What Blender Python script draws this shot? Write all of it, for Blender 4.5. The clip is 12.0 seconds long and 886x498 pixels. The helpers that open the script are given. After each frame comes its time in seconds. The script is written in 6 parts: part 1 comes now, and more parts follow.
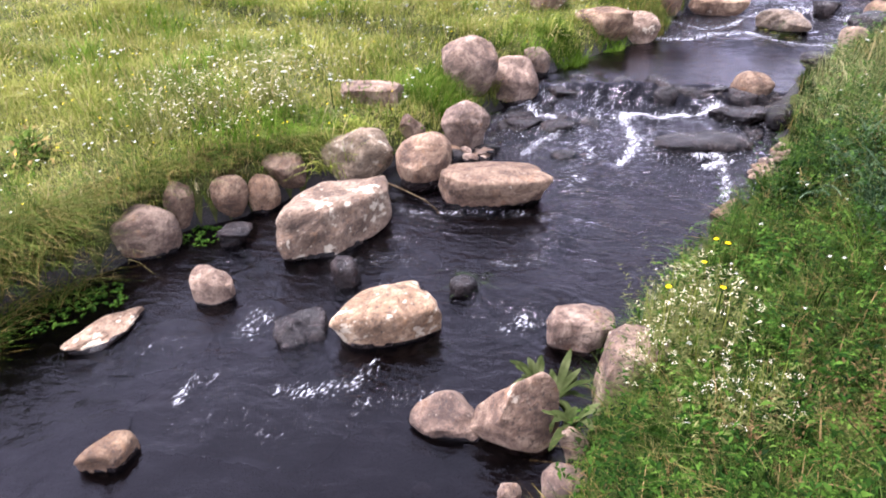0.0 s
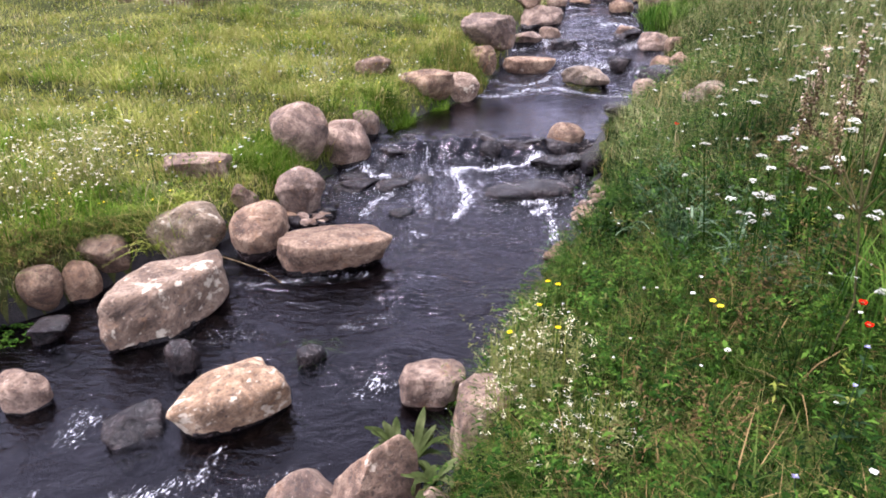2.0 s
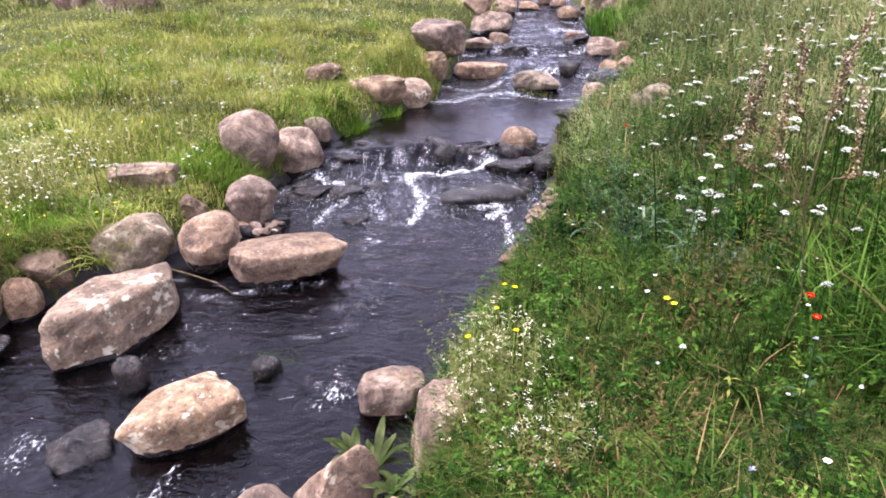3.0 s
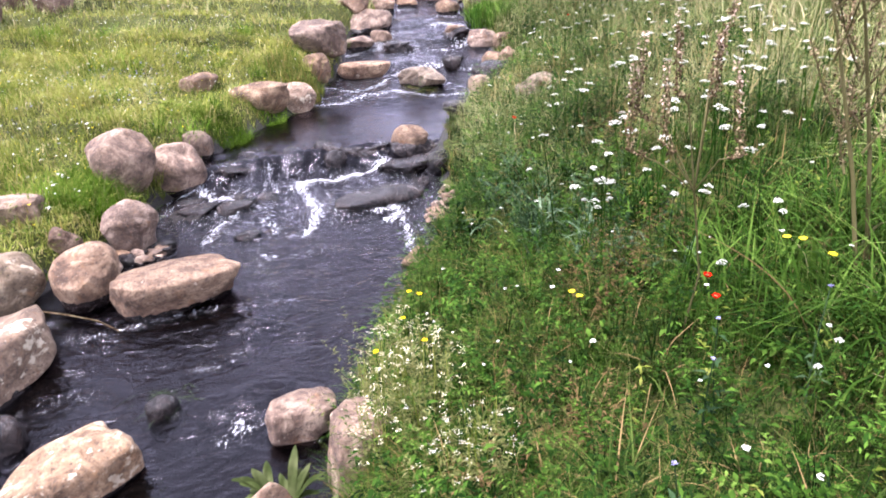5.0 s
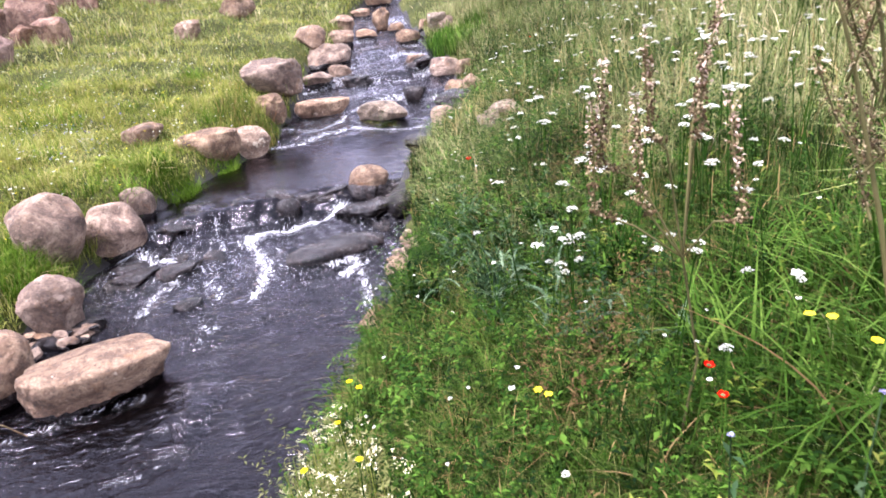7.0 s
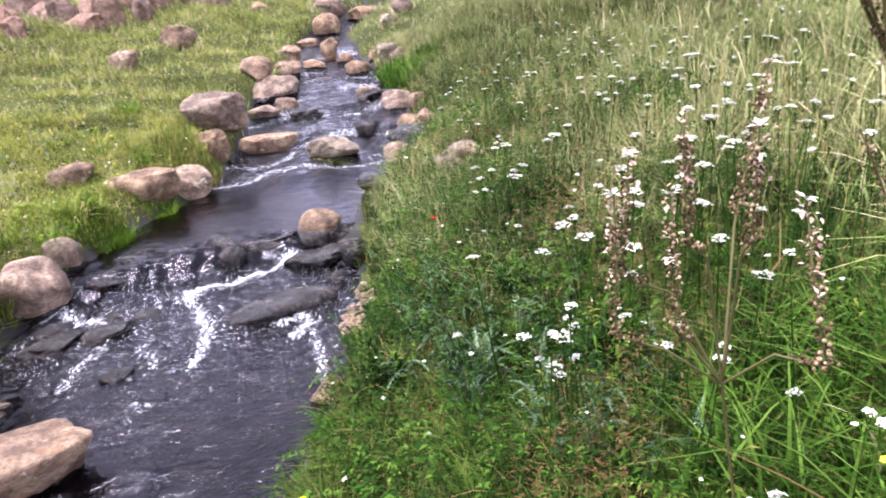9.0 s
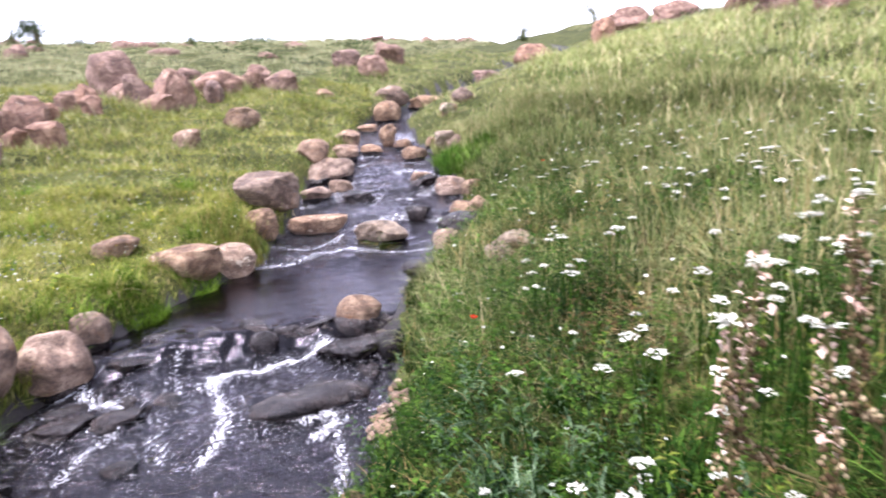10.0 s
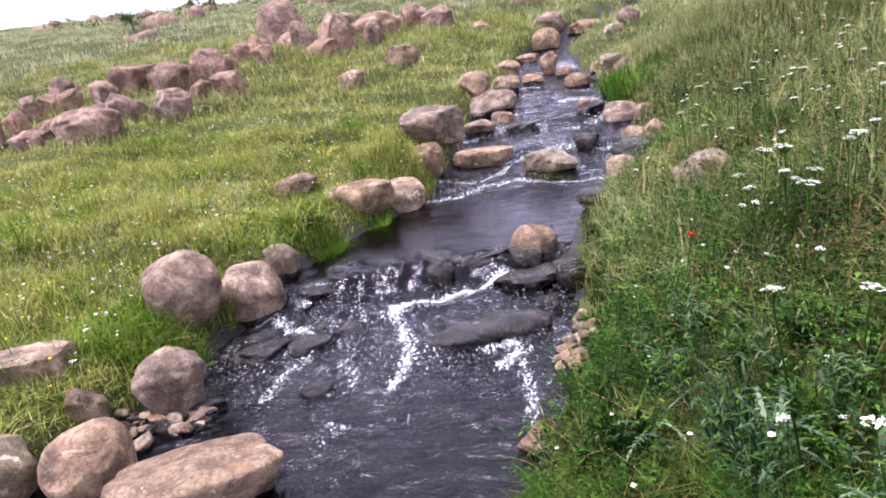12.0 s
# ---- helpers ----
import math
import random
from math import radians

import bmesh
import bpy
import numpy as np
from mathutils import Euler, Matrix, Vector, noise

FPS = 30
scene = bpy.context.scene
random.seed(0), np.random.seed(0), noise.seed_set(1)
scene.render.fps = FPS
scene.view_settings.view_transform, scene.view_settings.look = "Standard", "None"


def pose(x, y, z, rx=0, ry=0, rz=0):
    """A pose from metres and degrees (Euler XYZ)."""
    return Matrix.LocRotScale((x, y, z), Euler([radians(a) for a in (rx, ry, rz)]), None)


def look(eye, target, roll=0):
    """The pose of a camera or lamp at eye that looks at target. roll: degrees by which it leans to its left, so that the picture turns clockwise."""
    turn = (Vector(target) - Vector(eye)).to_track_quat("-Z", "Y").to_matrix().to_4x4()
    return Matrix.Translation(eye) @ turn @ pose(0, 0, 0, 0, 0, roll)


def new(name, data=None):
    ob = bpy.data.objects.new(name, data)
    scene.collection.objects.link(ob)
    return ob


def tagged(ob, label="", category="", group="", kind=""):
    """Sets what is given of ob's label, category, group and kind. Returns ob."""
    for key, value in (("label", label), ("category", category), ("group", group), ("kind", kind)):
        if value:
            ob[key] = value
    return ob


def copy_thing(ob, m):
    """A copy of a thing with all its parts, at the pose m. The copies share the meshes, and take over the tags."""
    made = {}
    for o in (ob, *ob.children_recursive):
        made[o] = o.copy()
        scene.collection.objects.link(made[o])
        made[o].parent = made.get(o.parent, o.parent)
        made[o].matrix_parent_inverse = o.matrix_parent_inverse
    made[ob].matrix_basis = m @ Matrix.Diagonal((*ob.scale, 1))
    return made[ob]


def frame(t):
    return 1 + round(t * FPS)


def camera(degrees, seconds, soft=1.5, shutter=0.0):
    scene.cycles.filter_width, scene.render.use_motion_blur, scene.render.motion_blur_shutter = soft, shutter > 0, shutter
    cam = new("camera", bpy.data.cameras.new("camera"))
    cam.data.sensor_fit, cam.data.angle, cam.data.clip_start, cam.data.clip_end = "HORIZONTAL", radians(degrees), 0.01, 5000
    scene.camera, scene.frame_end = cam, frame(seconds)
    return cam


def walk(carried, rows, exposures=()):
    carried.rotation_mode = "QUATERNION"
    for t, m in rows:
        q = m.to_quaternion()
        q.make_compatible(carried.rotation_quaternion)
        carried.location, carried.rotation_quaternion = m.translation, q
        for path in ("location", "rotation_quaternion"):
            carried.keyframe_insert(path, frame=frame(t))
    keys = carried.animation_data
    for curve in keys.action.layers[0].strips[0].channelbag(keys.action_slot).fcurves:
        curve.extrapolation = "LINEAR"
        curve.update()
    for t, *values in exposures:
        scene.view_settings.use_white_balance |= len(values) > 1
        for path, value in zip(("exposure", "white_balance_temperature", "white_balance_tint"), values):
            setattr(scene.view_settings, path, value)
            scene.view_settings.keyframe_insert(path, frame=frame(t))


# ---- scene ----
# ---- the camera and its walk ----
cam = camera(66.5, 12.0, 1.8, 0.25)
PATH = [
    (0, (0.078, 0.131, 1.811), (-0.619, 1.737, 0.845), -1.6),
    (0.5, (0.09, 0.122, 1.826), (-0.513, 1.826, 0.972), -1.7),
    (1, (0.097, 0.161, 1.809), (-0.345, 1.936, 1.0), -0.6),
    (1.5, (0.102, 0.15, 1.815), (-0.263, 1.931, 0.98), -0.6),
    (2, (0.112, 0.163, 1.816), (-0.182, 1.962, 0.995), -1.2),
    (2.5, (0.115, 0.167, 1.817), (-0.121, 1.98, 1.007), -1.5),
    (2.7, (0.115, 0.171, 1.808), (-0.094, 1.992, 1.008), -1.3),
    (4.3, (0.099, 0.233, 1.796), (0.074, 2.037, 0.931), -2.4),
    (4.5, (0.098, 0.233, 1.797), (0.096, 2.045, 0.95), -2.8),
    (5, (0.13, 0.289, 1.799), (0.245, 2.107, 0.975), -3.3),
    (5.5, (0.178, 0.383, 1.802), (0.252, 2.239, 1.059), -5.6),
    (6, (0.237, 0.483, 1.784), (0.273, 2.333, 1.025), -4.7),
    (6.5, (0.295, 0.584, 1.778), (0.301, 2.408, 0.958), -7.0),
    (7, (0.324, 0.74, 1.759), (0.486, 2.582, 0.999), -6.8),
    (7.2, (0.313, 0.827, 1.755), (0.475, 2.667, 0.986), -6.8),
    (8.8, (0.348, 1.085, 1.815), (0.575, 2.96, 1.159), -7.3),
    (9, (0.332, 1.1, 1.813), (0.647, 2.943, 1.102), -6.1),
    (9.5, (0.379, 1.221, 1.769), (0.823, 3.074, 1.163), -7.7),
    (10, (0.431, 1.44, 1.736), (0.625, 3.379, 1.283), -4.4),
    (10.5, (0.442, 1.587, 1.692), (0.297, 3.516, 1.186), -8.0),
    (11, (0.369, 1.628, 1.652), (0.218, 3.506, 0.981), -8.4),
    (11.5, (0.357, 1.61, 1.654), (0.005, 3.496, 1.092), -9.4),
    (12, (0.269, 1.581, 1.638), (-0.002, 3.478, 1.066), -9.0),
]
EXPOSURES = [
    (0.0, 2.06, 5800, 25),
    (0.5, 2.2, 5800, 25),
    (1.0, 1.80, 5800, 25),
    (2.0, 1.80, 5800, 25),
    (2.5, 1.90, 5800, 25),
    (4.5, 2.20, 5800, 25),
    (5.0, 2.25, 5800, 25),
    (7.0, 2.30, 5800, 25),
    (9.0, 2.10, 5800, 25),
    (9.5, 2.05, 5800, 25),
    (10.0, 2.08, 5800, 25),
    (10.5, 1.15, 5800, 25),
    (11.0, 1.95, 5800, 25),
    (11.5, 2.15, 5800, 25),
    (12.0, 1.85, 5800, 25),
]
walk(cam, [(t, look(eye, target, roll)) for t, eye, target, roll in PATH], EXPOSURES)
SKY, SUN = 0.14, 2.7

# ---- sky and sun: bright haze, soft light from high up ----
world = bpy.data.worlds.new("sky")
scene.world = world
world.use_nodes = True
wn = world.node_tree
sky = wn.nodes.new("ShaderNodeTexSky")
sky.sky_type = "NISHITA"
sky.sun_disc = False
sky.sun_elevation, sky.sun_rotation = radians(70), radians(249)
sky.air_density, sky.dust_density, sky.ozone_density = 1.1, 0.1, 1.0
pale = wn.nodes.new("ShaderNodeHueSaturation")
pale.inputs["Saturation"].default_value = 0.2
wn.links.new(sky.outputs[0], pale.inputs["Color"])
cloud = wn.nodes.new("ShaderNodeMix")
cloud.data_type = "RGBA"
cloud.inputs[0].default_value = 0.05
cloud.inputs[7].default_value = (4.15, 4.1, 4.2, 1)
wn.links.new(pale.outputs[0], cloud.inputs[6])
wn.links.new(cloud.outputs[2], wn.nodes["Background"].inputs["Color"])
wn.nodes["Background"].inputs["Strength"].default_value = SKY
sun = new("sun", bpy.data.lights.new("sun", "SUN"))
sun.data.energy, sun.data.angle, sun.data.color = SUN, radians(20), (1.0, 0.95, 0.88)
sun.matrix_world = look((0, 0, 0), (0.32, 0.12, -0.94))


# ---- materials ----
def material(name):
    m = bpy.data.materials.new(name)
    m.use_nodes = True
    nt = m.node_tree
    return m, nt, nt.nodes["Principled BSDF"]


def node(nt, kind, links=None, **values):
    n = nt.nodes.new(kind)
    for key, value in values.items():
        n.inputs[key].default_value = value
    for key, source in (links or {}).items():
        nt.links.new(source, n.inputs[key])
    return n


def ramp(nt, source, stops):
    n = nt.nodes.new("ShaderNodeValToRGB")
    while len(n.color_ramp.elements) < len(stops):
        n.color_ramp.elements.new(0.5)
    for e, (p, c) in zip(n.color_ramp.elements, stops):
        e.position, e.color = p, (*c, 1) if len(c) == 3 else c
    nt.links.new(source, n.inputs[0])
    return n.outputs[0]


def mixed(nt, fac, a, b):
    n = nt.nodes.new("ShaderNodeMix")
    n.data_type = "RGBA"
    for i, v in ((0, fac), (6, a), (7, b)):
        if hasattr(v, "links"):
            nt.links.new(v, n.inputs[i])
        else:
            n.inputs[i].default_value = v if i == 0 else (*v, 1)
    return n.outputs[2]


def stone_material(name, low, mid, high, lichen=None, cover=0.6, rough=0.85, dark=(0.05, 0.04, 0.035), bump=0.75, moss=0.0, shine=0.35):
    """Weathered stone: blotches, grain, dark pits and pale lichen in its own patches."""
    m, nt, bsdf = material(name)
    tex = nt.nodes.new("ShaderNodeTexCoord")
    info = nt.nodes.new("ShaderNodeObjectInfo")
    move = nt.nodes.new("ShaderNodeVectorMath")
    move.operation = "MULTIPLY_ADD"
    nt.links.new(info.outputs["Random"], move.inputs[0])
    move.inputs[1].default_value = (31, 17, 23)
    nt.links.new(tex.outputs["Object"], move.inputs[2])
    at = move.outputs[0]
    blotch = node(nt, "ShaderNodeTexNoise", {"Vector": at}, Scale=6.5, Detail=10.0, Roughness=0.72, Distortion=0.5)
    grain = node(nt, "ShaderNodeTexNoise", {"Vector": at}, Scale=60.0, Detail=5.0, Roughness=0.75)
    pits = node(nt, "ShaderNodeTexVoronoi", {"Vector": at}, Scale=38.0)
    base = ramp(nt, blotch.outputs[0], [(0.36, low), (0.5, mid), (0.62, high)])
    tint = node(nt, "ShaderNodeHueSaturation", {"Color": base})
    vary = node(nt, "ShaderNodeMapRange", {"Value": info.outputs["Random"]})
    vary.inputs["To Min"].default_value, vary.inputs["To Max"].default_value = 0.7, 1.22
    nt.links.new(vary.outputs[0], tint.inputs["Value"])
    more = node(nt, "ShaderNodeMath", {0: info.outputs["Random"]})
    more.operation, more.inputs[1].default_value = "MULTIPLY", 7.3
    rest = node(nt, "ShaderNodeMath", {0: more.outputs[0]})
    rest.operation = "FRACT"
    for key, low_end, high_end in (("Saturation", 0.85, 1.15), ("Hue", 0.496, 0.502)):
        span = node(nt, "ShaderNodeMapRange", {"Value": rest.outputs[0]})
        span.inputs["To Min"].default_value, span.inputs["To Max"].default_value = low_end, high_end
        nt.links.new(span.outputs[0], tint.inputs[key])
    streak = node(nt, "ShaderNodeTexNoise", {"Vector": at}, Scale=2.2, Detail=10.0, Roughness=0.8, Distortion=1.2)
    speck = ramp(nt, grain.outputs[0], [(0.36, (0.85, 0.85, 0.85)), (0.45, (0.12, 0.12, 0.12)), (0.55, (0, 0, 0))])
    col = mixed(nt, speck, tint.outputs[0], dark)
    flake = node(nt, "ShaderNodeTexNoise", {"Vector": at}, Scale=19.0, Detail=9.0, Roughness=0.75, Distortion=0.7)
    col = mixed(nt, ramp(nt, flake.outputs[0], [(0.36, (0.7, 0.7, 0.7)), (0.46, (0, 0, 0))]), col, low)
    col = mixed(nt, ramp(nt, flake.outputs[0], [(0.56, (0, 0, 0)), (0.66, (0.55, 0.55, 0.55))]), col, high)
    col = mixed(nt, ramp(nt, streak.outputs[0], [(0.34, (0.6, 0.6, 0.6)), (0.47, (0, 0, 0))]), col, low)
    if lichen:
        # crusts: ragged blobs a few centimetres wide, thick in places, with fine crumbs between
        warp = node(nt, "ShaderNodeTexNoise", {"Vector": at}, Scale=34.0, Detail=4.0, Roughness=0.7)
        bent = nt.nodes.new("ShaderNodeMix")
        bent.data_type = "VECTOR"
        bent.inputs[0].default_value = 0.07
        nt.links.new(at, bent.inputs[4])
        nt.links.new(warp.outputs["Color"], bent.inputs[5])
        blob = node(nt, "ShaderNodeTexVoronoi", {"Vector": bent.outputs[1]}, Scale=21.0)
        where = node(nt, "ShaderNodeTexNoise", {"Vector": at}, Scale=5.0, Detail=4.0, Roughness=0.6, Distortion=0.6)
        size = node(nt, "ShaderNodeMapRange", {"Value": where.outputs[0]})
        for i, value in enumerate((cover - 0.06, cover + 0.22, 0.08, 0.54), 1):
            size.inputs[i].default_value = value
        fray = node(nt, "ShaderNodeTexNoise", {"Vector": at}, Scale=24.0, Detail=7.0, Roughness=0.68)
        rim = node(nt, "ShaderNodeMix", {2: blob.outputs["Distance"], 3: fray.outputs[0]}, Factor=0.62)
        gap = node(nt, "ShaderNodeMath", {0: size.outputs[0], 1: rim.outputs[0]})
        gap.operation = "SUBTRACT"
        mask = ramp(nt, gap.outputs[0], [(0.0, (0, 0, 0)), (0.07, (0.62, 0.62, 0.62)), (0.3, (0.85, 0.85, 0.85))])
        col = mixed(nt, mask, col, lichen)
        crumb = node(nt, "ShaderNodeTexNoise", {"Vector": at}, Scale=85.0, Detail=3.0, Roughness=0.6)
        col = mixed(nt, ramp(nt, crumb.outputs[0], [(0.63, (0, 0, 0)), (0.72, (0.32, 0.32, 0.32))]), col, lichen)
        rusty = node(nt, "ShaderNodeTexNoise", {"Vector": at}, Scale=7.0, Detail=6.0, Roughness=0.75, Distortion=0.8)
        col = mixed(nt, ramp(nt, rusty.outputs[0], [(0.57, (0, 0, 0)), (0.72, (0.55, 0.55, 0.55))]), col, (0.34, 0.17, 0.07))
    if moss:
        green = node(nt, "ShaderNodeTexNoise", {"Vector": at}, Scale=5.0, Detail=6.0, Roughness=0.7)
        mask = ramp(nt, green.outputs[0], [(moss, (0, 0, 0)), (moss + 0.08, (1, 1, 1))])
        col = mixed(nt, mask, col, (0.045, 0.06, 0.012))
    nt.links.new(col, bsdf.inputs["Base Color"])
    r = ramp(nt, blotch.outputs[0], [(0.3, (rough - 0.12,) * 3), (0.7, (min(1, rough + 0.08),) * 3)])
    nt.links.new(r, bsdf.inputs["Roughness"])
    bsdf.inputs["Specular IOR Level"].default_value = shine
    hgt = node(nt, "ShaderNodeMath", {0: blotch.outputs[0], 1: grain.outputs[0]})
    hgt2 = nt.nodes.new("ShaderNodeMath")
    hgt2.operation = "MULTIPLY_ADD"
    nt.links.new(pits.outputs["Distance"], hgt2.inputs[0])
    hgt2.inputs[1].default_value = 0.2
    nt.links.new(hgt.outputs[0], hgt2.inputs[2])
    b = node(nt, "ShaderNodeBump", {"Height": hgt2.outputs[0]}, Strength=bump, Distance=0.03)
    nt.links.new(b.outputs[0], bsdf.inputs["Normal"])
    return m


TAN = stone_material("tan_stone", (0.066, 0.039, 0.026), (0.205, 0.129, 0.084), (0.42, 0.297, 0.2), (0.62, 0.51, 0.385), 0.52, bump=0.7)
LICHEN = stone_material("lichened_stone", (0.1, 0.063, 0.04), (0.3, 0.198, 0.128), (0.52, 0.38, 0.26), (0.76, 0.66, 0.49), 0.39, bump=0.7)
GREY = stone_material("grey_lichened_stone", (0.075, 0.053, 0.034), (0.215, 0.155, 0.1), (0.41, 0.32, 0.225), (0.64, 0.56, 0.42), 0.41, moss=0.6, bump=0.8)
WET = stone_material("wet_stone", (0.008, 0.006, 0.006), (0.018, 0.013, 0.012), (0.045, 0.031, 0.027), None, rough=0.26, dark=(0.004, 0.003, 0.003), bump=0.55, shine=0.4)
WEEDY = stone_material("weedy_stone", (0.06, 0.042, 0.028), (0.19, 0.135, 0.088), (0.37, 0.28, 0.19), None, rough=0.55, moss=0.58)
FIELD = stone_material("field_stone", (0.07, 0.036, 0.026), (0.2, 0.114, 0.08), (0.38, 0.25, 0.18), (0.54, 0.45, 0.36), 0.51, bump=0.8)


def leaf_material(name, dark, mid, light, dry=None, share=0.9, scale=0.9, through_light=0.22, rough=0.65):
    """Blades and leaves: each one its own shade, with patches of tone over the ground."""
    m, nt, bsdf = material(name)
    geo = nt.nodes.new("ShaderNodeNewGeometry")
    patch = node(nt, "ShaderNodeTexNoise", {"Vector": geo.outputs["Position"]}, Scale=scale, Detail=3.0)
    both = nt.nodes.new("ShaderNodeMath")
    both.operation = "MULTIPLY_ADD"
    nt.links.new(geo.outputs["Random Per Island"], both.inputs[0])
    both.inputs[1].default_value = 0.55
    half = node(nt, "ShaderNodeMath", {0: patch.outputs[0]})
    half.operation = "MULTIPLY_ADD"
    half.inputs[1].default_value, half.inputs[2].default_value = 1.1, -0.33
    nt.links.new(half.outputs[0], both.inputs[2])
    col = ramp(nt, both.outputs[0], [(0.15, dark), (0.5, mid), (0.85, light)])
    if dry:
        stir = node(nt, "ShaderNodeMath", {0: geo.outputs["Random Per Island"]})
        stir.operation = "MULTIPLY"
        stir.inputs[1].default_value = 37.7
        frac = node(nt, "ShaderNodeMath", {0: stir.outputs[0]})
        frac.operation = "FRACT"
        mask = ramp(nt, frac.outputs[0], [(share, (0, 0, 0)), (share + 0.02, (1, 1, 1))])
        col = mixed(nt, mask, col, dry)
    info = nt.nodes.new("ShaderNodeObjectInfo")
    own = node(nt, "ShaderNodeMapRange", {"Value": info.outputs["Random"]})
    own.inputs["To Min"].default_value, own.inputs["To Max"].default_value = 0.65, 1.2
    each = node(nt, "ShaderNodeHueSaturation", {"Color": col, "Value": own.outputs[0]}, Saturation=1.08)
    col = each.outputs[0]
    nt.links.new(col, bsdf.inputs["Base Color"])
    bsdf.inputs["Roughness"].default_value = rough
    bsdf.inputs["Specular IOR Level"].default_value = 0.03
    back = node(nt, "ShaderNodeBsdfTranslucent", {"Color": col})
    mix = node(nt, "ShaderNodeMixShader", {1: bsdf.outputs[0], 2: back.outputs[0]}, Fac=through_light)
    nt.links.new(mix.outputs[0], nt.nodes["Material Output"].inputs["Surface"])
    return m


MEADOW = leaf_material("meadow_grass", (0.1, 0.135, 0.026), (0.245, 0.265, 0.062), (0.43, 0.42, 0.145), (0.46, 0.385, 0.185), 0.86, 1.4)
# near-black low tones paint the shade between the bank's blades into their colour
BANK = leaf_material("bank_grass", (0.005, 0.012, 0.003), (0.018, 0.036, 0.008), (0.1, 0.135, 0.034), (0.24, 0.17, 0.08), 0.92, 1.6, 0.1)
RISE = leaf_material("rise_grass", (0.1, 0.135, 0.045), (0.22, 0.25, 0.092), (0.41, 0.41, 0.2), (0.5, 0.42, 0.25), 0.84, 0.9)
# darkest herb green: shade of the bank's gaps painted into the leaves
SHADEHERB = leaf_material("shaded_herb_leaf", (0.004, 0.011, 0.003), (0.012, 0.028, 0.006), (0.06, 0.1, 0.02), None, scale=3.0, through_light=0.1)
EDGE = leaf_material("edge_grass", (0.03, 0.06, 0.012), (0.085, 0.125, 0.025), (0.2, 0.22, 0.06), (0.3, 0.22, 0.09), 0.8, 2.0)
# herb green lowered too, with the bank's shade in its dark and middle tones
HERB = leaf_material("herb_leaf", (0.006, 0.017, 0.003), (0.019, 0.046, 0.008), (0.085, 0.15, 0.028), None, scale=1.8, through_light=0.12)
THISTLE = leaf_material("thistle_leaf", (0.03, 0.052, 0.028), (0.07, 0.106, 0.058), (0.21, 0.27, 0.17), None, scale=9.0)
SAGE = leaf_material("silvery_leaf", (0.01, 0.024, 0.01), (0.028, 0.054, 0.023), (0.11, 0.155, 0.078), None, scale=3.0)
LEAFGREEN = leaf_material("fresh_leaf", (0.015, 0.04, 0.006), (0.045, 0.092, 0.015), (0.15, 0.225, 0.05), None, scale=2.4, through_light=0.18)
VIVID = leaf_material("vivid_grass", (0.04, 0.085, 0.01), (0.1, 0.175, 0.024), (0.21, 0.29, 0.06), None, scale=2.4, through_light=0.25)
DOCK = leaf_material("dock_leaf", (0.018, 0.028, 0.008), (0.046, 0.06, 0.02), (0.13, 0.145, 0.065), None, scale=14.0)
BUSHLIME = leaf_material("pale_bush_leaf", (0.08, 0.095, 0.03), (0.15, 0.158, 0.055), (0.27, 0.262, 0.11), None, scale=2.0)
LIME = leaf_material("yellow_green_leaf", (0.06, 0.09, 0.015), (0.13, 0.16, 0.03), (0.25, 0.26, 0.07), None, scale=2.0)
DRYMIX = leaf_material("drying_grass", (0.03, 0.042, 0.012), (0.075, 0.085, 0.026), (0.19, 0.18, 0.07), (0.2, 0.13, 0.06), 0.75, 2.2)
STRAW = leaf_material("straw", (0.17, 0.135, 0.055), (0.26, 0.21, 0.095), (0.38, 0.32, 0.16), None, scale=2.0)
RUST = leaf_material("dry_rust_leaf", (0.055, 0.036, 0.018), (0.11, 0.07, 0.033), (0.2, 0.135, 0.065), None, scale=2.0)
# distance haze is mixed into this colour: paler and greyer than the grass itself
HAZEGRASS = leaf_material("hazed_far_grass", (0.22, 0.23, 0.125), (0.33, 0.335, 0.185), (0.45, 0.44, 0.265), (0.37, 0.32, 0.2), 0.85, 0.25)
WHITE = leaf_material("white_petal", (0.46, 0.46, 0.36), (0.6, 0.59, 0.5), (0.8, 0.79, 0.73), None, through_light=0.2)
CREAM = leaf_material("cream_petal", (0.6, 0.53, 0.32), (0.73, 0.67, 0.46), (0.84, 0.8, 0.64), None, through_light=0.2)
PINK = leaf_material("pink_petal", (0.42, 0.28, 0.22), (0.58, 0.43, 0.35), (0.76, 0.65, 0.56), None, through_light=0.2)
YELLOW = leaf_material("yellow_petal", (0.75, 0.55, 0.04), (0.82, 0.66, 0.06), (0.85, 0.75, 0.15), None, through_light=0.2)
RED = leaf_material("poppy_petal", (0.5, 0.01, 0.008), (0.66, 0.016, 0.012), (0.72, 0.03, 0.02), None, through_light=0.25)
BLUE = leaf_material("blue_petal", (0.2, 0.18, 0.34), (0.3, 0.28, 0.46), (0.44, 0.42, 0.58), None, through_light=0.2)
POD = leaf_material("seed_pod", (0.04, 0.026, 0.015), (0.11, 0.075, 0.042), (0.42, 0.33, 0.21), None, scale=40.0, through_light=0.1)
STALK = leaf_material("dark_stalk", (0.05, 0.045, 0.02), (0.09, 0.08, 0.035), (0.14, 0.12, 0.06), None, scale=8.0, through_light=0.0)
BUSH = leaf_material("shrub_leaf", (0.02, 0.035, 0.014), (0.04, 0.06, 0.022), (0.07, 0.09, 0.035), None, scale=0.5)


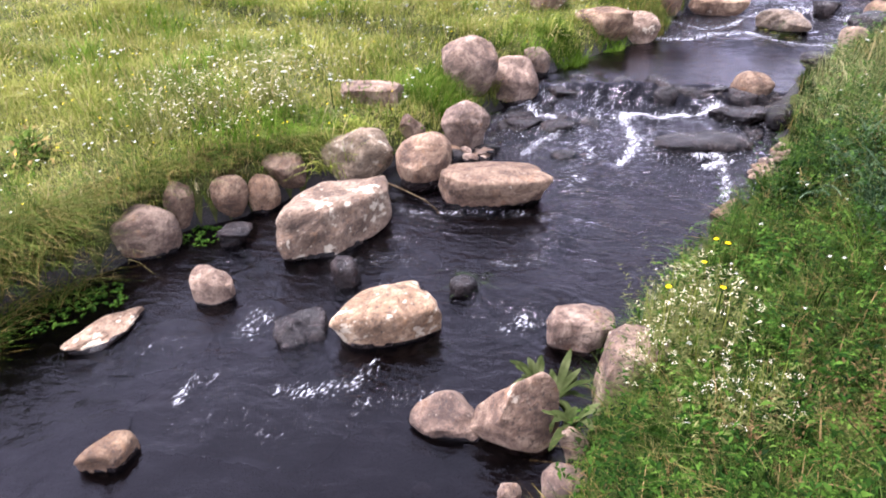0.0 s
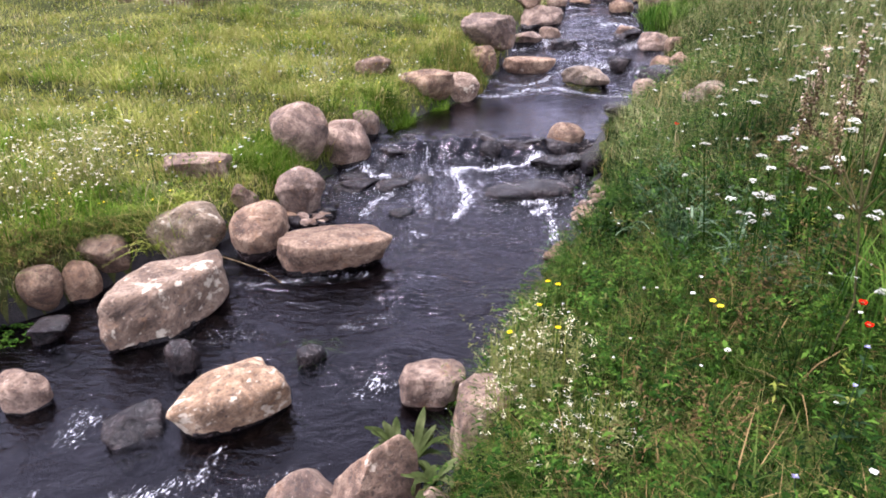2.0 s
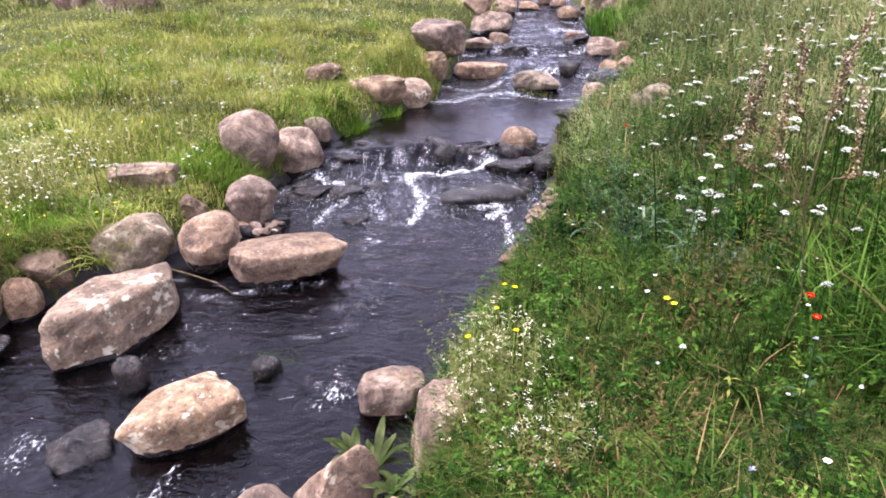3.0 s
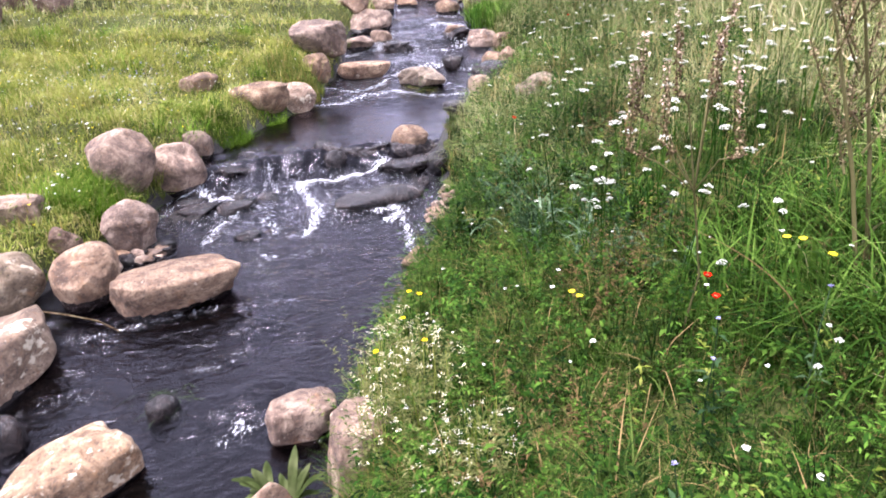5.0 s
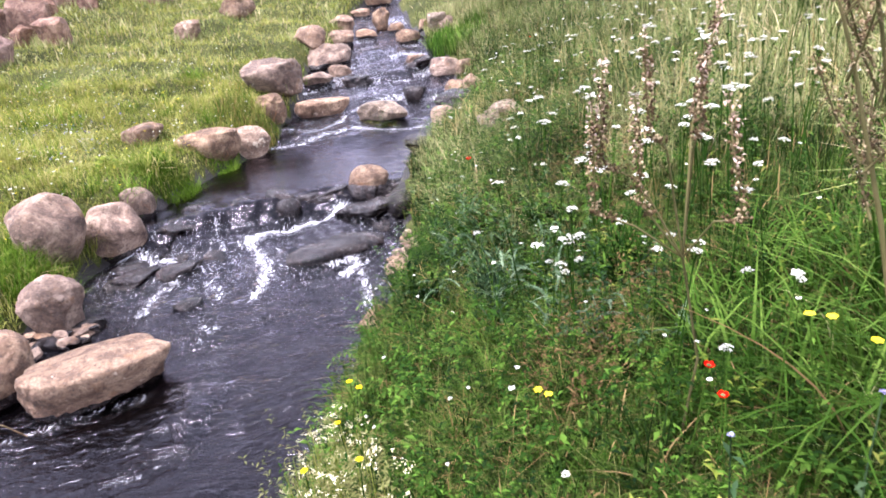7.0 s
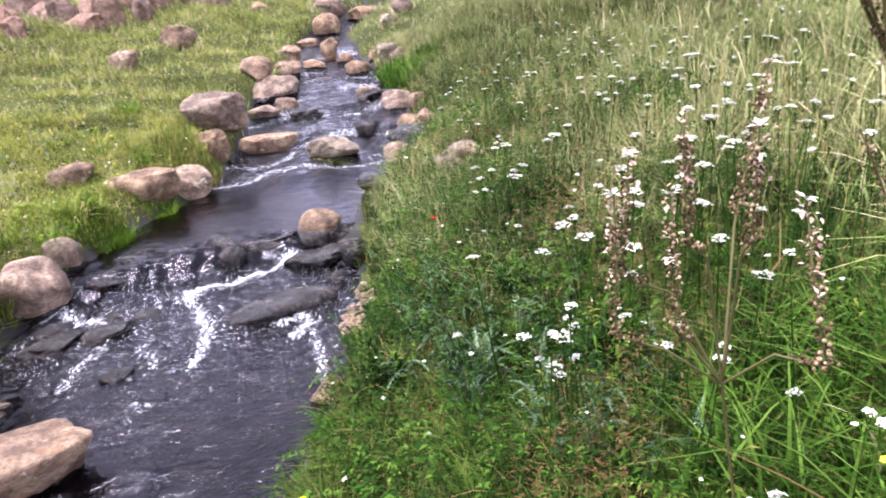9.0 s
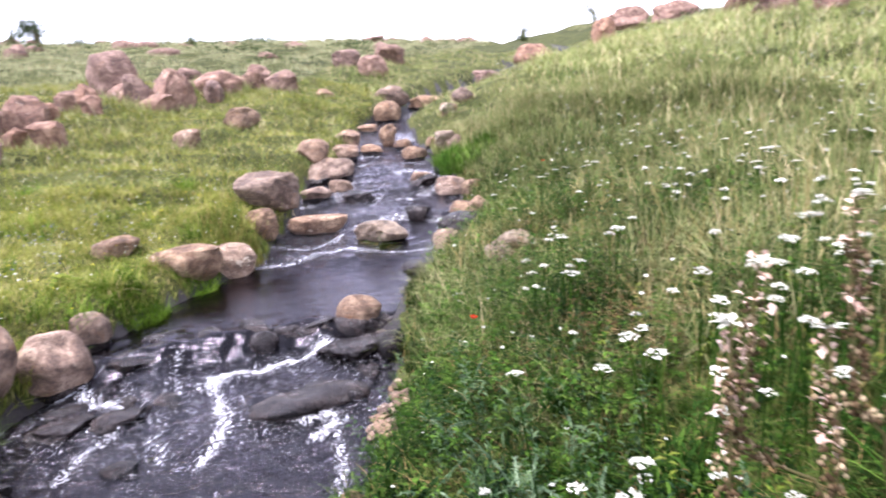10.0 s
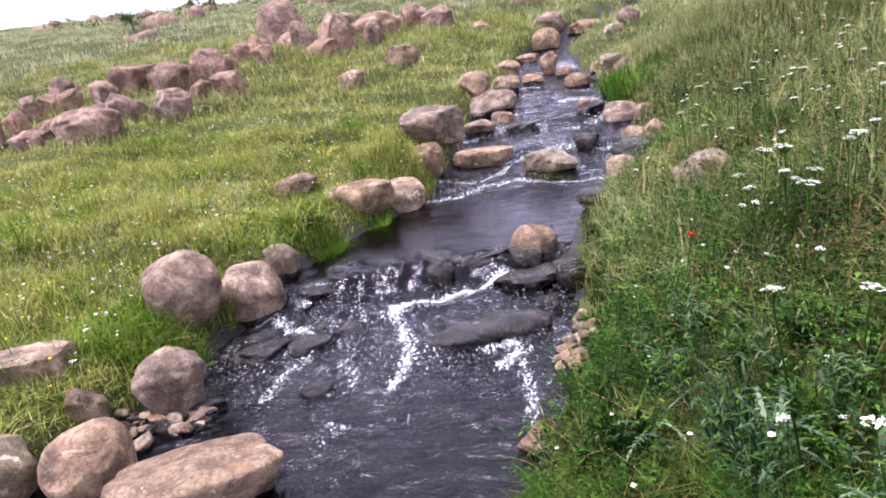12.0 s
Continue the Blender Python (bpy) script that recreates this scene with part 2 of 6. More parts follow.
def soil_material(name, low, mid, high, scale, rough):
    m, nt, bsdf = material(name)
    geo = nt.nodes.new("ShaderNodeNewGeometry")
    big = node(nt, "ShaderNodeTexNoise", {"Vector": geo.outputs["Position"]}, Scale=scale, Detail=6.0, Roughness=0.65)
    fine = node(nt, "ShaderNodeTexNoise", {"Vector": geo.outputs["Position"]}, Scale=scale * 22, Detail=4.0)
    add = node(nt, "ShaderNodeMix", {2: big.outputs[0], 3: fine.outputs[0]}, Factor=0.4)
    nt.links.new(ramp(nt, add.outputs[0], [(0.36, low), (0.5, mid), (0.64, high)]), bsdf.inputs["Base Color"])
    bsdf.inputs["Roughness"].default_value = rough
    bsdf.inputs["Specular IOR Level"].default_value = 0.1 if rough > 0.9 else 0.4
    b = node(nt, "ShaderNodeBump", {"Height": add.outputs[0]}, Strength=0.6, Distance=0.05)
    nt.links.new(b.outputs[0], bsdf.inputs["Normal"])
    return m


TURF = soil_material("turf", (0.016, 0.018, 0.006), (0.04, 0.046, 0.013), (0.085, 0.085, 0.026), 1.1, 0.95)
BED = soil_material("stream_bed", (0.006, 0.005, 0.005), (0.013, 0.01, 0.01), (0.03, 0.023, 0.021), 3.0, 0.7)


def water_material():
    """Clear dark stream water: it lets the bed show, tinted, and mirrors the sky."""
    m, nt, bsdf = material("water")
    nt.nodes.remove(bsdf)
    geo = nt.nodes.new("ShaderNodeNewGeometry")
    stretch = node(nt, "ShaderNodeMapping", {"Vector": geo.outputs["Position"]})
    stretch.inputs["Scale"].default_value = (0.6, 1.15, 1.0)
    broad = node(nt, "ShaderNodeTexNoise", {"Vector": stretch.outputs[0]}, Scale=9.0, Detail=4.0, Roughness=0.6, Distortion=1.0)
    fine = node(nt, "ShaderNodeTexNoise", {"Vector": stretch.outputs[0]}, Scale=26.0, Detail=3.0, Distortion=0.5)
    add = node(nt, "ShaderNodeMath", {0: fine.outputs[0], 2: broad.outputs[0]})
    add.operation = "MULTIPLY_ADD"
    add.inputs[1].default_value = 0.3
    b = node(nt, "ShaderNodeBump", {"Height": add.outputs[0]}, Strength=0.65, Distance=0.05)
    axes = node(nt, "ShaderNodeSeparateXYZ", {"Vector": geo.outputs["Position"]})
    along = node(nt, "ShaderNodeMath", {0: axes.outputs["Y"]})
    along.operation, along.inputs[1].default_value = "DIVIDE", 20.0
    pace = ramp(nt, along.outputs[0], [(y / 20, (k, k, k)) for y, k in ((1.6, 0.25), (3.2, 0.55), (4.6, 0.85), (6.2, 0.22), (7.2, 0.22), (7.8, 0.8), (14, 0.8))])
    nt.links.new(pace, b.inputs["Strength"])
    gloss = node(nt, "ShaderNodeBsdfGlossy", {"Normal": b.outputs[0]}, Roughness=0.11)
    gloss.inputs["Color"].default_value = (0.96, 0.9, 1.0, 1)
    clear = node(nt, "ShaderNodeBsdfTransparent")
    clear.inputs["Color"].default_value = (0.16, 0.13, 0.145, 1)
    fres = node(nt, "ShaderNodeFresnel", {"Normal": b.outputs[0]}, IOR=1.325)
    mix = node(nt, "ShaderNodeMixShader", {0: fres.outputs[0], 1: clear.outputs[0], 2: gloss.outputs[0]})
    nt.links.new(mix.outputs[0], nt.nodes["Material Output"].inputs["Surface"])
    return m


WATER = water_material()


def foam_material():
    """Froth: white bubbles in torn, drawn-out strings, with clear water between."""
    m, nt, bsdf = material("foam")
    geo = nt.nodes.new("ShaderNodeNewGeometry")
    cover = nt.nodes.new("ShaderNodeAttribute")
    cover.attribute_name = "cover"
    pull = node(nt, "ShaderNodeMapping", {"Vector": geo.outputs["Position"]})
    pull.inputs["Scale"].default_value = (1.0, 0.42, 1.0)
    torn = node(nt, "ShaderNodeTexNoise", {"Vector": pull.outputs[0]}, Scale=30.0, Detail=7.0, Roughness=0.75, Distortion=2.2)
    crumb = node(nt, "ShaderNodeTexNoise", {"Vector": geo.outputs["Position"]}, Scale=90.0, Detail=3.0, Roughness=0.7)
    both = node(nt, "ShaderNodeMath", {0: crumb.outputs[0], 2: torn.outputs[0]})
    both.operation = "MULTIPLY_ADD"
    both.inputs[1].default_value = 0.35
    thick = node(nt, "ShaderNodeMath", {0: cover.outputs["Fac"], 2: both.outputs[0]})
    thick.operation = "MULTIPLY_ADD"
    thick.inputs[1].default_value = 0.34
    mask = ramp(nt, thick.outputs[0], [(0.86, (0, 0, 0)), (0.96, (0.36, 0.36, 0.36)), (1.1, (0.85, 0.85, 0.85))])
    bsdf.inputs["Base Color"].default_value = (0.8, 0.79, 0.83, 1)
    bsdf.inputs["Roughness"].default_value = 0.5
    b = node(nt, "ShaderNodeBump", {"Height": both.outputs[0]}, Strength=0.5, Distance=0.02)
    nt.links.new(b.outputs[0], bsdf.inputs["Normal"])
    clear = node(nt, "ShaderNodeBsdfTransparent")
    mix = node(nt, "ShaderNodeMixShader", {0: mask, 1: clear.outputs[0], 2: bsdf.outputs[0]})
    nt.links.new(mix.outputs[0], nt.nodes["Material Output"].inputs["Surface"])
    return m


FOAM = foam_material()


# ---- mesh helpers ----
def mesh_of(name, verts, faces, mats, smooth=False):
    """A mesh from arrays; faces all have the same number of corners."""
    verts, faces = np.asarray(verts, np.float32).reshape(-1, 3), np.asarray(faces, np.int32)
    me = bpy.data.meshes.new(name)
    n, k = faces.shape
    me.vertices.add(len(verts))
    me.vertices.foreach_set("co", verts.ravel())
    me.loops.add(n * k)
    me.loops.foreach_set("vertex_index", faces.ravel())
    me.polygons.add(n)
    me.polygons.foreach_set("loop_start", np.arange(0, n * k, k, dtype=np.int32))
    if smooth:
        me.polygons.foreach_set("use_smooth", np.ones(n, bool))
    me.update(calc_edges=True)
    for m in mats if isinstance(mats, (list, tuple)) else [mats]:
        me.materials.append(m)
    return me


def part(name, me, parent, label=""):
    ob = new(name, me)
    ob.parent = parent
    if label:
        ob["label"] = label
    return ob


def joined(pieces):
    """One pair of arrays out of many (verts, faces)."""
    verts, faces, n = [], [], 0
    for v, f in pieces:
        verts.append(v)
        faces.append(np.asarray(f) + n)
        n += len(v)
    return np.concatenate(verts), np.concatenate(faces)


def tube(points, radii, sides=6):
    """Triangles of a round stalk along points."""
    pts, radii = np.asarray(points, float), np.asarray(radii, float) * np.ones(len(points))
    along = np.gradient(pts, axis=0)
    along /= np.linalg.norm(along, axis=1)[:, None] + 1e-9
    side = np.cross(along, (0.3, 0.9, 0.31))
    side /= np.linalg.norm(side, axis=1)[:, None] + 1e-9
    other = np.cross(along, side)
    a = np.linspace(0, 2 * math.pi, sides, endpoint=False)
    v = pts[:, None] + radii[:, None, None] * (np.cos(a)[None, :, None] * side[:, None] + np.sin(a)[None, :, None] * other[:, None])
    f = []
    for i in range(len(pts) - 1):
        for j in range(sides):
            p, q = i * sides + j, i * sides + (j + 1) % sides
            f += [(p, q, p + sides), (q, q + sides, p + sides)]
    return v.reshape(-1, 3), np.array(f)


def blades(base, height, width, turn, lean, segs=2):
    """Grass blades as tapering, bending strips: arrays of triangles."""
    n = len(base)
    s = np.linspace(0, 1, segs + 1)
    d = np.stack([np.cos(turn), np.sin(turn), 0 * turn], -1)
    p = np.stack([-np.sin(turn), np.cos(turn), 0 * turn], -1)
    mid = base[:, None] + d[:, None] * (lean * height)[:, None, None] * (s**2)[None, :, None]
    mid[..., 2] += height[:, None] * s[None] * (1 - 0.45 * np.clip(lean, 0, 1.4)[:, None] * s[None])
    half = (width[:, None] * (1 - s[None] ** 1.6))[..., None] * p[:, None] / 2
    v = np.concatenate([np.stack([mid[:, :-1] - half[:, :-1], mid[:, :-1] + half[:, :-1]], 2).reshape(n, -1, 3), mid[:, -1:]], 1)
    f = []
    for i in range(segs - 1):
        f += [(2 * i, 2 * i + 1, 2 * i + 2), (2 * i + 1, 2 * i + 3, 2 * i + 2)]
    f.append((2 * segs - 2, 2 * segs - 1, 2 * segs))
    k = v.shape[1]
    return v.reshape(-1, 3), (np.array(f)[None] + (np.arange(n) * k)[:, None, None]).reshape(-1, 3)


def leaves(at, way, length, width, droop=0.25):
    """Pointed leaves, folded along the middle: four triangles each."""
    n = len(at)
    up = np.array((0, 0, 1.0))
    side = np.cross(way, up)
    side /= np.linalg.norm(side, axis=1)[:, None] + 1e-6
    out = np.cross(side, way)
    mid = at + way * (length * 0.45)[:, None]
    tip = at + way * length[:, None] - up * (droop * length)[:, None]
    w = (width / 2)[:, None]
    v = np.stack([at, mid + side * w + out * w * 0.3, mid, mid - side * w + out * w * 0.3, tip], 1)
    f = np.array([(0, 2, 1), (0, 3, 2), (1, 2, 4), (2, 3, 4)])
    return v.reshape(-1, 3), (f[None] + (np.arange(n) * 5)[:, None, None]).reshape(-1, 3)


def discs(at, normal, radius, sides=5, dome=0.25):
    """Small domed discs (florets, petals, foam) as fans."""
    n = len(at)
    normal = normal / np.linalg.norm(normal, axis=1)[:, None]
    side = np.cross(normal, (0.21, 0.34, 0.92))
    side /= np.linalg.norm(side, axis=1)[:, None] + 1e-6
    other = np.cross(normal, side)
    a = np.linspace(0, 2 * math.pi, sides, endpoint=False)
    ring = at[:, None] + radius[:, None, None] * (np.cos(a)[None, :, None] * side[:, None] + np.sin(a)[None, :, None] * other[:, None])
    v = np.concatenate([(at + normal * (dome * radius)[:, None])[:, None], ring], 1)
    f = np.array([(0, 1 + j, 1 + (j + 1) % sides) for j in range(sides)])
    return v.reshape(-1, 3), (f[None] + (np.arange(n) * (sides + 1))[:, None, None]).reshape(-1, 3)


# the stream's surface level and its two edges, along y
def level(y):
    return np.interp(y, [-60, -8, 1.8, 2.6, 3.6, 4.75, 5.0, 5.6, 5.78, 5.92, 7.2, 7.75, 7.9, 8.7, 8.85, 9.6, 9.75, 10.4, 10.6, 11.3, 11.5, 12.4, 12.6, 14, 16, 20, 30, 60, 90, 200],
                     [-2.5, -0.15, 0, 0.03, 0.075, 0.085, 0.092, 0.105, 0.118, 0.232, 0.24, 0.265, 0.32, 0.37, 0.46, 0.51, 0.6, 0.65, 0.75, 0.8, 0.9, 0.97, 1.08, 1.28, 1.5, 1.85, 2.7, 5.0, 7.0, 9])


def surface(x, y):
    """The water's level: the lip of the little fall runs slantwise from bank to bank."""
    return level(y - 0.26 * (x + 0.45) * np.exp(-(((y - 5.8) / 0.45) ** 2)))


def edge_left(y):
    return np.interp(y, [-60, -2, 0, 1, 1.8, 2.3, 2.75, 3.0, 3.33, 3.6, 4.3, 5.3, 6.2, 6.6, 7.05, 7.8, 8.4, 9.1, 10.4, 10.8, 11.9, 13.7, 16, 20, 40],
                     [-5, -4, -3.5, -3.2, -3.0, -2.8, -2.72, -2.5, -2.35, -2.1, -1.8, -1.7, -1.4, -1.3, -1.12, -0.75, -0.6, -0.45, -0.4, -0.1, 0.2, 0.4, 1.4, 3.6, 12])


def edge_right(y):
    return np.interp(y, [-60, -2, 0, 1.6, 2.5, 3.0, 3.86, 4.65, 5.3, 6.3, 7.3, 7.8, 8.4, 9.4, 9.7, 11, 12, 13.8, 16, 20, 40],
                     [-3, -1.4, -0.5, -0.22, -0.18, -0.08, 0.2, 0.46, 0.47, 0.56, 0.92, 1.0, 1.28, 1.48, 1.58, 1.42, 1.25, 1.15, 1.9, 4.2, 12.6])


def ground(x, y):
    """Height of the land: the bed of the stream, a low meadow bank and a steeper bank, rising to a hill."""
    x, y = np.asarray(x, float), np.asarray(y, float)
    lev = level(y)
    a, b = edge_left(y) - x, x - edge_right(y)
    aa, bb = np.maximum(a, 0), np.maximum(b, 0)
    left = 0.30 * (1 - np.exp(-aa / np.interp(y, [3.0, 4.0], [0.06, 0.13]))) + 0.075 * np.minimum(aa, 12) + 0.05 * np.maximum(aa - 12, 0)
    right = np.interp(y, [4.5, 6.5], [0.52, 0.26]) * (1 - np.exp(-bb / np.interp(y, [4.5, 6.5], [0.42, 0.6]))) + 0.15 * np.minimum(bb, 9) + 0.02 * np.maximum(bb - 9, 0)
    right = right - 0.16 * np.exp(-((x - 1.05) ** 2 + (y - 2.95) ** 2) / 0.09) - 0.1 * np.exp(-((x - 0.75) ** 2 + (y - 1.75) ** 2) / 0.06)
    bed = -0.24 * (1 - np.exp(np.minimum(np.maximum(a, b), 0) / 0.3))
    bump = 0.03 * np.sin(2.1 * x + 0.7 * y) * np.sin(1.3 * y - 0.5 * x + 1) + 0.015 * np.sin(5.3 * x + 1.7) * np.sin(4.7 * y)
    r = np.hypot(x, y)
    bump = bump * (1 + np.minimum(r, 60) / 8) * np.clip(np.maximum(a, b) * 3, 0, 1)
    crest = np.maximum(r - 62, 0)
    return lev + np.where(a > 0, left, np.where(b > 0, right, bed)) + bump - 0.16 * crest * crest / (crest + 25)


# ---- the land: one sheet from the stream to the skyline ----
def graded(low, high, step, far_low, far_high, grow=1.13):
    mid = list(np.arange(low, high + step / 2, step))
    s, v = step, high
    while v < far_high:
        s *= grow
        v += s
        mid.append(v)
    s, v = step, low
    while v > far_low:
        s *= grow
        v -= s
        mid.insert(0, v)
    return np.array(mid)


def build_ground():
    xs, ys = graded(-4.5, 3.5, 0.06, -160, 160), graded(-1.0, 13.0, 0.06, -60, 220)
    gx, gy = np.meshgrid(xs, ys)
    v = np.stack([gx, gy, ground(gx, gy)], -1).reshape(-1, 3)
    i = np.arange(len(ys) - 1)[:, None] * len(xs) + np.arange(len(xs) - 1)[None]
    f = np.stack([i, i + 1, i + 1 + len(xs), i + len(xs)], -1).reshape(-1, 4)
    me = mesh_of("ground", v, f, [TURF, BED], True)
    c = v[f].mean(1)
    wet = (c[:, 0] > edge_left(c[:, 1]) - 0.03) & (c[:, 0] < edge_right(c[:, 1]) + 0.04)
    me.polygons.foreach_set("material_index", wet.astype(np.int32))
    tagged(new("ground", me), "grassy valley floor and stony stream bed rising to a hill", "ground", kind="structure")


# where the stream swells over stones it covers: x, y, height, radius
HUMPS = [(-1.12, 5.66, 0.045, 0.2), (-0.68, 5.82, 0.05, 0.17), (-0.36, 5.86, 0.035, 0.11), (-0.05, 5.93, 0.05, 0.17), (0.24, 5.62, 0.045, 0.19),
         (-0.02, 5.12, 0.055, 0.26), (-0.32, 5.05, 0.03, 0.16), (-1.4, 5.1, 0.05, 0.16), (-1.08, 5.05, 0.04, 0.15), (-0.6, 5.45, 0.03, 0.15), (-0.95, 5.4, 0.04, 0.13),
         (-0.62, 2.8, 0.03, 0.2), (-0.63, 3.62, 0.03, 0.12), (-0.67, 3.39, 0.025, 0.1), (0.1, 7.7, 0.05, 0.2), (0.5, 7.6, 0.04, 0.2), (0.3, 9.2, 0.06, 0.25), (0.7, 9.9, 0.06, 0.25), (0.6, 10.9, 0.07, 0.25)]


def ripple(x, y):
    """Waves on the stream: a calm pool, rough water in the falls and riffles."""
    rough = np.interp(y, [3.2, 4.4, 5.0, 6.0, 6.25, 7.2, 7.6, 9, 14, 20], [0.2, 0.55, 1.6, 1.5, 0.1, 0.1, 1.0, 0.9, 0.9, 0.5])
    w = np.sin(9 * x + 4 * y + 1.5 * np.sin(3.1 * y)) * np.sin(7.3 * y - 3 * x + 2 * np.sin(2.3 * x))
    w += 0.5 * np.sin(21 * x - 9 * y + 2 * np.sin(5 * y)) * np.sin(15 * y + 6 * x + 1.3)
    w += 0.3 * np.sin(43 * x + 13 * y) * np.sin(31 * y - 11 * x)
    hump = 0 * x
    for hx, hy, high, r in HUMPS:
        hump = hump + high * np.exp(-((x - hx) ** 2 / (2.2 * r * r) + (y - hy) ** 2 / (0.8 * r * r)))
    return 0.014 * rough * w + hump


def build_water():
    ys = graded(0.0, 9.0, 0.035, -30, 24, 1.1)
    u = np.linspace(0, 1, 110)
    lo, hi = edge_left(ys) - 0.12, edge_right(ys) + 0.05
    gx = lo[:, None] + (hi - lo)[:, None] * u
    gy = np.repeat(ys[:, None], len(u), 1)
    v = np.stack([gx, gy, surface(gx, gy) + ripple(gx, gy)], -1).reshape(-1, 3)
    i = np.arange(len(ys) - 1)[:, None] * len(u) + np.arange(len(u) - 1)[None]
    f = np.stack([i, i + 1, i + 1 + len(u), i + len(u)], -1).reshape(-1, 4)
    tagged(new("water", mesh_of("water", v, f, WATER, True)), "dark clear stream water running in small falls", "water", kind="structure")


build_ground()
build_water()


# ---- stones ----
def ball(subdiv):
    bm = bmesh.new()
    bmesh.ops.create_icosphere(bm, subdivisions=subdiv, radius=1)
    v = np.array([p.co[:] for p in bm.verts])
    f = np.array([[p.index for p in q.verts] for q in bm.faces])
    bm.free()
    return v, f


BALLS = {4: ball(4), 5: ball(5)}


def stone_shape(long, wide, high, seed, cuts=6, square=0.92, plane=(0.6, 0.9), soft=0.03, hollow=False, taper=0.0, flat=0.0, rough=1.0, sink=0.14):
    """A worn stone: a ball squared off, planed by a few flat breaks, then roughened."""
    rng = np.random.default_rng(seed)
    v, f = BALLS[5 if long > 0.3 else 4]
    v = np.sign(v) * np.abs(v) ** square
    v /= np.linalg.norm(v, axis=1).max()
    for _ in range(cuts):
        n = rng.normal(size=3) * (1, 1, 0.75)
        n /= np.linalg.norm(n)
        reach = (v @ n).max() * rng.uniform(*plane)
        over = np.maximum(v @ n - reach + 0.03, 0)
        v = v - (over * over / (over + soft))[:, None] * n * 0.95
    if flat:
        over = np.maximum(v[:, 2] - flat + 0.1 * v[:, 0], 0)
        v[:, 2] -= over * 0.8
    out = v / (np.linalg.norm(v, axis=1)[:, None] + 1e-9)
    wave = np.zeros(len(v))
    for k in range(15):
        d, size = rng.normal(size=3), 1.5 * 1.3**k
        wave += np.sin((v @ d) * size + rng.uniform(0, 6.3)) * 0.065 * 1.33**-k
    v = v + out * wave[:, None] * rough
    if taper:
        v[:, 1:2] *= 1 + taper * v[:, 0:1]
        v[:, 2:3] *= 1 + 0.7 * taper * v[:, 0:1]
    if hollow:
        mid = np.array((0.25, -0.6, 0.5))
        gap = np.exp(-((v - mid) ** 2).sum(1) / 0.06)
        v = v - gap[:, None] * np.array((0.1, -0.45, 0.4))
    for axis in range(3):
        c = v[:, axis]
        v[:, axis] = (c - (c.max() + c.min()) / 2) / ((c.max() - c.min()) / 2)
    z = v[:, 2]
    v = v * (long / 2, wide / 2, 1)
    v[:, 2] = np.where(z > 0, high * 0.4 + z * high * 0.6, high * 0.4 + z * (high * 0.4 + sink))
    return v, f


SHAPES = {
    "dry": dict(cuts=9, square=0.93, plane=(0.58, 0.87), soft=0.06, rough=1.3), "round": dict(cuts=5, square=0.98, plane=(0.76, 0.95), soft=0.12, rough=0.8), "lichen": dict(cuts=8, plane=(0.62, 0.88), soft=0.07, flat=0.36, rough=1.2), "mossy": dict(cuts=10, plane=(0.55, 0.84), soft=0.04, rough=1.3), "wet": dict(cuts=9, rough=1.8), "weedy": dict(cuts=7),
    "slab": dict(cuts=11, square=0.7, rough=1.4), "sharp": dict(cuts=10, square=0.9, plane=(0.42, 0.72), soft=0.015, rough=0.55), "holed": dict(cuts=6, hollow=True), "wall": dict(cuts=10, square=0.9, plane=(0.56, 0.86), soft=0.05, rough=1.3, sink=0.4),
    "wedge": dict(cuts=7, taper=-0.35), "wedgeL": dict(cuts=6, plane=(0.66, 0.9), soft=0.08, taper=0.3, flat=0.42, rough=0.8), "flat": dict(cuts=6, flat=0.25, square=0.92, plane=(0.7, 0.92), soft=0.1), "block": dict(cuts=9, square=0.76, flat=0.5), "pebble": dict(cuts=8, square=0.8, sink=0.03),
}


ON_LAND = []


def stone(kind, x, y, z, long, wide, high, yaw, seed, label):
    v, f = stone_shape(long, wide, high, seed, **SHAPES[kind])
    name = "stone" if long < 0.35 else "boulder"
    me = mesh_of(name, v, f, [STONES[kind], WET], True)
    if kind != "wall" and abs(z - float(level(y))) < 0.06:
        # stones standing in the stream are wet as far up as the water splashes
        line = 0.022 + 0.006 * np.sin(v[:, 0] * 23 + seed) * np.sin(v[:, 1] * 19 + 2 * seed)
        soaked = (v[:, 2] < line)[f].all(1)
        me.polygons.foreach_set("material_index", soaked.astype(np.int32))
    ob = new(name, me)
    ob.matrix_world = pose(x, y, z, 0, 0, yaw)
    if z - float(level(y)) > 0.06:
        ON_LAND.append((x, y, long, wide, yaw))
    where = "stones of the field row" if kind == "wall" else "stones of the stream"
    return tagged(ob, label, name, where)


STONES = {"dry": TAN, "round": TAN, "lichen": LICHEN, "mossy": GREY, "wet": WET, "weedy": WEEDY, "slab": LICHEN, "sharp": TAN, "holed": GREY, "wall": FIELD,
          "wedge": TAN, "wedgeL": LICHEN, "flat": TAN, "block": TAN, "pebble": TAN}

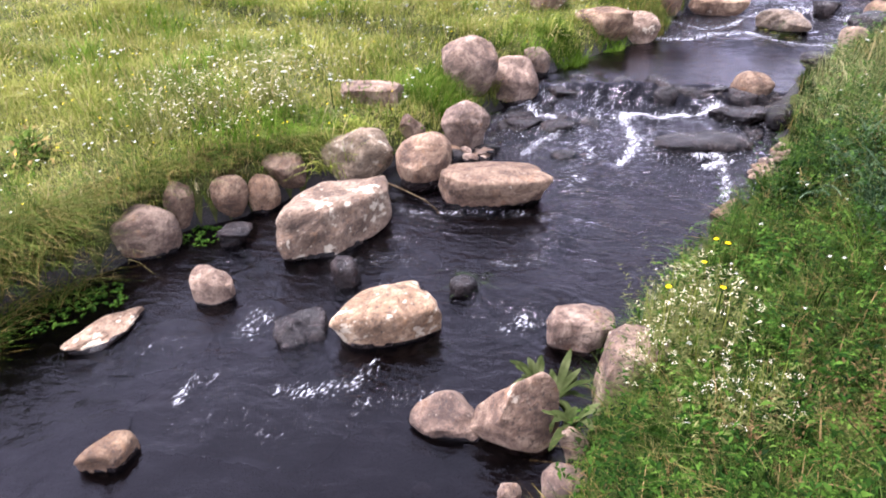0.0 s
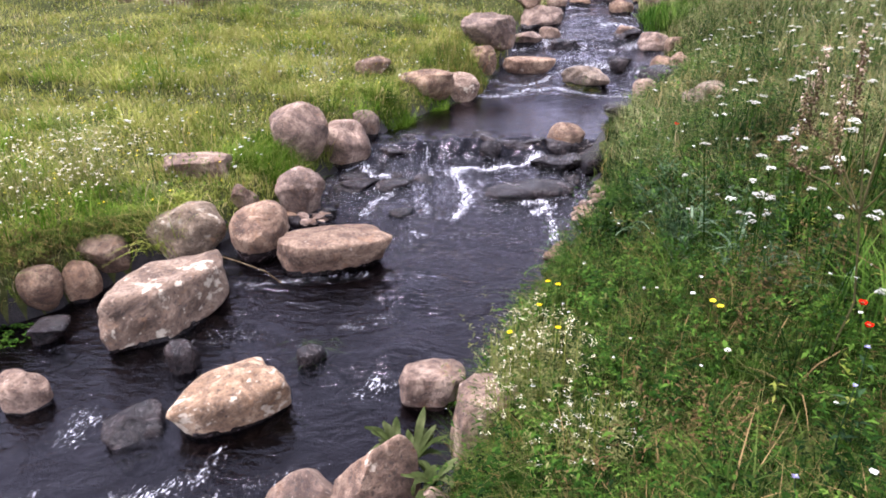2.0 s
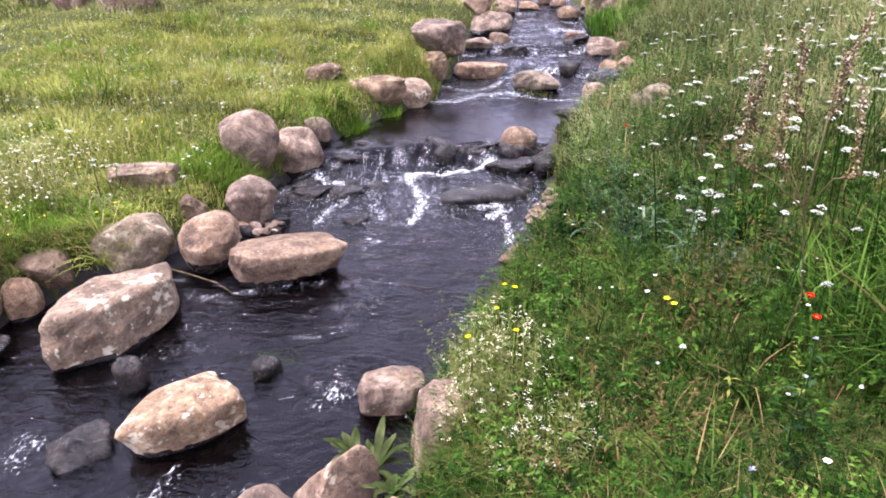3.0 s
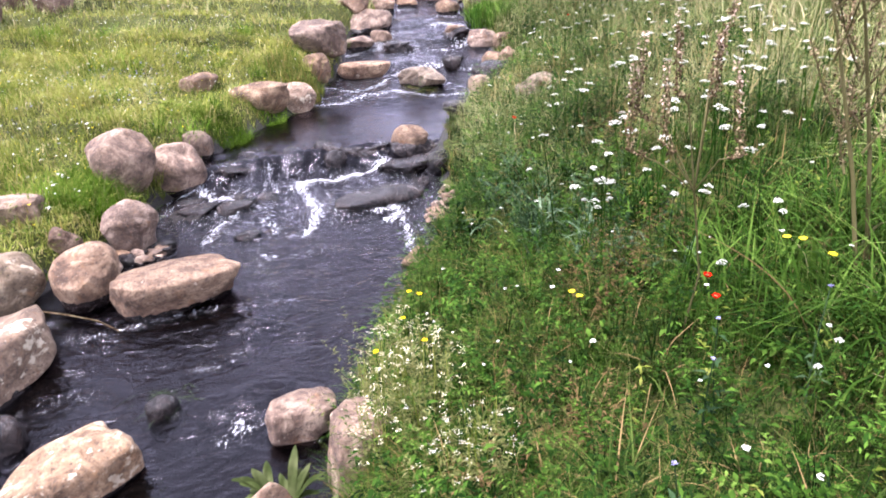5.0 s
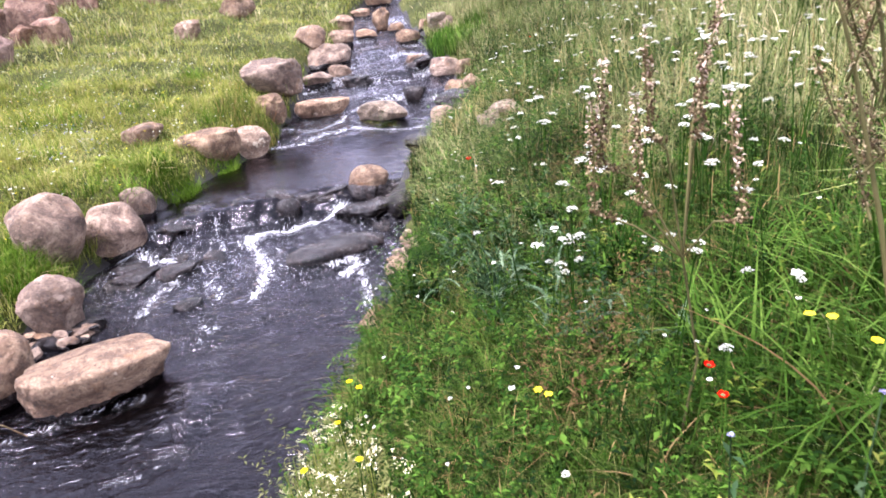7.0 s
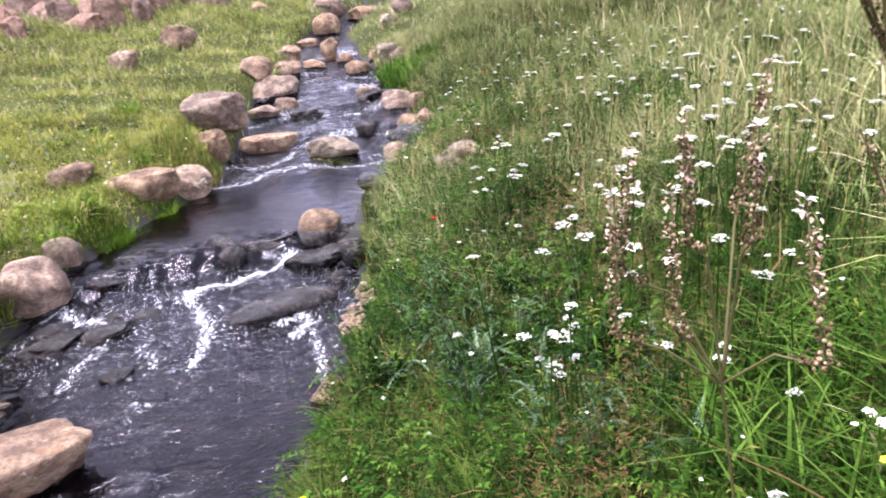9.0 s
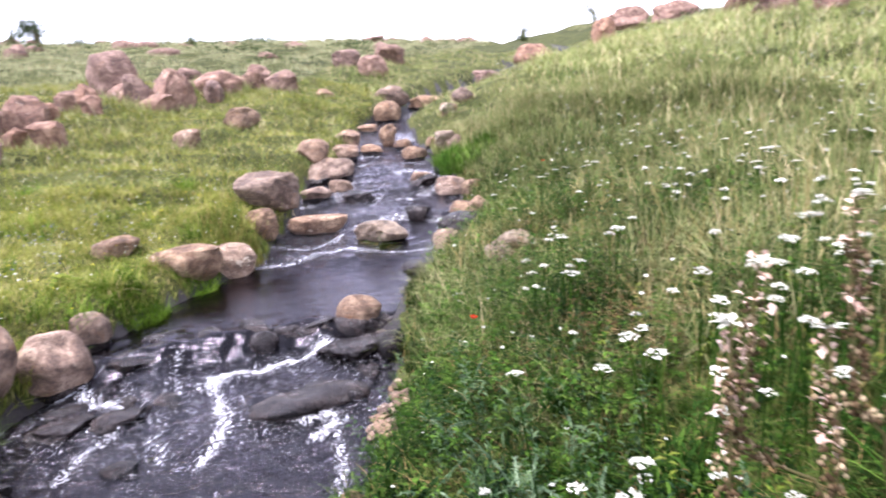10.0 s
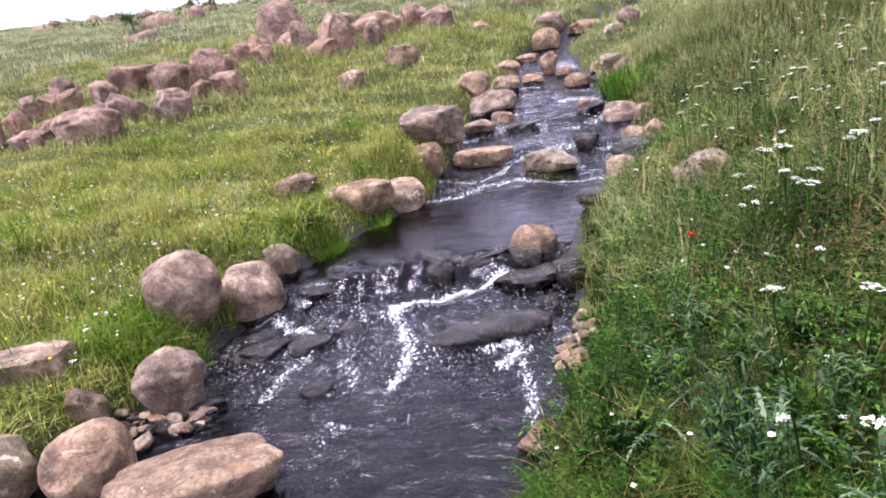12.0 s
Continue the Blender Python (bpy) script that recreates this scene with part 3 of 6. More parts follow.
stone("dry", -1.75, 1.28, -0.01, 0.21, 0.14, 0.09, 73, 1, "small tan stone standing in the shallow water")
stone("slab", -2.37, 1.87, 0.00, 0.41, 0.18, 0.05, 85, 2, "flat pale grey stone with white crust in the water")
stone("wedge", -2.08, 2.27, 0.02, 0.21, 0.16, 0.17, 5, 3, "small brown-grey stone in the stream")
stone("round", -2.76, 2.54, 0.03, 0.39, 0.28, 0.25, 25, 4, "rounded tan boulder with pale lichen beside the grass")
stone("wet", -2.34, 2.77, 0.04, 0.21, 0.17, 0.09, 43, 5, "dark wet grey stone at the stream's edge")
stone("dry", -2.72, 2.79, 0.17, 0.17, 0.13, 0.17, 77, 6, "dark brown stone under the grassy bank")
stone("round", -2.53, 3.00, 0.18, 0.22, 0.18, 0.13, 42, 7, "pinkish brown stone at the stream's edge")
stone("round", -2.42, 3.17, 0.06, 0.20, 0.18, 0.21, 39, 8, "rounded reddish brown stone at the stream's edge")
stone("dry", -2.38, 3.35, 0.19, 0.28, 0.20, 0.15, 52, 9, "brown stone below the grassy bank")
stone("mossy", -2.07, 3.70, 0.09, 0.47, 0.37, 0.35, 41, 10, "large grey boulder patched with dark lichen and moss")
stone("round", -1.62, 3.78, 0.13, 0.36, 0.34, 0.28, 25, 11, "round brown boulder at the stream's edge")
stone("dry", -1.59, 4.44, 0.10, 0.35, 0.30, 0.33, 21, 12, "blunt tan boulder sloping into the water")
stone("dry", -1.91, 4.23, 0.22, 0.19, 0.15, 0.16, 26, 13, "small brown stone between boulder and grass")
stone("flat", -1.11, 3.67, 0.09, 0.67, 0.37, 0.20, 27, 14, "long flat tan boulder lying in the stream")
stone("lichen", -1.83, 3.02, 0.05, 0.80, 0.44, 0.27, 76, 15, "big tan boulder blotched with cream lichen")
stone("wet", -1.53, 2.61, 0.03, 0.15, 0.13, 0.16, 33, 16, "small grey stone rising from the water")
stone("wedgeL", -1.17, 2.32, 0.02, 0.50, 0.30, 0.18, 42, 17, "wedge-shaped brown boulder with pale lichen specks")
stone("wet", -1.50, 2.16, -0.02, 0.27, 0.20, 0.14, 48, 18, "dark flat stone awash in the stream")
stone("wet", -0.95, 2.73, 0.025, 0.14, 0.1, 0.09, 42, 19, "dark wet stone draped with green waterweed")
stone("wet", -0.62, 2.78, -0.045, 0.48, 0.34, 0.085, 20, 130, "broad brown stone with water sliding over it")
stone("block", -0.34, 2.57, 0.00, 0.29, 0.23, 0.17, 10, 20, "orange-brown stone slab at the grassy bank")
stone("block", -0.08, 2.22, 0.03, 0.36, 0.26, 0.3, 62, 21, "big brown stone slab set in the bank")
stone("sharp", -0.69, 1.89, 0.00, 0.28, 0.21, 0.11, 24, 22, "angular grey-brown stone at the bank")
stone("sharp", -0.43, 1.90, -0.03, 0.32, 0.18, 0.32, 36, 23, "tall wedge-shaped grey-brown stone at the bank")
stone("dry", -0.36, 1.63, -0.00, 0.08, 0.06, 0.08, 16, 24, "small tan stone at the bank")
stone("dry", -0.19, 1.66, 0.08, 0.15, 0.12, 0.10, 10, 25, "brown stone half buried in grass")
stone("sharp", -0.20, 1.84, 0.05, 0.11, 0.08, 0.15, 29, 26, "grey stone wedged in the bank")
stone("flat", -2.33, 4.42, 0.37, 0.5, 0.34, 0.14, 29, 27, "flat grey-brown stone lying in the meadow grass")
stone("round", -1.85, 5.22, 0.33, 0.44, 0.41, 0.37, 31, 28, "large round brown boulder on the meadow's edge")
stone("round", -1.60, 5.57, 0.14, 0.43, 0.39, 0.36, 25, 29, "round tan boulder with orange lichen by the cascade")
stone("round", -1.53, 5.99, 0.28, 0.27, 0.24, 0.21, 22, 30, "small round tan boulder at the meadow's edge")
stone("dry", 0.22, 3.92, 0.00, 0.23, 0.16, 0.19, -29, 31, "tan stone with a wet foot beneath the bank")
stone("round", 0.26, 6.08, 0.18, 0.33, 0.28, 0.20, 0, 32, "round orange-brown stone above the cascade")
stone("wet", 0.36, 6.03, 0.14, 0.24, 0.17, 0.12, -1, 33, "dark wet stone beside the cascade")
stone("wet", 0.46, 5.50, 0.20, 0.18, 0.14, 0.10, -3, 34, "grey stone at the foot of the bank")
stone("flat", -1.18, 7.22, 0.43, 0.60, 0.36, 0.20, 14, 35, "long flat tan boulder at the meadow's edge")
stone("lichen", -0.89, 7.57, 0.32, 0.48, 0.29, 0.23, 1, 36, "split tan boulder with pale lichen above the water")
stone("dry", -1.80, 7.43, 0.63, 0.40, 0.24, 0.10, 20, 37, "flat brown stone sunk in the meadow grass")
stone("dry", -0.70, 8.33, 0.53, 0.34, 0.24, 0.20, 8, 38, "tan stone at the upper stream's edge")
stone("flat", -0.17, 8.69, 0.45, 0.64, 0.32, 0.10, 4, 39, "long flat brown stone in the upper stream")
stone("weedy", 0.49, 8.07, 0.34, 0.54, 0.38, 0.21, -2, 40, "low tan boulder bearded with grass in midstream")
stone("dry", -0.68, 8.88, 0.72, 0.70, 0.52, 0.32, 7, 41, "large tan boulder with a hollow face by the stream")
stone("dry", -0.13, 10.63, 0.73, 0.75, 0.53, 0.27, 3, 42, "large tan boulder at the stream's edge")
stone("dry", -0.30, 10.77, 1.00, 0.46, 0.37, 0.25, 4, 43, "brown boulder on the stream's edge")
stone("dry", 0.08, 11.53, 0.90, 0.47, 0.37, 0.20, 1, 44, "brown boulder leaning on its neighbour")
stone("dry", -0.23, 9.71, 0.58, 0.39, 0.28, 0.15, 4, 45, "tan stone at the upper stream's edge")
stone("dry", 0.06, 9.95, 0.61, 0.31, 0.21, 0.16, 1, 46, "small brown stone at the water")
stone("wet", 0.29, 9.61, 0.54, 0.43, 0.26, 0.11, 0, 47, "dark wet stone in the riffle")
stone("wet", 0.92, 8.75, 0.46, 0.29, 0.18, 0.09, -5, 48, "black wet stone in midstream")
stone("wet", 0.78, 6.85, 0.28, 0.33, 0.20, 0.12, -6, 49, "dark brown wet stone beneath the bank")
stone("dry", 1.09, 7.53, 0.36, 0.27, 0.21, 0.15, -8, 50, "pale grey stone at the bank")
stone("wet", 1.27, 7.82, 0.45, 0.49, 0.29, 0.14, -9, 51, "long brown stone at the bank")
stone("round", 1.41, 9.64, 0.50, 0.41, 0.33, 0.23, -8, 52, "round tan boulder in the upper stream")
stone("wet", 1.08, 9.90, 0.61, 0.39, 0.31, 0.15, -6, 53, "brown wet stone in the upper stream")
stone("dry", 1.48, 7.98, 0.55, 0.22, 0.17, 0.17, -11, 54, "brown boulder under the bank grass")
stone("holed", 1.32, 5.77, 0.59, 0.37, 0.30, 0.22, -24, 55, "pale grey boulder with a dark hollow in its side")
stone("round", 0.86, 14.12, 1.29, 0.51, 0.46, 0.37, -3, 56, "round brown boulder in the upper stream")
stone("dry", 1.02, 15.41, 1.64, 0.72, 0.58, 0.29, -3, 57, "grey-brown boulder at the far bend")
stone("dry", 1.71, 15.39, 1.45, 0.75, 0.60, 0.25, -6, 58, "low tan boulder at the far bend")
stone("dry", 0.79, 12.37, 1.04, 0.30, 0.27, 0.27, -3, 59, "mossy brown boulder in the upper stream")
stone("round", 1.10, 11.19, 0.83, 0.37, 0.29, 0.18, -5, 60, "round brown stone in the upper stream")
stone("dry", 1.63, 11.44, 0.99, 0.40, 0.32, 0.17, -8, 61, "pale stone in the bank grass")
stone("dry", 0.15, 11.94, 1.06, 0.40, 0.32, 0.22, 1, 62, "brown boulder in the upper stream")
stone("dry", 0.46, 13.21, 1.16, 0.40, 0.32, 0.13, -1, 63, "small stone in the riffle")
stone("dry", 2.21, 13.66, 1.56, 0.40, 0.32, 0.23, -9, 64, "grey boulder on the far bank")
stone("dry", -1.39, 12.07, 1.53, 0.57, 0.40, 0.21, 9, 65, "pale boulder out in the meadow")
stone("dry", -1.98, 11.10, 1.33, 0.37, 0.26, 0.17, 13, 66, "small pale boulder in the meadow")
stone("dry", -0.28, 15.43, 1.80, 0.37, 0.29, 0.17, 2, 67, "small pale boulder in the far meadow")
stone("wall", -4.25, 15.4, 2.23, 0.91, 0.73, 0.73, 18, 68, "large brown boulder topping the heap in the field")
stone("wall", -3.28, 13.62, 1.95, 0.47, 0.38, 0.47, 16, 69, "dark brown field boulder in the stone row")
stone("wall", -2.86, 14.16, 1.93, 0.77, 0.62, 0.56, 14, 70, "large reddish boulder in the stone row")
stone("wall", -2.32, 15.49, 2.10, 0.95, 0.67, 0.38, 11, 71, "long reddish boulder in the stone row")
stone("wall", -3.99, 15.02, 2.11, 0.67, 0.54, 0.22, 18, 72, "lichen-grey boulder in the stone row")
stone("wall", -2.99, 13.50, 1.84, 0.70, 0.49, 0.21, 15, 73, "brown boulder in the stone row")
stone("wall", -4.20, 13.39, 1.98, 0.67, 0.53, 0.23, 21, 74, "brown boulder in the stone row")
stone("wall", -4.21, 11.56, 1.70, 0.63, 0.51, 0.43, 24, 75, "large tan boulder in the stone row")
stone("wall", -4.55, 11.05, 1.64, 0.53, 0.43, 0.37, 27, 76, "round brown boulder in the stone row")
stone("wall", -5.45, 11.68, 1.79, 0.75, 0.52, 0.28, 30, 77, "flat-topped brown boulder in the stone row")
stone("wall", -3.74, 11.03, 1.53, 0.47, 0.38, 0.22, 23, 78, "grey-brown boulder in the stone row")
stone("wall", -4.12, 11.00, 1.54, 0.33, 0.26, 0.16, 25, 79, "small stone in the stone row")
stone("wall", -4.18, 10.18, 1.35, 0.54, 0.32, 0.29, 47, 80, "long brown boulder in the stone row")
stone("wall", -4.93, 10.37, 1.36, 0.58, 0.46, 0.33, 31, 81, "round grey-brown boulder in the stone row")
stone("wall", -5.40, 10.23, 1.35, 0.93, 0.47, 0.23, 33, 82, "long pale boulder in the stone row")
stone("wall", -6.35, 11.29, 1.73, 0.44, 0.35, 0.31, 34, 83, "dark rough boulder in the stone row")
stone("wall", -6.09, 9.74, 1.37, 0.30, 0.24, 0.30, 38, 84, "brown boulder in the stone row")
stone("wall", -5.52, 9.59, 1.25, 0.54, 0.38, 0.25, 36, 85, "low brown boulder in the stone row")
stone("wall", -6.38, 9.48, 1.36, 0.47, 0.38, 0.38, 40, 86, "brown boulder in the stone row")
stone("wall", -5.59, 9.22, 1.27, 0.45, 0.36, 0.15, 38, 87, "flat stone before the stone row")
stone("wall", -1.79, 16.66, 2.16, 0.63, 0.50, 0.39, 8, 88, "brown boulder on the far slope")
stone("wall", -1.13, 15.61, 2.05, 0.63, 0.50, 0.35, 6, 89, "dark reddish boulder on the far slope")
stone("wall", -6.06, 10.91, 1.63, 0.36, 0.28, 0.21, 35, 90, "dark boulder in the stone row")
stone("wall", -4.89, 9.36, 1.23, 0.81, 0.49, 0.34, 35, 91, "broad pale boulder before the stone row")
stone("wall", 0.11, 21.22, 2.65, 0.81, 0.65, 0.43, 1, 92, "brown boulder high on the slope")
stone("wall", 0.79, 19.07, 2.38, 0.79, 0.63, 0.39, -1, 93, "pale grey boulder high on the slope")
stone("wall", 1.37, 23.49, 2.82, 1.10, 0.88, 0.48, -2, 94, "dark cracked boulder high on the slope")
stone("wall", 3.67, 19.22, 1.92, 0.68, 0.55, 0.29, -10, 95, "pale boulder on the bank's rise")
stone("wall", -1.71, 16.72, 2.18, 0.54, 0.43, 0.43, 8, 96, "brown boulder on the far slope")
stone("wall", 16.48, 42.36, 4.42, 2.90, 2.03, 1.43, -21, 97, "reddish boulder on the skyline above the bank")
stone("wall", 17.75, 38.36, 4.36, 2.62, 1.84, 1.26, -25, 98, "reddish boulder on the skyline above the bank")
stone("wall", 10.58, 18.90, 3.16, 1.30, 1.04, 0.67, -28, 99, "big reddish boulder on the skyline above the bank")
stone("wall", 8.67, 14.65, 2.84, 0.85, 0.60, 0.37, -32, 100, "brown boulder on the skyline above the bank")
stone("wall", 8.88, 13.16, 2.78, 0.67, 0.47, 0.30, -36, 101, "dark boulder on the skyline above the bank")
stone("wall", 6.57, 25.54, 2.48, 1.50, 1.05, 0.67, -17, 102, "reddish brown boulder along the bank's rise")
stone("wall", 7.62, 21.45, 2.78, 0.72, 0.58, 0.72, -20, 103, "brown boulder along the bank's rise")
stone("wet", -1.14, 5.79, 0.14, 0.49, 0.30, 0.12, 27, 104, "dark wet weir stone under running water")
stone("wet", -0.66, 5.94, 0.14, 0.39, 0.23, 0.11, 17, 105, "black wet weir stone with water spilling over")
stone("wet", -0.38, 5.83, 0.14, 0.20, 0.16, 0.14, 9, 106, "black wet weir stone")
stone("wet", -0.12, 6.01, 0.15, 0.42, 0.25, 0.11, 5, 107, "long black wet weir stone")
stone("wet", 0.22, 5.63, 0.11, 0.49, 0.30, 0.12, 9, 108, "dark wet stone in the cascade")
stone("wet", -0.04, 5.01, 0.01, 0.69, 0.31, 0.19, 17, 109, "long dark stone across the cascade")
stone("wet", -1.34, 4.97, 0.08, 0.37, 0.22, 0.09, 34, 110, "dark wet stone in the riffle")
stone("wet", -1.05, 5.06, 0.08, 0.36, 0.22, 0.09, 29, 111, "dark wet stone awash in the riffle")
stone("wet", -1.46, 5.21, 0.09, 0.18, 0.11, 0.06, 25, 112, "dark wet stone awash")
stone("wet", -0.90, 4.54, 0.07, 0.18, 0.13, 0.05, 22, 113, "dark stone awash in the pool")
stone("wet", -0.63, 3.62, 0.025, 0.25, 0.20, 0.06, 11, 114, "dark stone breaking the surface")
stone("wet", -0.67, 3.39, 0.025, 0.19, 0.15, 0.05, 13, 115, "dark stone breaking the surface")
stone("wet", -1.42, 4.41, 0.10, 0.18, 0.09, 0.05, 19, 116, "dark flat stone beside the tan boulder")
stone("dry", 0.50, 11.71, 0.93, 0.33, 0.27, 0.12, -1, 117, "small brown stone in the upper riffle")
stone("dry", 0.98, 11.88, 0.96, 0.27, 0.21, 0.12, -4, 118, "brown stone beside the upper riffle")
stone("dry", 1.08, 9.91, 0.61, 0.29, 0.24, 0.18, -6, 119, "brown stone standing in the riffle")
stone("mossy", 1.58, 11.40, 0.96, 0.29, 0.23, 0.22, -8, 120, "grey mossy stone on the far bank")
stone("dry", 1.39, 11.61, 0.94, 0.17, 0.14, 0.16, -6, 121, "small pale stone on the far bank")
stone("mossy", 1.84, 12.78, 1.36, 0.31, 0.25, 0.20, -8, 122, "moss-covered boulder at the far bend")
stone("mossy", 2.19, 13.72, 1.56, 0.38, 0.30, 0.21, -9, 123, "pale grey boulder beyond the far bend")


# ---- grass ----
RNG = np.random.default_rng(7)


def scatter(n, x0, x1, y0, y1, keep):
    x, y = RNG.uniform(x0, x1, n), RNG.uniform(y0, y1, n)
    ok = keep(x, y)
    x, y = x[ok], y[ok]
    return np.stack([x, y, ground(x, y) - 0.01], -1)


def grass(name, label, base, low, high, wide, mat, segs=2, lean=(0.1, 0.8)):
    n = len(base)
    x, y = base[:, 0], base[:, 1]
    clump = 0.8 + 0.25 * np.sin(x * 5.1 + 1.3 * np.sin(y * 3.7)) * np.sin(y * 4.3 + 0.8) + 0.22 * np.sin(x * 13.7 + 2 * np.sin(y * 6.1)) * np.sin(y * 11.9 - 1.7 * x)
    clump = clump * (1 + 0.22 * np.sin(1.9 * x + 1.1 * y + 1.2 * np.sin(1.3 * y)))
    h = RNG.uniform(low, high, n) * clump
    if name == "bank_grass":
        h = h * np.interp(x - edge_right(y), [0, 0.5], [0.4, 1]) * np.where((y < 4.2) & (x - edge_right(y) < 1.5), 0.68, 1)
    v, f = blades(base, h, RNG.uniform(0.6, 1.3, n) * wide, RNG.uniform(0, 6.283, n), RNG.uniform(*lean, n), segs)
    return tagged(new(name, mesh_of(name, v, f, mat)), label, "grass", kind="stuff")


def tufted(x, y):
    """Grass thick in tufts and thin between them."""
    thick = np.sin(x * 9.1 + 1.9 * np.sin(y * 5.3)) * np.sin(y * 8.3 - 1.4 * np.sin(x * 6.7)) + 0.6 * np.sin(x * 21 + y * 5) * np.sin(y * 19 - x * 7)
    return RNG.uniform(-0.9, 0.9, np.shape(x)) < thick + 0.15


def on_left(lo, hi):
    return lambda x, y: (edge_left(y) - x > lo) & (edge_left(y) - x < hi)


def on_right(lo, hi):
    return lambda x, y: (x - edge_right(y) > lo) & (x - edge_right(y) < hi)


grass("meadow_grass", "short yellow-green meadow grass beside the stream", scatter(150000, -7.5, -0.2, 0.3, 9, lambda x, y: (edge_left(y) - x > 0.02) & (edge_left(y) - x < 4.2)), 0.05, 0.18, 0.006, MEADOW, 2, (0.2, 1.4))
grass("meadow_grass", "yellow-green meadow grass rising to the stone row", scatter(190000, -11, 0.6, 3, 17, on_left(0.05, 9)), 0.05, 0.15, 0.009, MEADOW, 2, (0.2, 1.4))
grass("hill_grass", "far hillside grass with haze in its pale colour", scatter(300000, -45, 25, 10, 60, lambda x, y: (edge_left(y) - x > 4) | (x - edge_right(y) > 5)), 0.1, 0.26, 0.022, HAZEGRASS, 1)
grass("hill_grass", "grass along the upper stream", scatter(60000, -4, 12, 10, 30, lambda x, y: ((x - edge_right(y) > 0.1) & (x - edge_right(y) < 5)) | ((edge_left(y) - x > 0) & (edge_left(y) - x < 4))), 0.1, 0.26, 0.013, RISE, 2, (0.2, 1.3))
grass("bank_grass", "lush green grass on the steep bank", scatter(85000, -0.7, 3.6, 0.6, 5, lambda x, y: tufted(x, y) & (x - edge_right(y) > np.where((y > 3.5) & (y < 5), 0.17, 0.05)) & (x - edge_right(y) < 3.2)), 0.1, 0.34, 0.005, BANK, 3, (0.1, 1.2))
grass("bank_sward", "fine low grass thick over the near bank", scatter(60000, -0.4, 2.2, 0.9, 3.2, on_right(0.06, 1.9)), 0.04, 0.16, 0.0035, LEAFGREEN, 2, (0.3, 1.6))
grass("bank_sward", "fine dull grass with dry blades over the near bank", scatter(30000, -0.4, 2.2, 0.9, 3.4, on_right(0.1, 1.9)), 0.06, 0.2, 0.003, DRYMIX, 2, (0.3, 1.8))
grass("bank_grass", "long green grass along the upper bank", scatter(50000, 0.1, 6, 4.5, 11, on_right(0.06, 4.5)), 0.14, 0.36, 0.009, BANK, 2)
grass("bank_grass", "tall grass on the rise behind the bank", scatter(70000, 0.8, 14, 2, 22, on_right(2.2, 11)), 0.2, 0.5, 0.014, RISE, 3, (0.2, 1.5))
grass("bank_grass", "pale yellowing grass mixed into the bank", scatter(80000, 0.2, 6, 3.4, 12, lambda x, y: on_right(0.15, 4.5)(x, y) & (x - edge_right(y) > np.interp(y, [3.8, 4.8], [0.8, 0.1]))), 0.2, 0.48, 0.006, RISE, 3, (0.1, 1.5))


grass("meadow_grass", "meadow grass downstream along the low bank", scatter(45000, -9, -3, -5, 0.5, on_left(0.06, 5)), 0.06, 0.18, 0.012, MEADOW, 2, (0.2, 1.4))
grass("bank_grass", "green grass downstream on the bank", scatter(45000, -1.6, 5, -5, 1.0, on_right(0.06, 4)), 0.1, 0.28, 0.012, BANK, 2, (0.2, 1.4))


def grass_round_stones():
    """Grass standing close round every stone that lies on the land."""
    spots = []
    for x, y, long, wide, yaw in ON_LAND:
        n = int(120 * long / 0.4) if y < 9 else int(190 * long / 0.5)
        a = RNG.uniform(0, 6.283, n)
        px, py = np.cos(a) * (long / 2 + 0.01), np.sin(a) * (wide / 2 + 0.01)
        t = math.radians(yaw)
        k = RNG.uniform(0.92, 1.2, n)
        spots.append(np.stack([x + k * (px * math.cos(t) - py * math.sin(t)), y + k * (px * math.sin(t) + py * math.cos(t))], -1))
    at = np.concatenate(spots)
    at = at[(at[:, 0] < edge_left(at[:, 1])) | (at[:, 0] > edge_right(at[:, 1]))]
    base = np.concatenate([at, (ground(at[:, 0], at[:, 1]) - 0.01)[:, None]], 1)
    near = base[base[:, 1] < 9]
    far = base[base[:, 1] >= 9]
    grass("stone_grass", "longer green grass round the waterside stones", near, 0.1, 0.22, 0.007, EDGE, 3, (0.2, 1.1))
    grass("stone_grass", "longer grass round the field boulders", far, 0.14, 0.34, 0.01, RISE, 2, (0.2, 1.0))


grass_round_stones()


def sprigs(base, low, high, count, leaf, wide, spread=1.0):
    """Leafy stems: every leaf a folded blade set round its stem."""
    n = len(base)
    h = RNG.uniform(low, high, n)
    tilt = RNG.normal(0, 0.25, (n, 2))
    s = RNG.uniform(0.12, 1, (n, count))
    at = base[:, None] + np.stack([tilt[:, :1] * h[:, None] * s, tilt[:, 1:] * h[:, None] * s, h[:, None] * s], -1)
    a = RNG.uniform(0, 6.283, (n, count))
    way = np.stack([np.cos(a) * spread, np.sin(a) * spread, RNG.uniform(0.0, 0.9, (n, count))], -1).reshape(-1, 3)
    way /= np.linalg.norm(way, axis=1)[:, None]
    k = RNG.uniform(0.6, 1.25, n * count)
    return leaves(at.reshape(-1, 3), way, leaf * k, wide * k)


def herbs(name, label, base, low, high, count, leaf, wide, mat, spread=1.0):
    v, f = sprigs(base, low, high, count, leaf, wide, spread)
    return tagged(new(name, mesh_of(name, v, f, mat)), label, "herbs", kind="stuff")


def round_patch(x, y, r, n):
    a, d = RNG.uniform(0, 6.283, n), r * np.sqrt(RNG.uniform(0, 1, n))
    px, py = x + d * np.cos(a), y + d * np.sin(a)
    return np.stack([px, py, ground(px, py) - 0.005], -1)


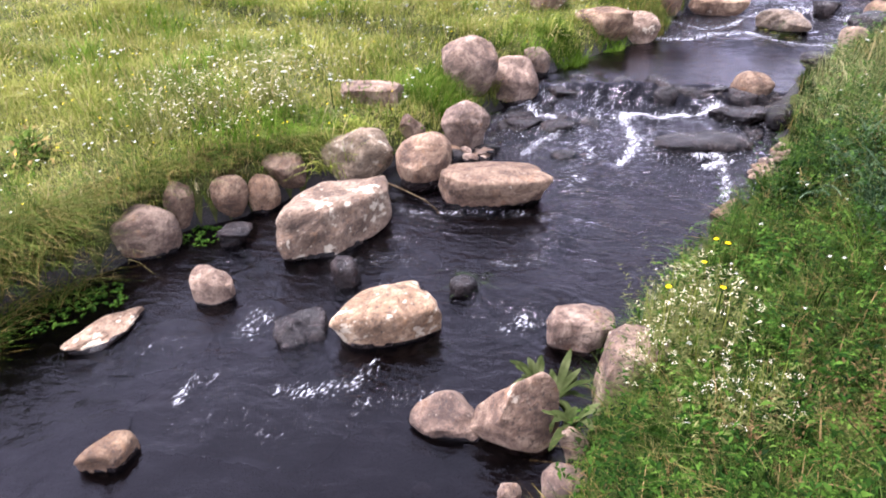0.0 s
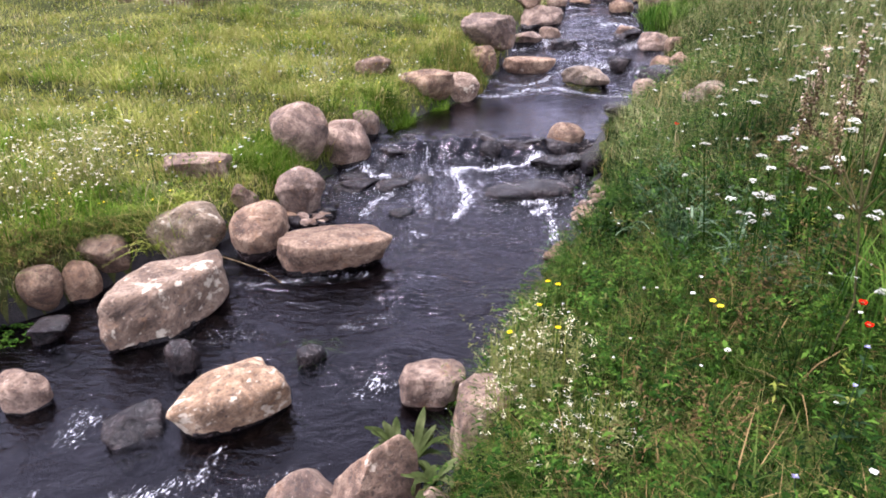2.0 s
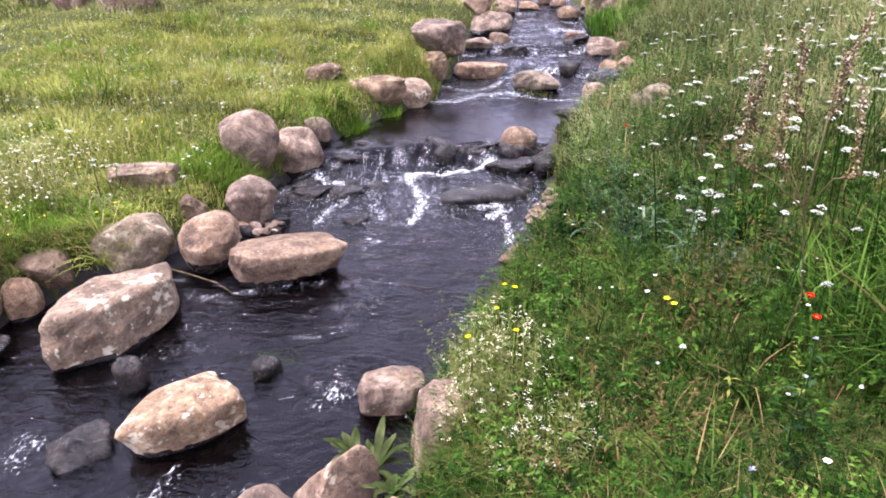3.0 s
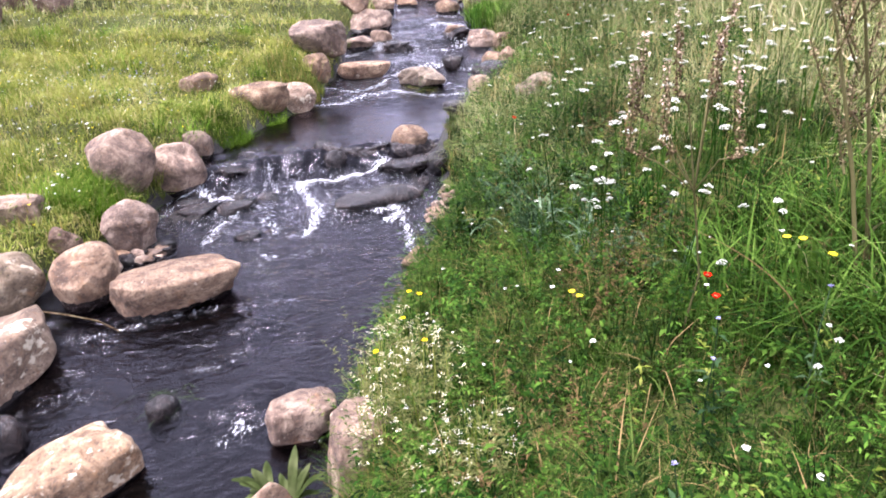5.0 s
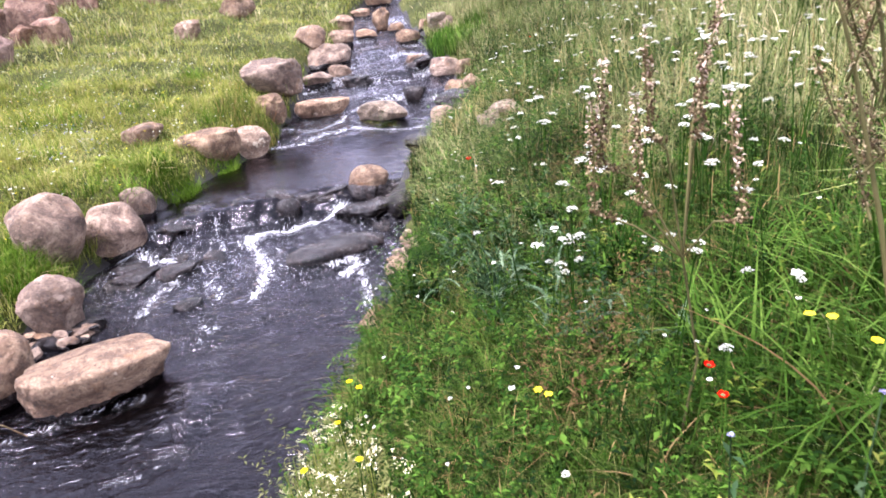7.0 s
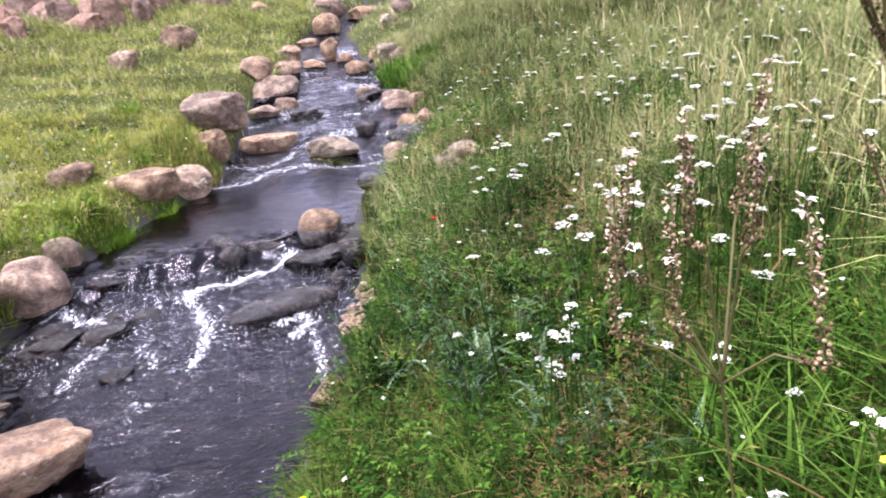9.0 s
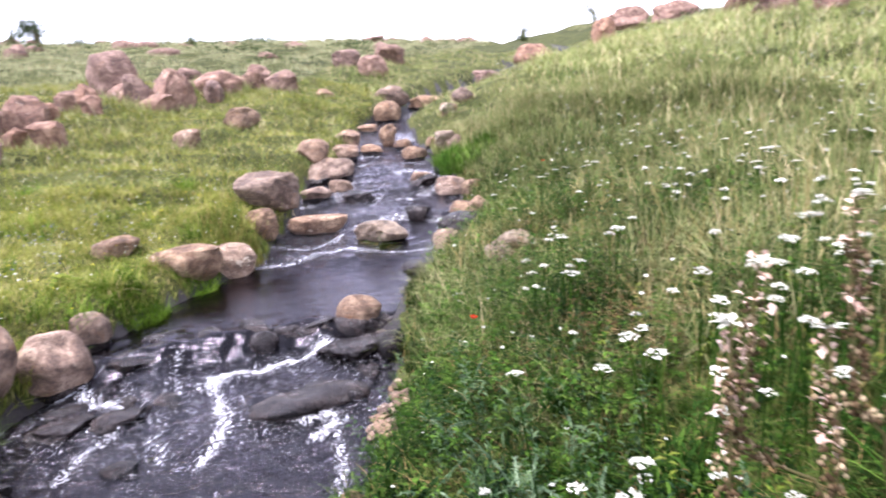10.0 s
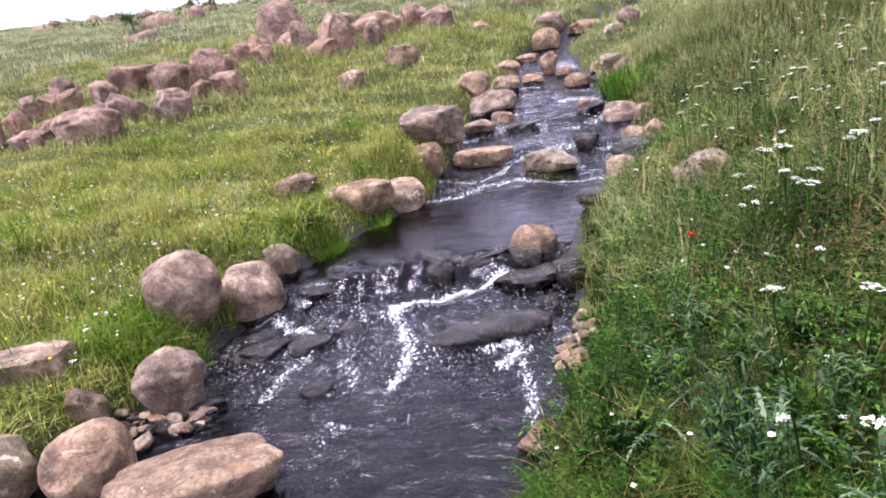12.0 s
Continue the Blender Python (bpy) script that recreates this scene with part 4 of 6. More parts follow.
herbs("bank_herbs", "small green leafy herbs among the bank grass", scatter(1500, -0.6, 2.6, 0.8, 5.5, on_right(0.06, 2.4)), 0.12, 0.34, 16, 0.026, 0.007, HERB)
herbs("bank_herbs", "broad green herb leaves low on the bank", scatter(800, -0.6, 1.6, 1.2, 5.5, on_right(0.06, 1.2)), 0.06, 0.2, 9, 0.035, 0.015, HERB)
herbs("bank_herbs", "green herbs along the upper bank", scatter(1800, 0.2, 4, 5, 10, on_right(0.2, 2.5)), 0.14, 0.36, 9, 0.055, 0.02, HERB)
# these herbs carry painted shade, to deepen the gaps in the bank
herbs("dark_herbs", "dense leafy herbs on the bank, shade in their green", scatter(800, 0.2, 1.8, 2.3, 5.2, on_right(0.3, 1.25)), 0.14, 0.36, 18, 0.026, 0.007, SHADEHERB)
herbs("dark_herbs", "leafy undergrowth of the bank, shade in its green", scatter(1000, -0.3, 1.8, 1.0, 6, on_right(0.1, 1.6)), 0.08, 0.22, 12, 0.028, 0.01, SHADEHERB)
herbs("wormwood", "silvery green wormwood on the bank", np.concatenate([round_patch(0.76, 2.95, 0.2, 22), round_patch(0.95, 3.2, 0.25, 22), round_patch(0.6, 3.5, 0.15, 16), round_patch(0.88, 2.4, 0.14, 8)]), 0.18, 0.38, 22, 0.034, 0.006, SAGE, 0.8)
herbs("rusty_herbs", "dry rusty herb stems in the bank grass", np.concatenate([round_patch(0.55, 1.75, 0.16, 36), round_patch(0.78, 2.3, 0.16, 60), round_patch(1.05, 2.6, 0.25, 70), round_patch(0.3, 1.6, 0.12, 14), round_patch(0.95, 3.9, 0.3, 60)]), 0.12, 0.26, 12, 0.022, 0.005, RUST)
herbs("meadow_herbs", "fresh green herbs on the meadow's edge", scatter(3600, -4, 0, 1, 8.5, on_left(0.0, 0.5)), 0.06, 0.18, 10, 0.028, 0.012, VIVID)
herbs("meadow_herbs", "yellow-green herbs out in the meadow", scatter(4200, -7, 0, 1, 9, on_left(0.4, 4)), 0.08, 0.2, 8, 0.026, 0.01, LIME)
herbs("rusty_herbs", "withered brown herb patches on the upper bank", np.concatenate([round_patch(1.5, 4.6, 0.35, 110), round_patch(1.9, 5.4, 0.4, 120), round_patch(1.35, 5.6, 0.25, 70), round_patch(2.4, 6.6, 0.5, 120), round_patch(1.25, 3.6, 0.2, 60)]), 0.16, 0.36, 12, 0.035, 0.007, RUST)
herbs("dark_herbs", "leafy clumps in the upper bank, shade in their green", np.concatenate([round_patch(1.3, 4.3, 0.3, 200), round_patch(1.05, 4.9, 0.25, 160), round_patch(1.7, 5.0, 0.3, 160), round_patch(2.3, 5.2, 0.4, 200), round_patch(1.6, 6.0, 0.35, 160), round_patch(1.9, 3.6, 0.3, 180)]), 0.16, 0.4, 16, 0.034, 0.01, HERB)
herbs("lime_herbs", "yellow-green herb tufts on the bank", scatter(350, -0.2, 3, 1, 6, on_right(0.9, 2.6)), 0.14, 0.32, 12, 0.03, 0.008, LIME)


def herb_clump(name, label, group, mat, seed, leaf=0.028, wide=0.008, number=420):
    """A bushy herb: thin stems from one foot, and a ragged dome of small leaves, one metre wide, to be scaled."""
    rng = np.random.default_rng(seed)
    root = new(name)
    tagged(root, label, "herb", group)
    knots = 26
    a, el = rng.uniform(0, 6.283, knots), np.arcsin(rng.uniform(0.1, 1, knots))
    ball_r = rng.uniform(0.72, 1.08, knots)
    tip = np.stack([np.cos(a) * np.cos(el) * 0.5, np.sin(a) * np.cos(el) * 0.5, np.sin(el)], -1) * ball_r[:, None]
    v, f = joined([tube([(0, 0, 0), t * (0.45, 0.45, 0.6), t], [0.016, 0.012, 0.006], 3) for t in tip])
    tagged(part("stem", mesh_of("stem", v, f, mat), root), kind="stuff")
    k = rng.integers(0, knots, number)
    s = rng.uniform(0.55, 1.04, number)
    at = tip[k] * s[:, None] + rng.normal(0, 0.05, (number, 3))
    way = rng.normal(0, 0.8, (number, 3)) + tip[k] / np.linalg.norm(tip[k], axis=1)[:, None]
    way /= np.linalg.norm(way, axis=1)[:, None]
    size = rng.uniform(0.6, 1.3, number)
    v, f = leaves(at, way, leaf / 0.2 * size, wide / 0.2 * size)
    tagged(part("foliage", mesh_of("foliage", v, f, mat), root), kind="stuff")
    return root


def sow(kinds, spots, r, h):
    """Sets the kinds of clump over the spots, each with its own size and turn."""
    used = set()
    for x, y in spots:
        i = int(RNG.integers(len(kinds)))
        size, high = RNG.uniform(*r), RNG.uniform(*h)
        m = pose(x, y, float(ground(x, y)) - 0.01, RNG.normal(0, 6), RNG.normal(0, 6), RNG.uniform(0, 360)) @ Matrix.Diagonal((size * 2, size * 2, high, 1))
        if i in used:
            copy_thing(kinds[i], m)
        else:
            kinds[i].matrix_world = m
            used.add(i)


def spread_over(n, x0, x1, y0, y1, keep, gap):
    """Spots strewn over the ground, none nearer to another than the gap."""
    got = []
    for x, y in zip(RNG.uniform(x0, x1, n), RNG.uniform(y0, y1, n)):
        if keep(x, y) and all((x - p) ** 2 + (y - q) ** 2 > gap * gap for p, q in got):
            got.append((x, y))
    return got


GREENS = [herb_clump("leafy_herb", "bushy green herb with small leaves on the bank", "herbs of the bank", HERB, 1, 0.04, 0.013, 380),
          herb_clump("leafy_herb", "bushy herb on the steep bank, shade in its green", "herbs of the bank", SHADEHERB, 2, 0.036, 0.014, 420),
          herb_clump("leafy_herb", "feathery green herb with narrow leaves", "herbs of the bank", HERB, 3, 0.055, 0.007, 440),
          herb_clump("leafy_herb", "bushy herb with fine leaves, shade in its green", "herbs of the bank", SHADEHERB, 4, 0.045, 0.009, 460)]
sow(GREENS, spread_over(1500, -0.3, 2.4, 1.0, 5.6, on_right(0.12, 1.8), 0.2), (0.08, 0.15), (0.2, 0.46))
BRIGHTS = [herb_clump("meadow_herb", "yellow-green bushy herb in the meadow grass", "herbs of the meadow", LIME, 5, 0.05, 0.012, 260),
           herb_clump("meadow_herb", "fresh green low herb in the meadow grass", "herbs of the meadow", EDGE, 6, 0.06, 0.014, 260)]
sow(BRIGHTS, spread_over(1100, -6.5, 0.2, 1.2, 9, on_left(0.12, 3.6), 0.26), (0.08, 0.17), (0.1, 0.2))
SHORE = [herb_clump("waterside_herb", "bright green leafy herb at the meadow's wet edge", "herbs of the shore", VIVID, 7, 0.05, 0.014, 300)]
sow(SHORE, spread_over(500, -3.2, 0.2, 1.2, 9, on_left(0.02, 0.3), 0.2), (0.07, 0.14), (0.1, 0.2))
sow([herb_clump("waterside_herb", "yellow-green leafy herb hanging over the low bank", "herbs of the shore", LIME, 17, 0.04, 0.012, 340), herb_clump("waterside_herb", "fresh green leafy herb on the low bank", "herbs of the shore", EDGE, 18, 0.045, 0.013, 340)],
    spread_over(900, -3.6, -1.8, 1.2, 4.9, on_left(0.03, 0.42), 0.13), (0.07, 0.12), (0.12, 0.24))
SILVER = [herb_clump("wormwood_plant", "silvery green wormwood with narrow leaves", "wormwood of the bank", SAGE, 8, 0.05, 0.008, 420)]
sow(SILVER, [(0.72, 3.0), (0.62, 3.4)], (0.06, 0.09), (0.24, 0.34))


def feather_herb(name, label, group, mat, seed, fronds=16, long=0.15, pairs=7, leaflet=0.026, wide=0.009, rise=0.9, stem=0.12, ribbon=0.0, spread=0.03):
    """A herb of feathered leaves: each leaf a bent rib with paired leaflets, set round a short stem."""
    rng = np.random.default_rng(seed)
    root = new(name)
    tagged(root, label, "herb", group)
    bits, ribs = [], [tube([(0, 0, -0.02), (0.006, 0.004, stem * 0.6), (0, 0, stem)], [0.0026, 0.002, 0.0012], 4)]
    for i in range(fronds):
        a, k = rng.uniform(0, 6.283), rng.uniform(0.65, 1.2)
        out = np.array((math.cos(a), math.sin(a), 0))
        side = np.array((-math.sin(a), math.cos(a), 0))
        foot = np.array((rng.normal(0, spread), rng.normal(0, spread), stem * rng.uniform(0, 1) ** 0.7))
        s = np.linspace(0.12, 1, pairs)
        up, fall = rng.uniform(0.4, 1.3) * rise, rng.uniform(0.3, 1.0)
        line = foot + long * k * (out * s[:, None] + np.array((0, 0, 1)) * (up * s - fall * s * s)[:, None])
        ribs.append(tube([foot, *line], np.linspace(0.0013, 0.0005, pairs + 1), 3))
        for way in (-1, 1):
            d = side * way + out * 0.55 + np.array((0, 0, 0.25)) + rng.normal(0, 0.18, (pairs, 3))
            d /= np.linalg.norm(d, axis=1)[:, None]
            size = leaflet * k * (1.1 - 0.65 * s) * rng.uniform(0.75, 1.2, pairs)
            bits.append(leaves(line, d, size, size * wide / leaflet))
        tip = line[-1] - line[-2]
        bits.append(leaves(line[-1:], tip[None] / np.linalg.norm(tip), np.array([leaflet * k * 0.8]), np.array([wide * k])))
        if ribbon:
            for j in range(pairs - 1):
                d = line[j + 1] - line[j]
                length = np.linalg.norm(d)
                bits.append(leaves(line[j:j + 1], d[None] / length, np.array([length * 1.5]), np.array([ribbon * (1.1 - 0.6 * s[j])]), 0.0))
    v, f = joined(ribs)
    tagged(part("stem", mesh_of("stem", v, f, mat), root), kind="stuff")
    v, f = joined(bits)
    tagged(part("foliage", mesh_of("foliage", v, f, mat), root), kind="stuff")
    return root


def tussock(name, label, group, mat, seed, number=70, low=0.1, high=0.26, wide=0.006, reach=0.035, lean=(0.15, 1.3)):
    """Blades of grass springing from one foot."""
    rng = np.random.default_rng(seed)
    root = new(name)
    tagged(root, label, "grass", group)
    base = np.concatenate([rng.normal(0, reach, (number, 2)), np.full((number, 1), -0.01)], 1)
    turn = np.arctan2(base[:, 1], base[:, 0]) + rng.normal(0, 0.7, number)
    v, f = blades(base, rng.uniform(low, high, number), rng.uniform(0.6, 1.3, number) * wide, turn, rng.uniform(*lean, number), 4)
    tagged(part("blade", mesh_of("blade", v, f, mat), root), kind="stuff")
    return root


def oat_grass(seed):
    """Tall thin stems with nodding pale spikelets."""
    rng = np.random.default_rng(seed)
    root = new("oat_grass")
    tagged(root, "tall pale grass with nodding seed heads on the bank", "grass", "seeding grasses of the bank")
    stems, ears = [], []
    for i in range(5):
        a, h, b = rng.uniform(0, 6.283), rng.uniform(0.42, 0.62), rng.uniform(0.08, 0.22)
        d = np.array((math.cos(a), math.sin(a), 0))
        pts = np.array([d * b * t * t + (0, 0, h * t * (1 - 0.12 * t)) for t in np.linspace(0, 1, 6)]) + (*rng.normal(0, 0.03, 2), 0)
        stems.append(tube(pts, np.linspace(0.0016, 0.0007, 6), 4))
        n = 14
        at = pts[3] + (pts[5] - pts[3]) * rng.uniform(0.1, 1, (n, 1)) + rng.normal(0, 0.008, (n, 3))
        way = rng.normal(0, 0.5, (n, 3)) + d * 0.6 + (0, 0, -0.3)
        way /= np.linalg.norm(way, axis=1)[:, None]
        ears.append(leaves(at, way, rng.uniform(0.014, 0.026, n), np.full(n, 0.004), 0.1))
    v, f = joined(stems)
    tagged(part("stem", mesh_of("stem", v, f, RISE), root), kind="stuff")
    v, f = joined(ears)
    tagged(part("seed_head", mesh_of("seed_head", v, f, STRAW), root, "pale nodding spikelets"), kind="stuff")
    return root


def plant_out(kinds, spots, low, high, sink=0.0):
    """Sets the kinds of plant over the spots at their true size, give or take."""
    used = set()
    for x, y in spots:
        i = int(RNG.integers(len(kinds)))
        k = RNG.uniform(low, high)
        m = pose(x, y, float(ground(x, y)) - sink, RNG.normal(0, 7), RNG.normal(0, 7), RNG.uniform(0, 360)) @ Matrix.Diagonal((k, k, k, 1))
        if i in used:
            copy_thing(kinds[i], m)
        else:
            kinds[i].matrix_world = m
            used.add(i)


FEATHERY = [feather_herb("feathery_herb", "green herb with feathered leaves on the bank", "feathery herbs", HERB, 31),
            feather_herb("feathery_herb", "green herb with broad feathered leaves on the bank", "feathery herbs", HERB, 32, 12, 0.14, 5, 0.036, 0.017),
            feather_herb("feathery_herb", "finely feathered herb on the bank, shade in its green", "feathery herbs", SHADEHERB, 33, 18, 0.15, 9, 0.022, 0.005, 1.1, 0.16),
            feather_herb("feathery_herb", "bright green leafy herb with feathered leaves", "feathery herbs", LEAFGREEN, 34, 14, 0.12, 6, 0.028, 0.012, 1.0, 0.14)]
plant_out(FEATHERY, spread_over(3000, -0.3, 2.3, 1.0, 5.8, on_right(0.14, 1.7), 0.105), 0.5, 1.0)
SPINY = [feather_herb("thistle_plant", "pale blue-green spiny thistle with jagged leaves", "thistle plants", THISTLE, 41, 11, 0.15, 6, 0.026, 0.008, 1.2, 0.26, 0.016, 0.012),
         feather_herb("thistle_plant", "silvery thistle with narrow toothed leaves", "thistle plants", THISTLE, 42, 14, 0.12, 7, 0.02, 0.006, 1.4, 0.3, 0.012, 0.012)]
plant_out(SPINY, [(0.76, 2.95), (0.88, 2.78), (0.95, 3.2), (0.62, 3.4), (0.88, 2.4), (0.98, 2.55), (1.08, 2.35), (0.7, 3.75), (0.5, 3.15), (0.78, 2.6), (1.2, 2.75), (0.66, 2.8)], 0.6, 0.95, 0.06)
TUSSOCKS = [tussock("grass_tussock", "lush green grass tussock on the bank", "tussocks of the bank", BANK, 51),
            tussock("grass_tussock", "bright green arching grass tussock on the bank", "tussocks of the bank", LEAFGREEN, 52, 60, 0.12, 0.3, 0.007),
            tussock("grass_tussock", "dull green grass tussock on the bank", "tussocks of the bank", BANK, 53, 55, 0.12, 0.28, 0.005)]
plant_out(TUSSOCKS, spread_over(1500, -0.3, 2.8, 1.0, 6.5, on_right(0.03, 2.2), 0.15), 0.55, 1.05)
LEAS = [tussock("meadow_tussock", "yellow-green grass tussock in the meadow", "tussocks of the meadow", MEADOW, 54, 80, 0.08, 0.22, 0.005, 0.05),
        tussock("meadow_tussock", "fresh green grass tussock in the meadow", "tussocks of the meadow", VIVID, 55, 80, 0.07, 0.2, 0.005, 0.05),
        tussock("meadow_tussock", "pale flowering grass tussock in the meadow", "tussocks of the meadow", RISE, 56, 60, 0.08, 0.2, 0.004, 0.05, (0.3, 1.4))]
plant_out(LEAS, spread_over(1600, -6.5, 0.2, 1.2, 9.5, on_left(0.05, 3.8), 0.24), 0.7, 1.3)
OATS = [oat_grass(61), oat_grass(62), oat_grass(63)]
plant_out(OATS, spread_over(900, 0.6, 4.5, 2.2, 9, lambda x, y: on_right(1.5, 3.8)(x, y) & (y > 3.4), 0.3), 0.7, 1.05)


def tuft(x, y, r, n, low, high, wide, mat, label, lean=(0.2, 1.2)):
    base = round_patch(x, y, r, n)
    base[:, 2] = np.maximum(base[:, 2], level(base[:, 1]) - 0.03)
    return grass("grass_tuft", label, base, low, high, wide, mat, 3, lean)


tuft(-2.0, 5.1, 0.22, 700, 0.12, 0.24, 0.006, VIVID, "bright green grass tuft before the round boulder")
tuft(-1.14, 7.2, 0.2, 700, 0.1, 0.22, 0.006, VIVID, "bright green grass tuft at the water's edge")
tuft(-1.42, 6.5, 0.25, 900, 0.12, 0.24, 0.006, VIVID, "bright green grass tuft at the water's edge")
tuft(-1.95, 4.85, 0.3, 1300, 0.12, 0.24, 0.006, VIVID, "bright green grass tuft behind the boulders")
tuft(-0.9, 7.95, 0.3, 700, 0.15, 0.36, 0.007, EDGE, "tall blue-green grass clump by the stream", (0.1, 0.6))
tuft(0.42, 7.9, 0.2, 260, 0.06, 0.16, 0.006, EDGE, "grass beard hanging from the midstream boulder", (0.8, 1.6))
tuft(-3.02, 2.05, 0.28, 900, 0.15, 0.32, 0.005, EDGE, "long grass hanging over the water", (0.8, 1.8))
tuft(-2.95, 2.3, 0.25, 160, 0.15, 0.3, 0.004, STRAW, "dry straw hanging over the bank", (0.9, 1.9))
tuft(-3.1, 1.5, 0.35, 900, 0.15, 0.34, 0.005, EDGE, "long grass hanging over the water", (0.8, 1.8))
tuft(-2.95, 2.75, 0.2, 500, 0.12, 0.24, 0.005, EDGE, "green grass hanging over the bank stones", (0.6, 1.6))
tuft(-2.66, 3.1, 0.13, 420, 0.14, 0.3, 0.004, RUST, "dry brown roots and straw under the bank", (0.9, 2.0))
tuft(-2.5, 3.75, 0.25, 900, 0.1, 0.22, 0.006, VIVID, "bright green grass tuft above the stones")
tuft(1.75, 7.3, 0.45, 1200, 0.2, 0.42, 0.01, LEAFGREEN, "tall green grass clump on the bank", (0.1, 0.8))
tuft(1.75, 10.6, 0.45, 1000, 0.2, 0.42, 0.014, LEAFGREEN, "tall green grass clump on the far bank", (0.1, 0.8))
tuft(1.45, 2.2, 0.4, 420, 0.4, 0.68, 0.009, LEAFGREEN, "tall arching grass on the bank", (0.4, 1.3))
tuft(1.35, 1.85, 0.3, 24, 0.3, 0.5, 0.003, RISE, "tall arching straw-coloured grass on the bank", (0.5, 1.4))
tuft(1.28, 1.7, 0.22, 170, 0.35, 0.6, 0.009, LEAFGREEN, "tall arching green grass on the bank", (0.5, 1.5))
tuft(1.5, 3.7, 0.5, 90, 0.3, 0.55, 0.004, STRAW, "dry straw stems among the bank grass", (0.2, 1.3))
tuft(2.2, 4.2, 0.9, 240, 0.35, 0.7, 0.006, STRAW, "tall dry grass stems on the bank", (0.2, 1.2))
tuft(1.7, 6.2, 0.8, 350, 0.3, 0.6, 0.008, STRAW, "dry straw-coloured grass on the bank", (0.1, 1.2))
tuft(0.15, 2.75, 0.14, 60, 0.2, 0.42, 0.005, BANK, "thin reeds at the water's edge", (0.0, 0.4))


# ---- flowers ----
def head_of_florets(rng, radius, number, floret):
    a, d = rng.uniform(0, 6.283, number), radius * np.sqrt(rng.uniform(0, 1, number))
    mid = np.stack([d * np.cos(a), d * np.sin(a), 0.35 * radius * (1 - (d / radius) ** 2) + rng.normal(0, 0.0015, number)], -1)
    each = 5
    at = mid[:, None] + rng.normal(0, floret * 0.9, (number, each, 3)) * (1, 1, 0.4)
    n = np.concatenate([rng.normal(0, 0.3, (number * each, 2)), np.ones((number * each, 1))], 1)
    return discs(at.reshape(-1, 3), n, rng.uniform(0.7, 1.2, number * each) * floret, 5, 0.2)


UMBELS = {}


def umbel(x, y, height):
    """A white flower head on a thin stem: built once for each height, then copied."""
    key = (round(height, 1), len(UMBELS) if len(UMBELS) < 6 else 0)
    near = [k for k in UMBELS if abs(k[0] - height) < 0.06]
    m = pose(x, y, float(ground(x, y)), RNG.uniform(-9, 9), RNG.uniform(-9, 9), RNG.uniform(0, 360))
    wide = RNG.uniform(0.7, 1.1)
    wide *= np.interp(y, [1.8, 3.0], [0.75, 1.3])
    m = m @ Matrix.Diagonal((wide, wide, 1, 1))
    if len(near) >= 2:
        return copy_thing(UMBELS[near[int(RNG.integers(len(near)))]], m)
    rng = np.random.default_rng(int(height * 1000) + len(UMBELS))
    root = new("wild_carrot")
    tagged(root, "white umbel flower on a thin green stem in the grass", "flower", "white flowers of the bank")
    bend = rng.normal(0, 0.02, 2)
    pts = [(bend[0] * s, bend[1] * s, height * s) for s in (0, 0.35, 0.7, 0.93)]
    v, f = tube(pts, [0.003, 0.0026, 0.002, 0.0016], 5)
    rays = [(v, f)]
    r = rng.uniform(0.013, 0.021)
    for a in np.linspace(0, 6.283, 9, endpoint=False):
        end = (pts[-1][0] + r * 0.75 * math.cos(a), pts[-1][1] + r * 0.75 * math.sin(a), height)
        rays.append(tube([pts[-1], end], [0.0011, 0.0008], 3))
    v, f = joined(rays)
    part("stem", mesh_of("stem", v, f, HERB), root)
    v, f = head_of_florets(rng, r, 26, 0.0021)
    part("flower_head", mesh_of("flower_head", v + (pts[-1][0], pts[-1][1], height), f, WHITE), root, "flat head of tiny white florets")
    root.matrix_world = m
    UMBELS[key if key not in UMBELS else (*key, len(UMBELS))] = root
    return root


def petals(rng, number, length, wide, cup, mat_name, mat, parent, z, label=""):
    for i in range(number):
        a = 6.283 * i / number + rng.normal(0, 0.1)
        s, t = np.meshgrid(np.linspace(0, 1, 5), np.linspace(-1, 1, 5))
        half = wide * np.sin(np.pi * (0.12 + 0.78 * s)) / 2
        u = length * s
        vx, vy = u * np.cos(a) - t * half * np.sin(a), u * np.sin(a) + t * half * np.cos(a)
        vz = z + cup * length * s**1.6 + 0.12 * length * t * t + rng.normal(0, 0.02 * length, s.shape)
        v = np.stack([vx, vy, vz], -1).reshape(-1, 3)
        f = [(r * 5 + c, r * 5 + c + 1, (r + 1) * 5 + c + 1, (r + 1) * 5 + c) for r in range(4) for c in range(4)]
        part(mat_name, mesh_of(mat_name, v, f, mat, True), parent, label if i == 0 else "")


def stemmed(name, label, category, group, x, y, height, stem_mat=None):
    root = new(name)
    tagged(root, label, category, group)
    v, f = tube([(0, 0, 0), (0.006, 0.004, height * 0.5), (0, 0, height)], [0.0022, 0.0018, 0.0014], 5)
    part("stem", mesh_of("stem", v, f, stem_mat or HERB), root)
    root.matrix_world = pose(x, y, float(ground(x, y)), RNG.uniform(-6, 6), RNG.uniform(-6, 6), RNG.uniform(0, 360))
    return root


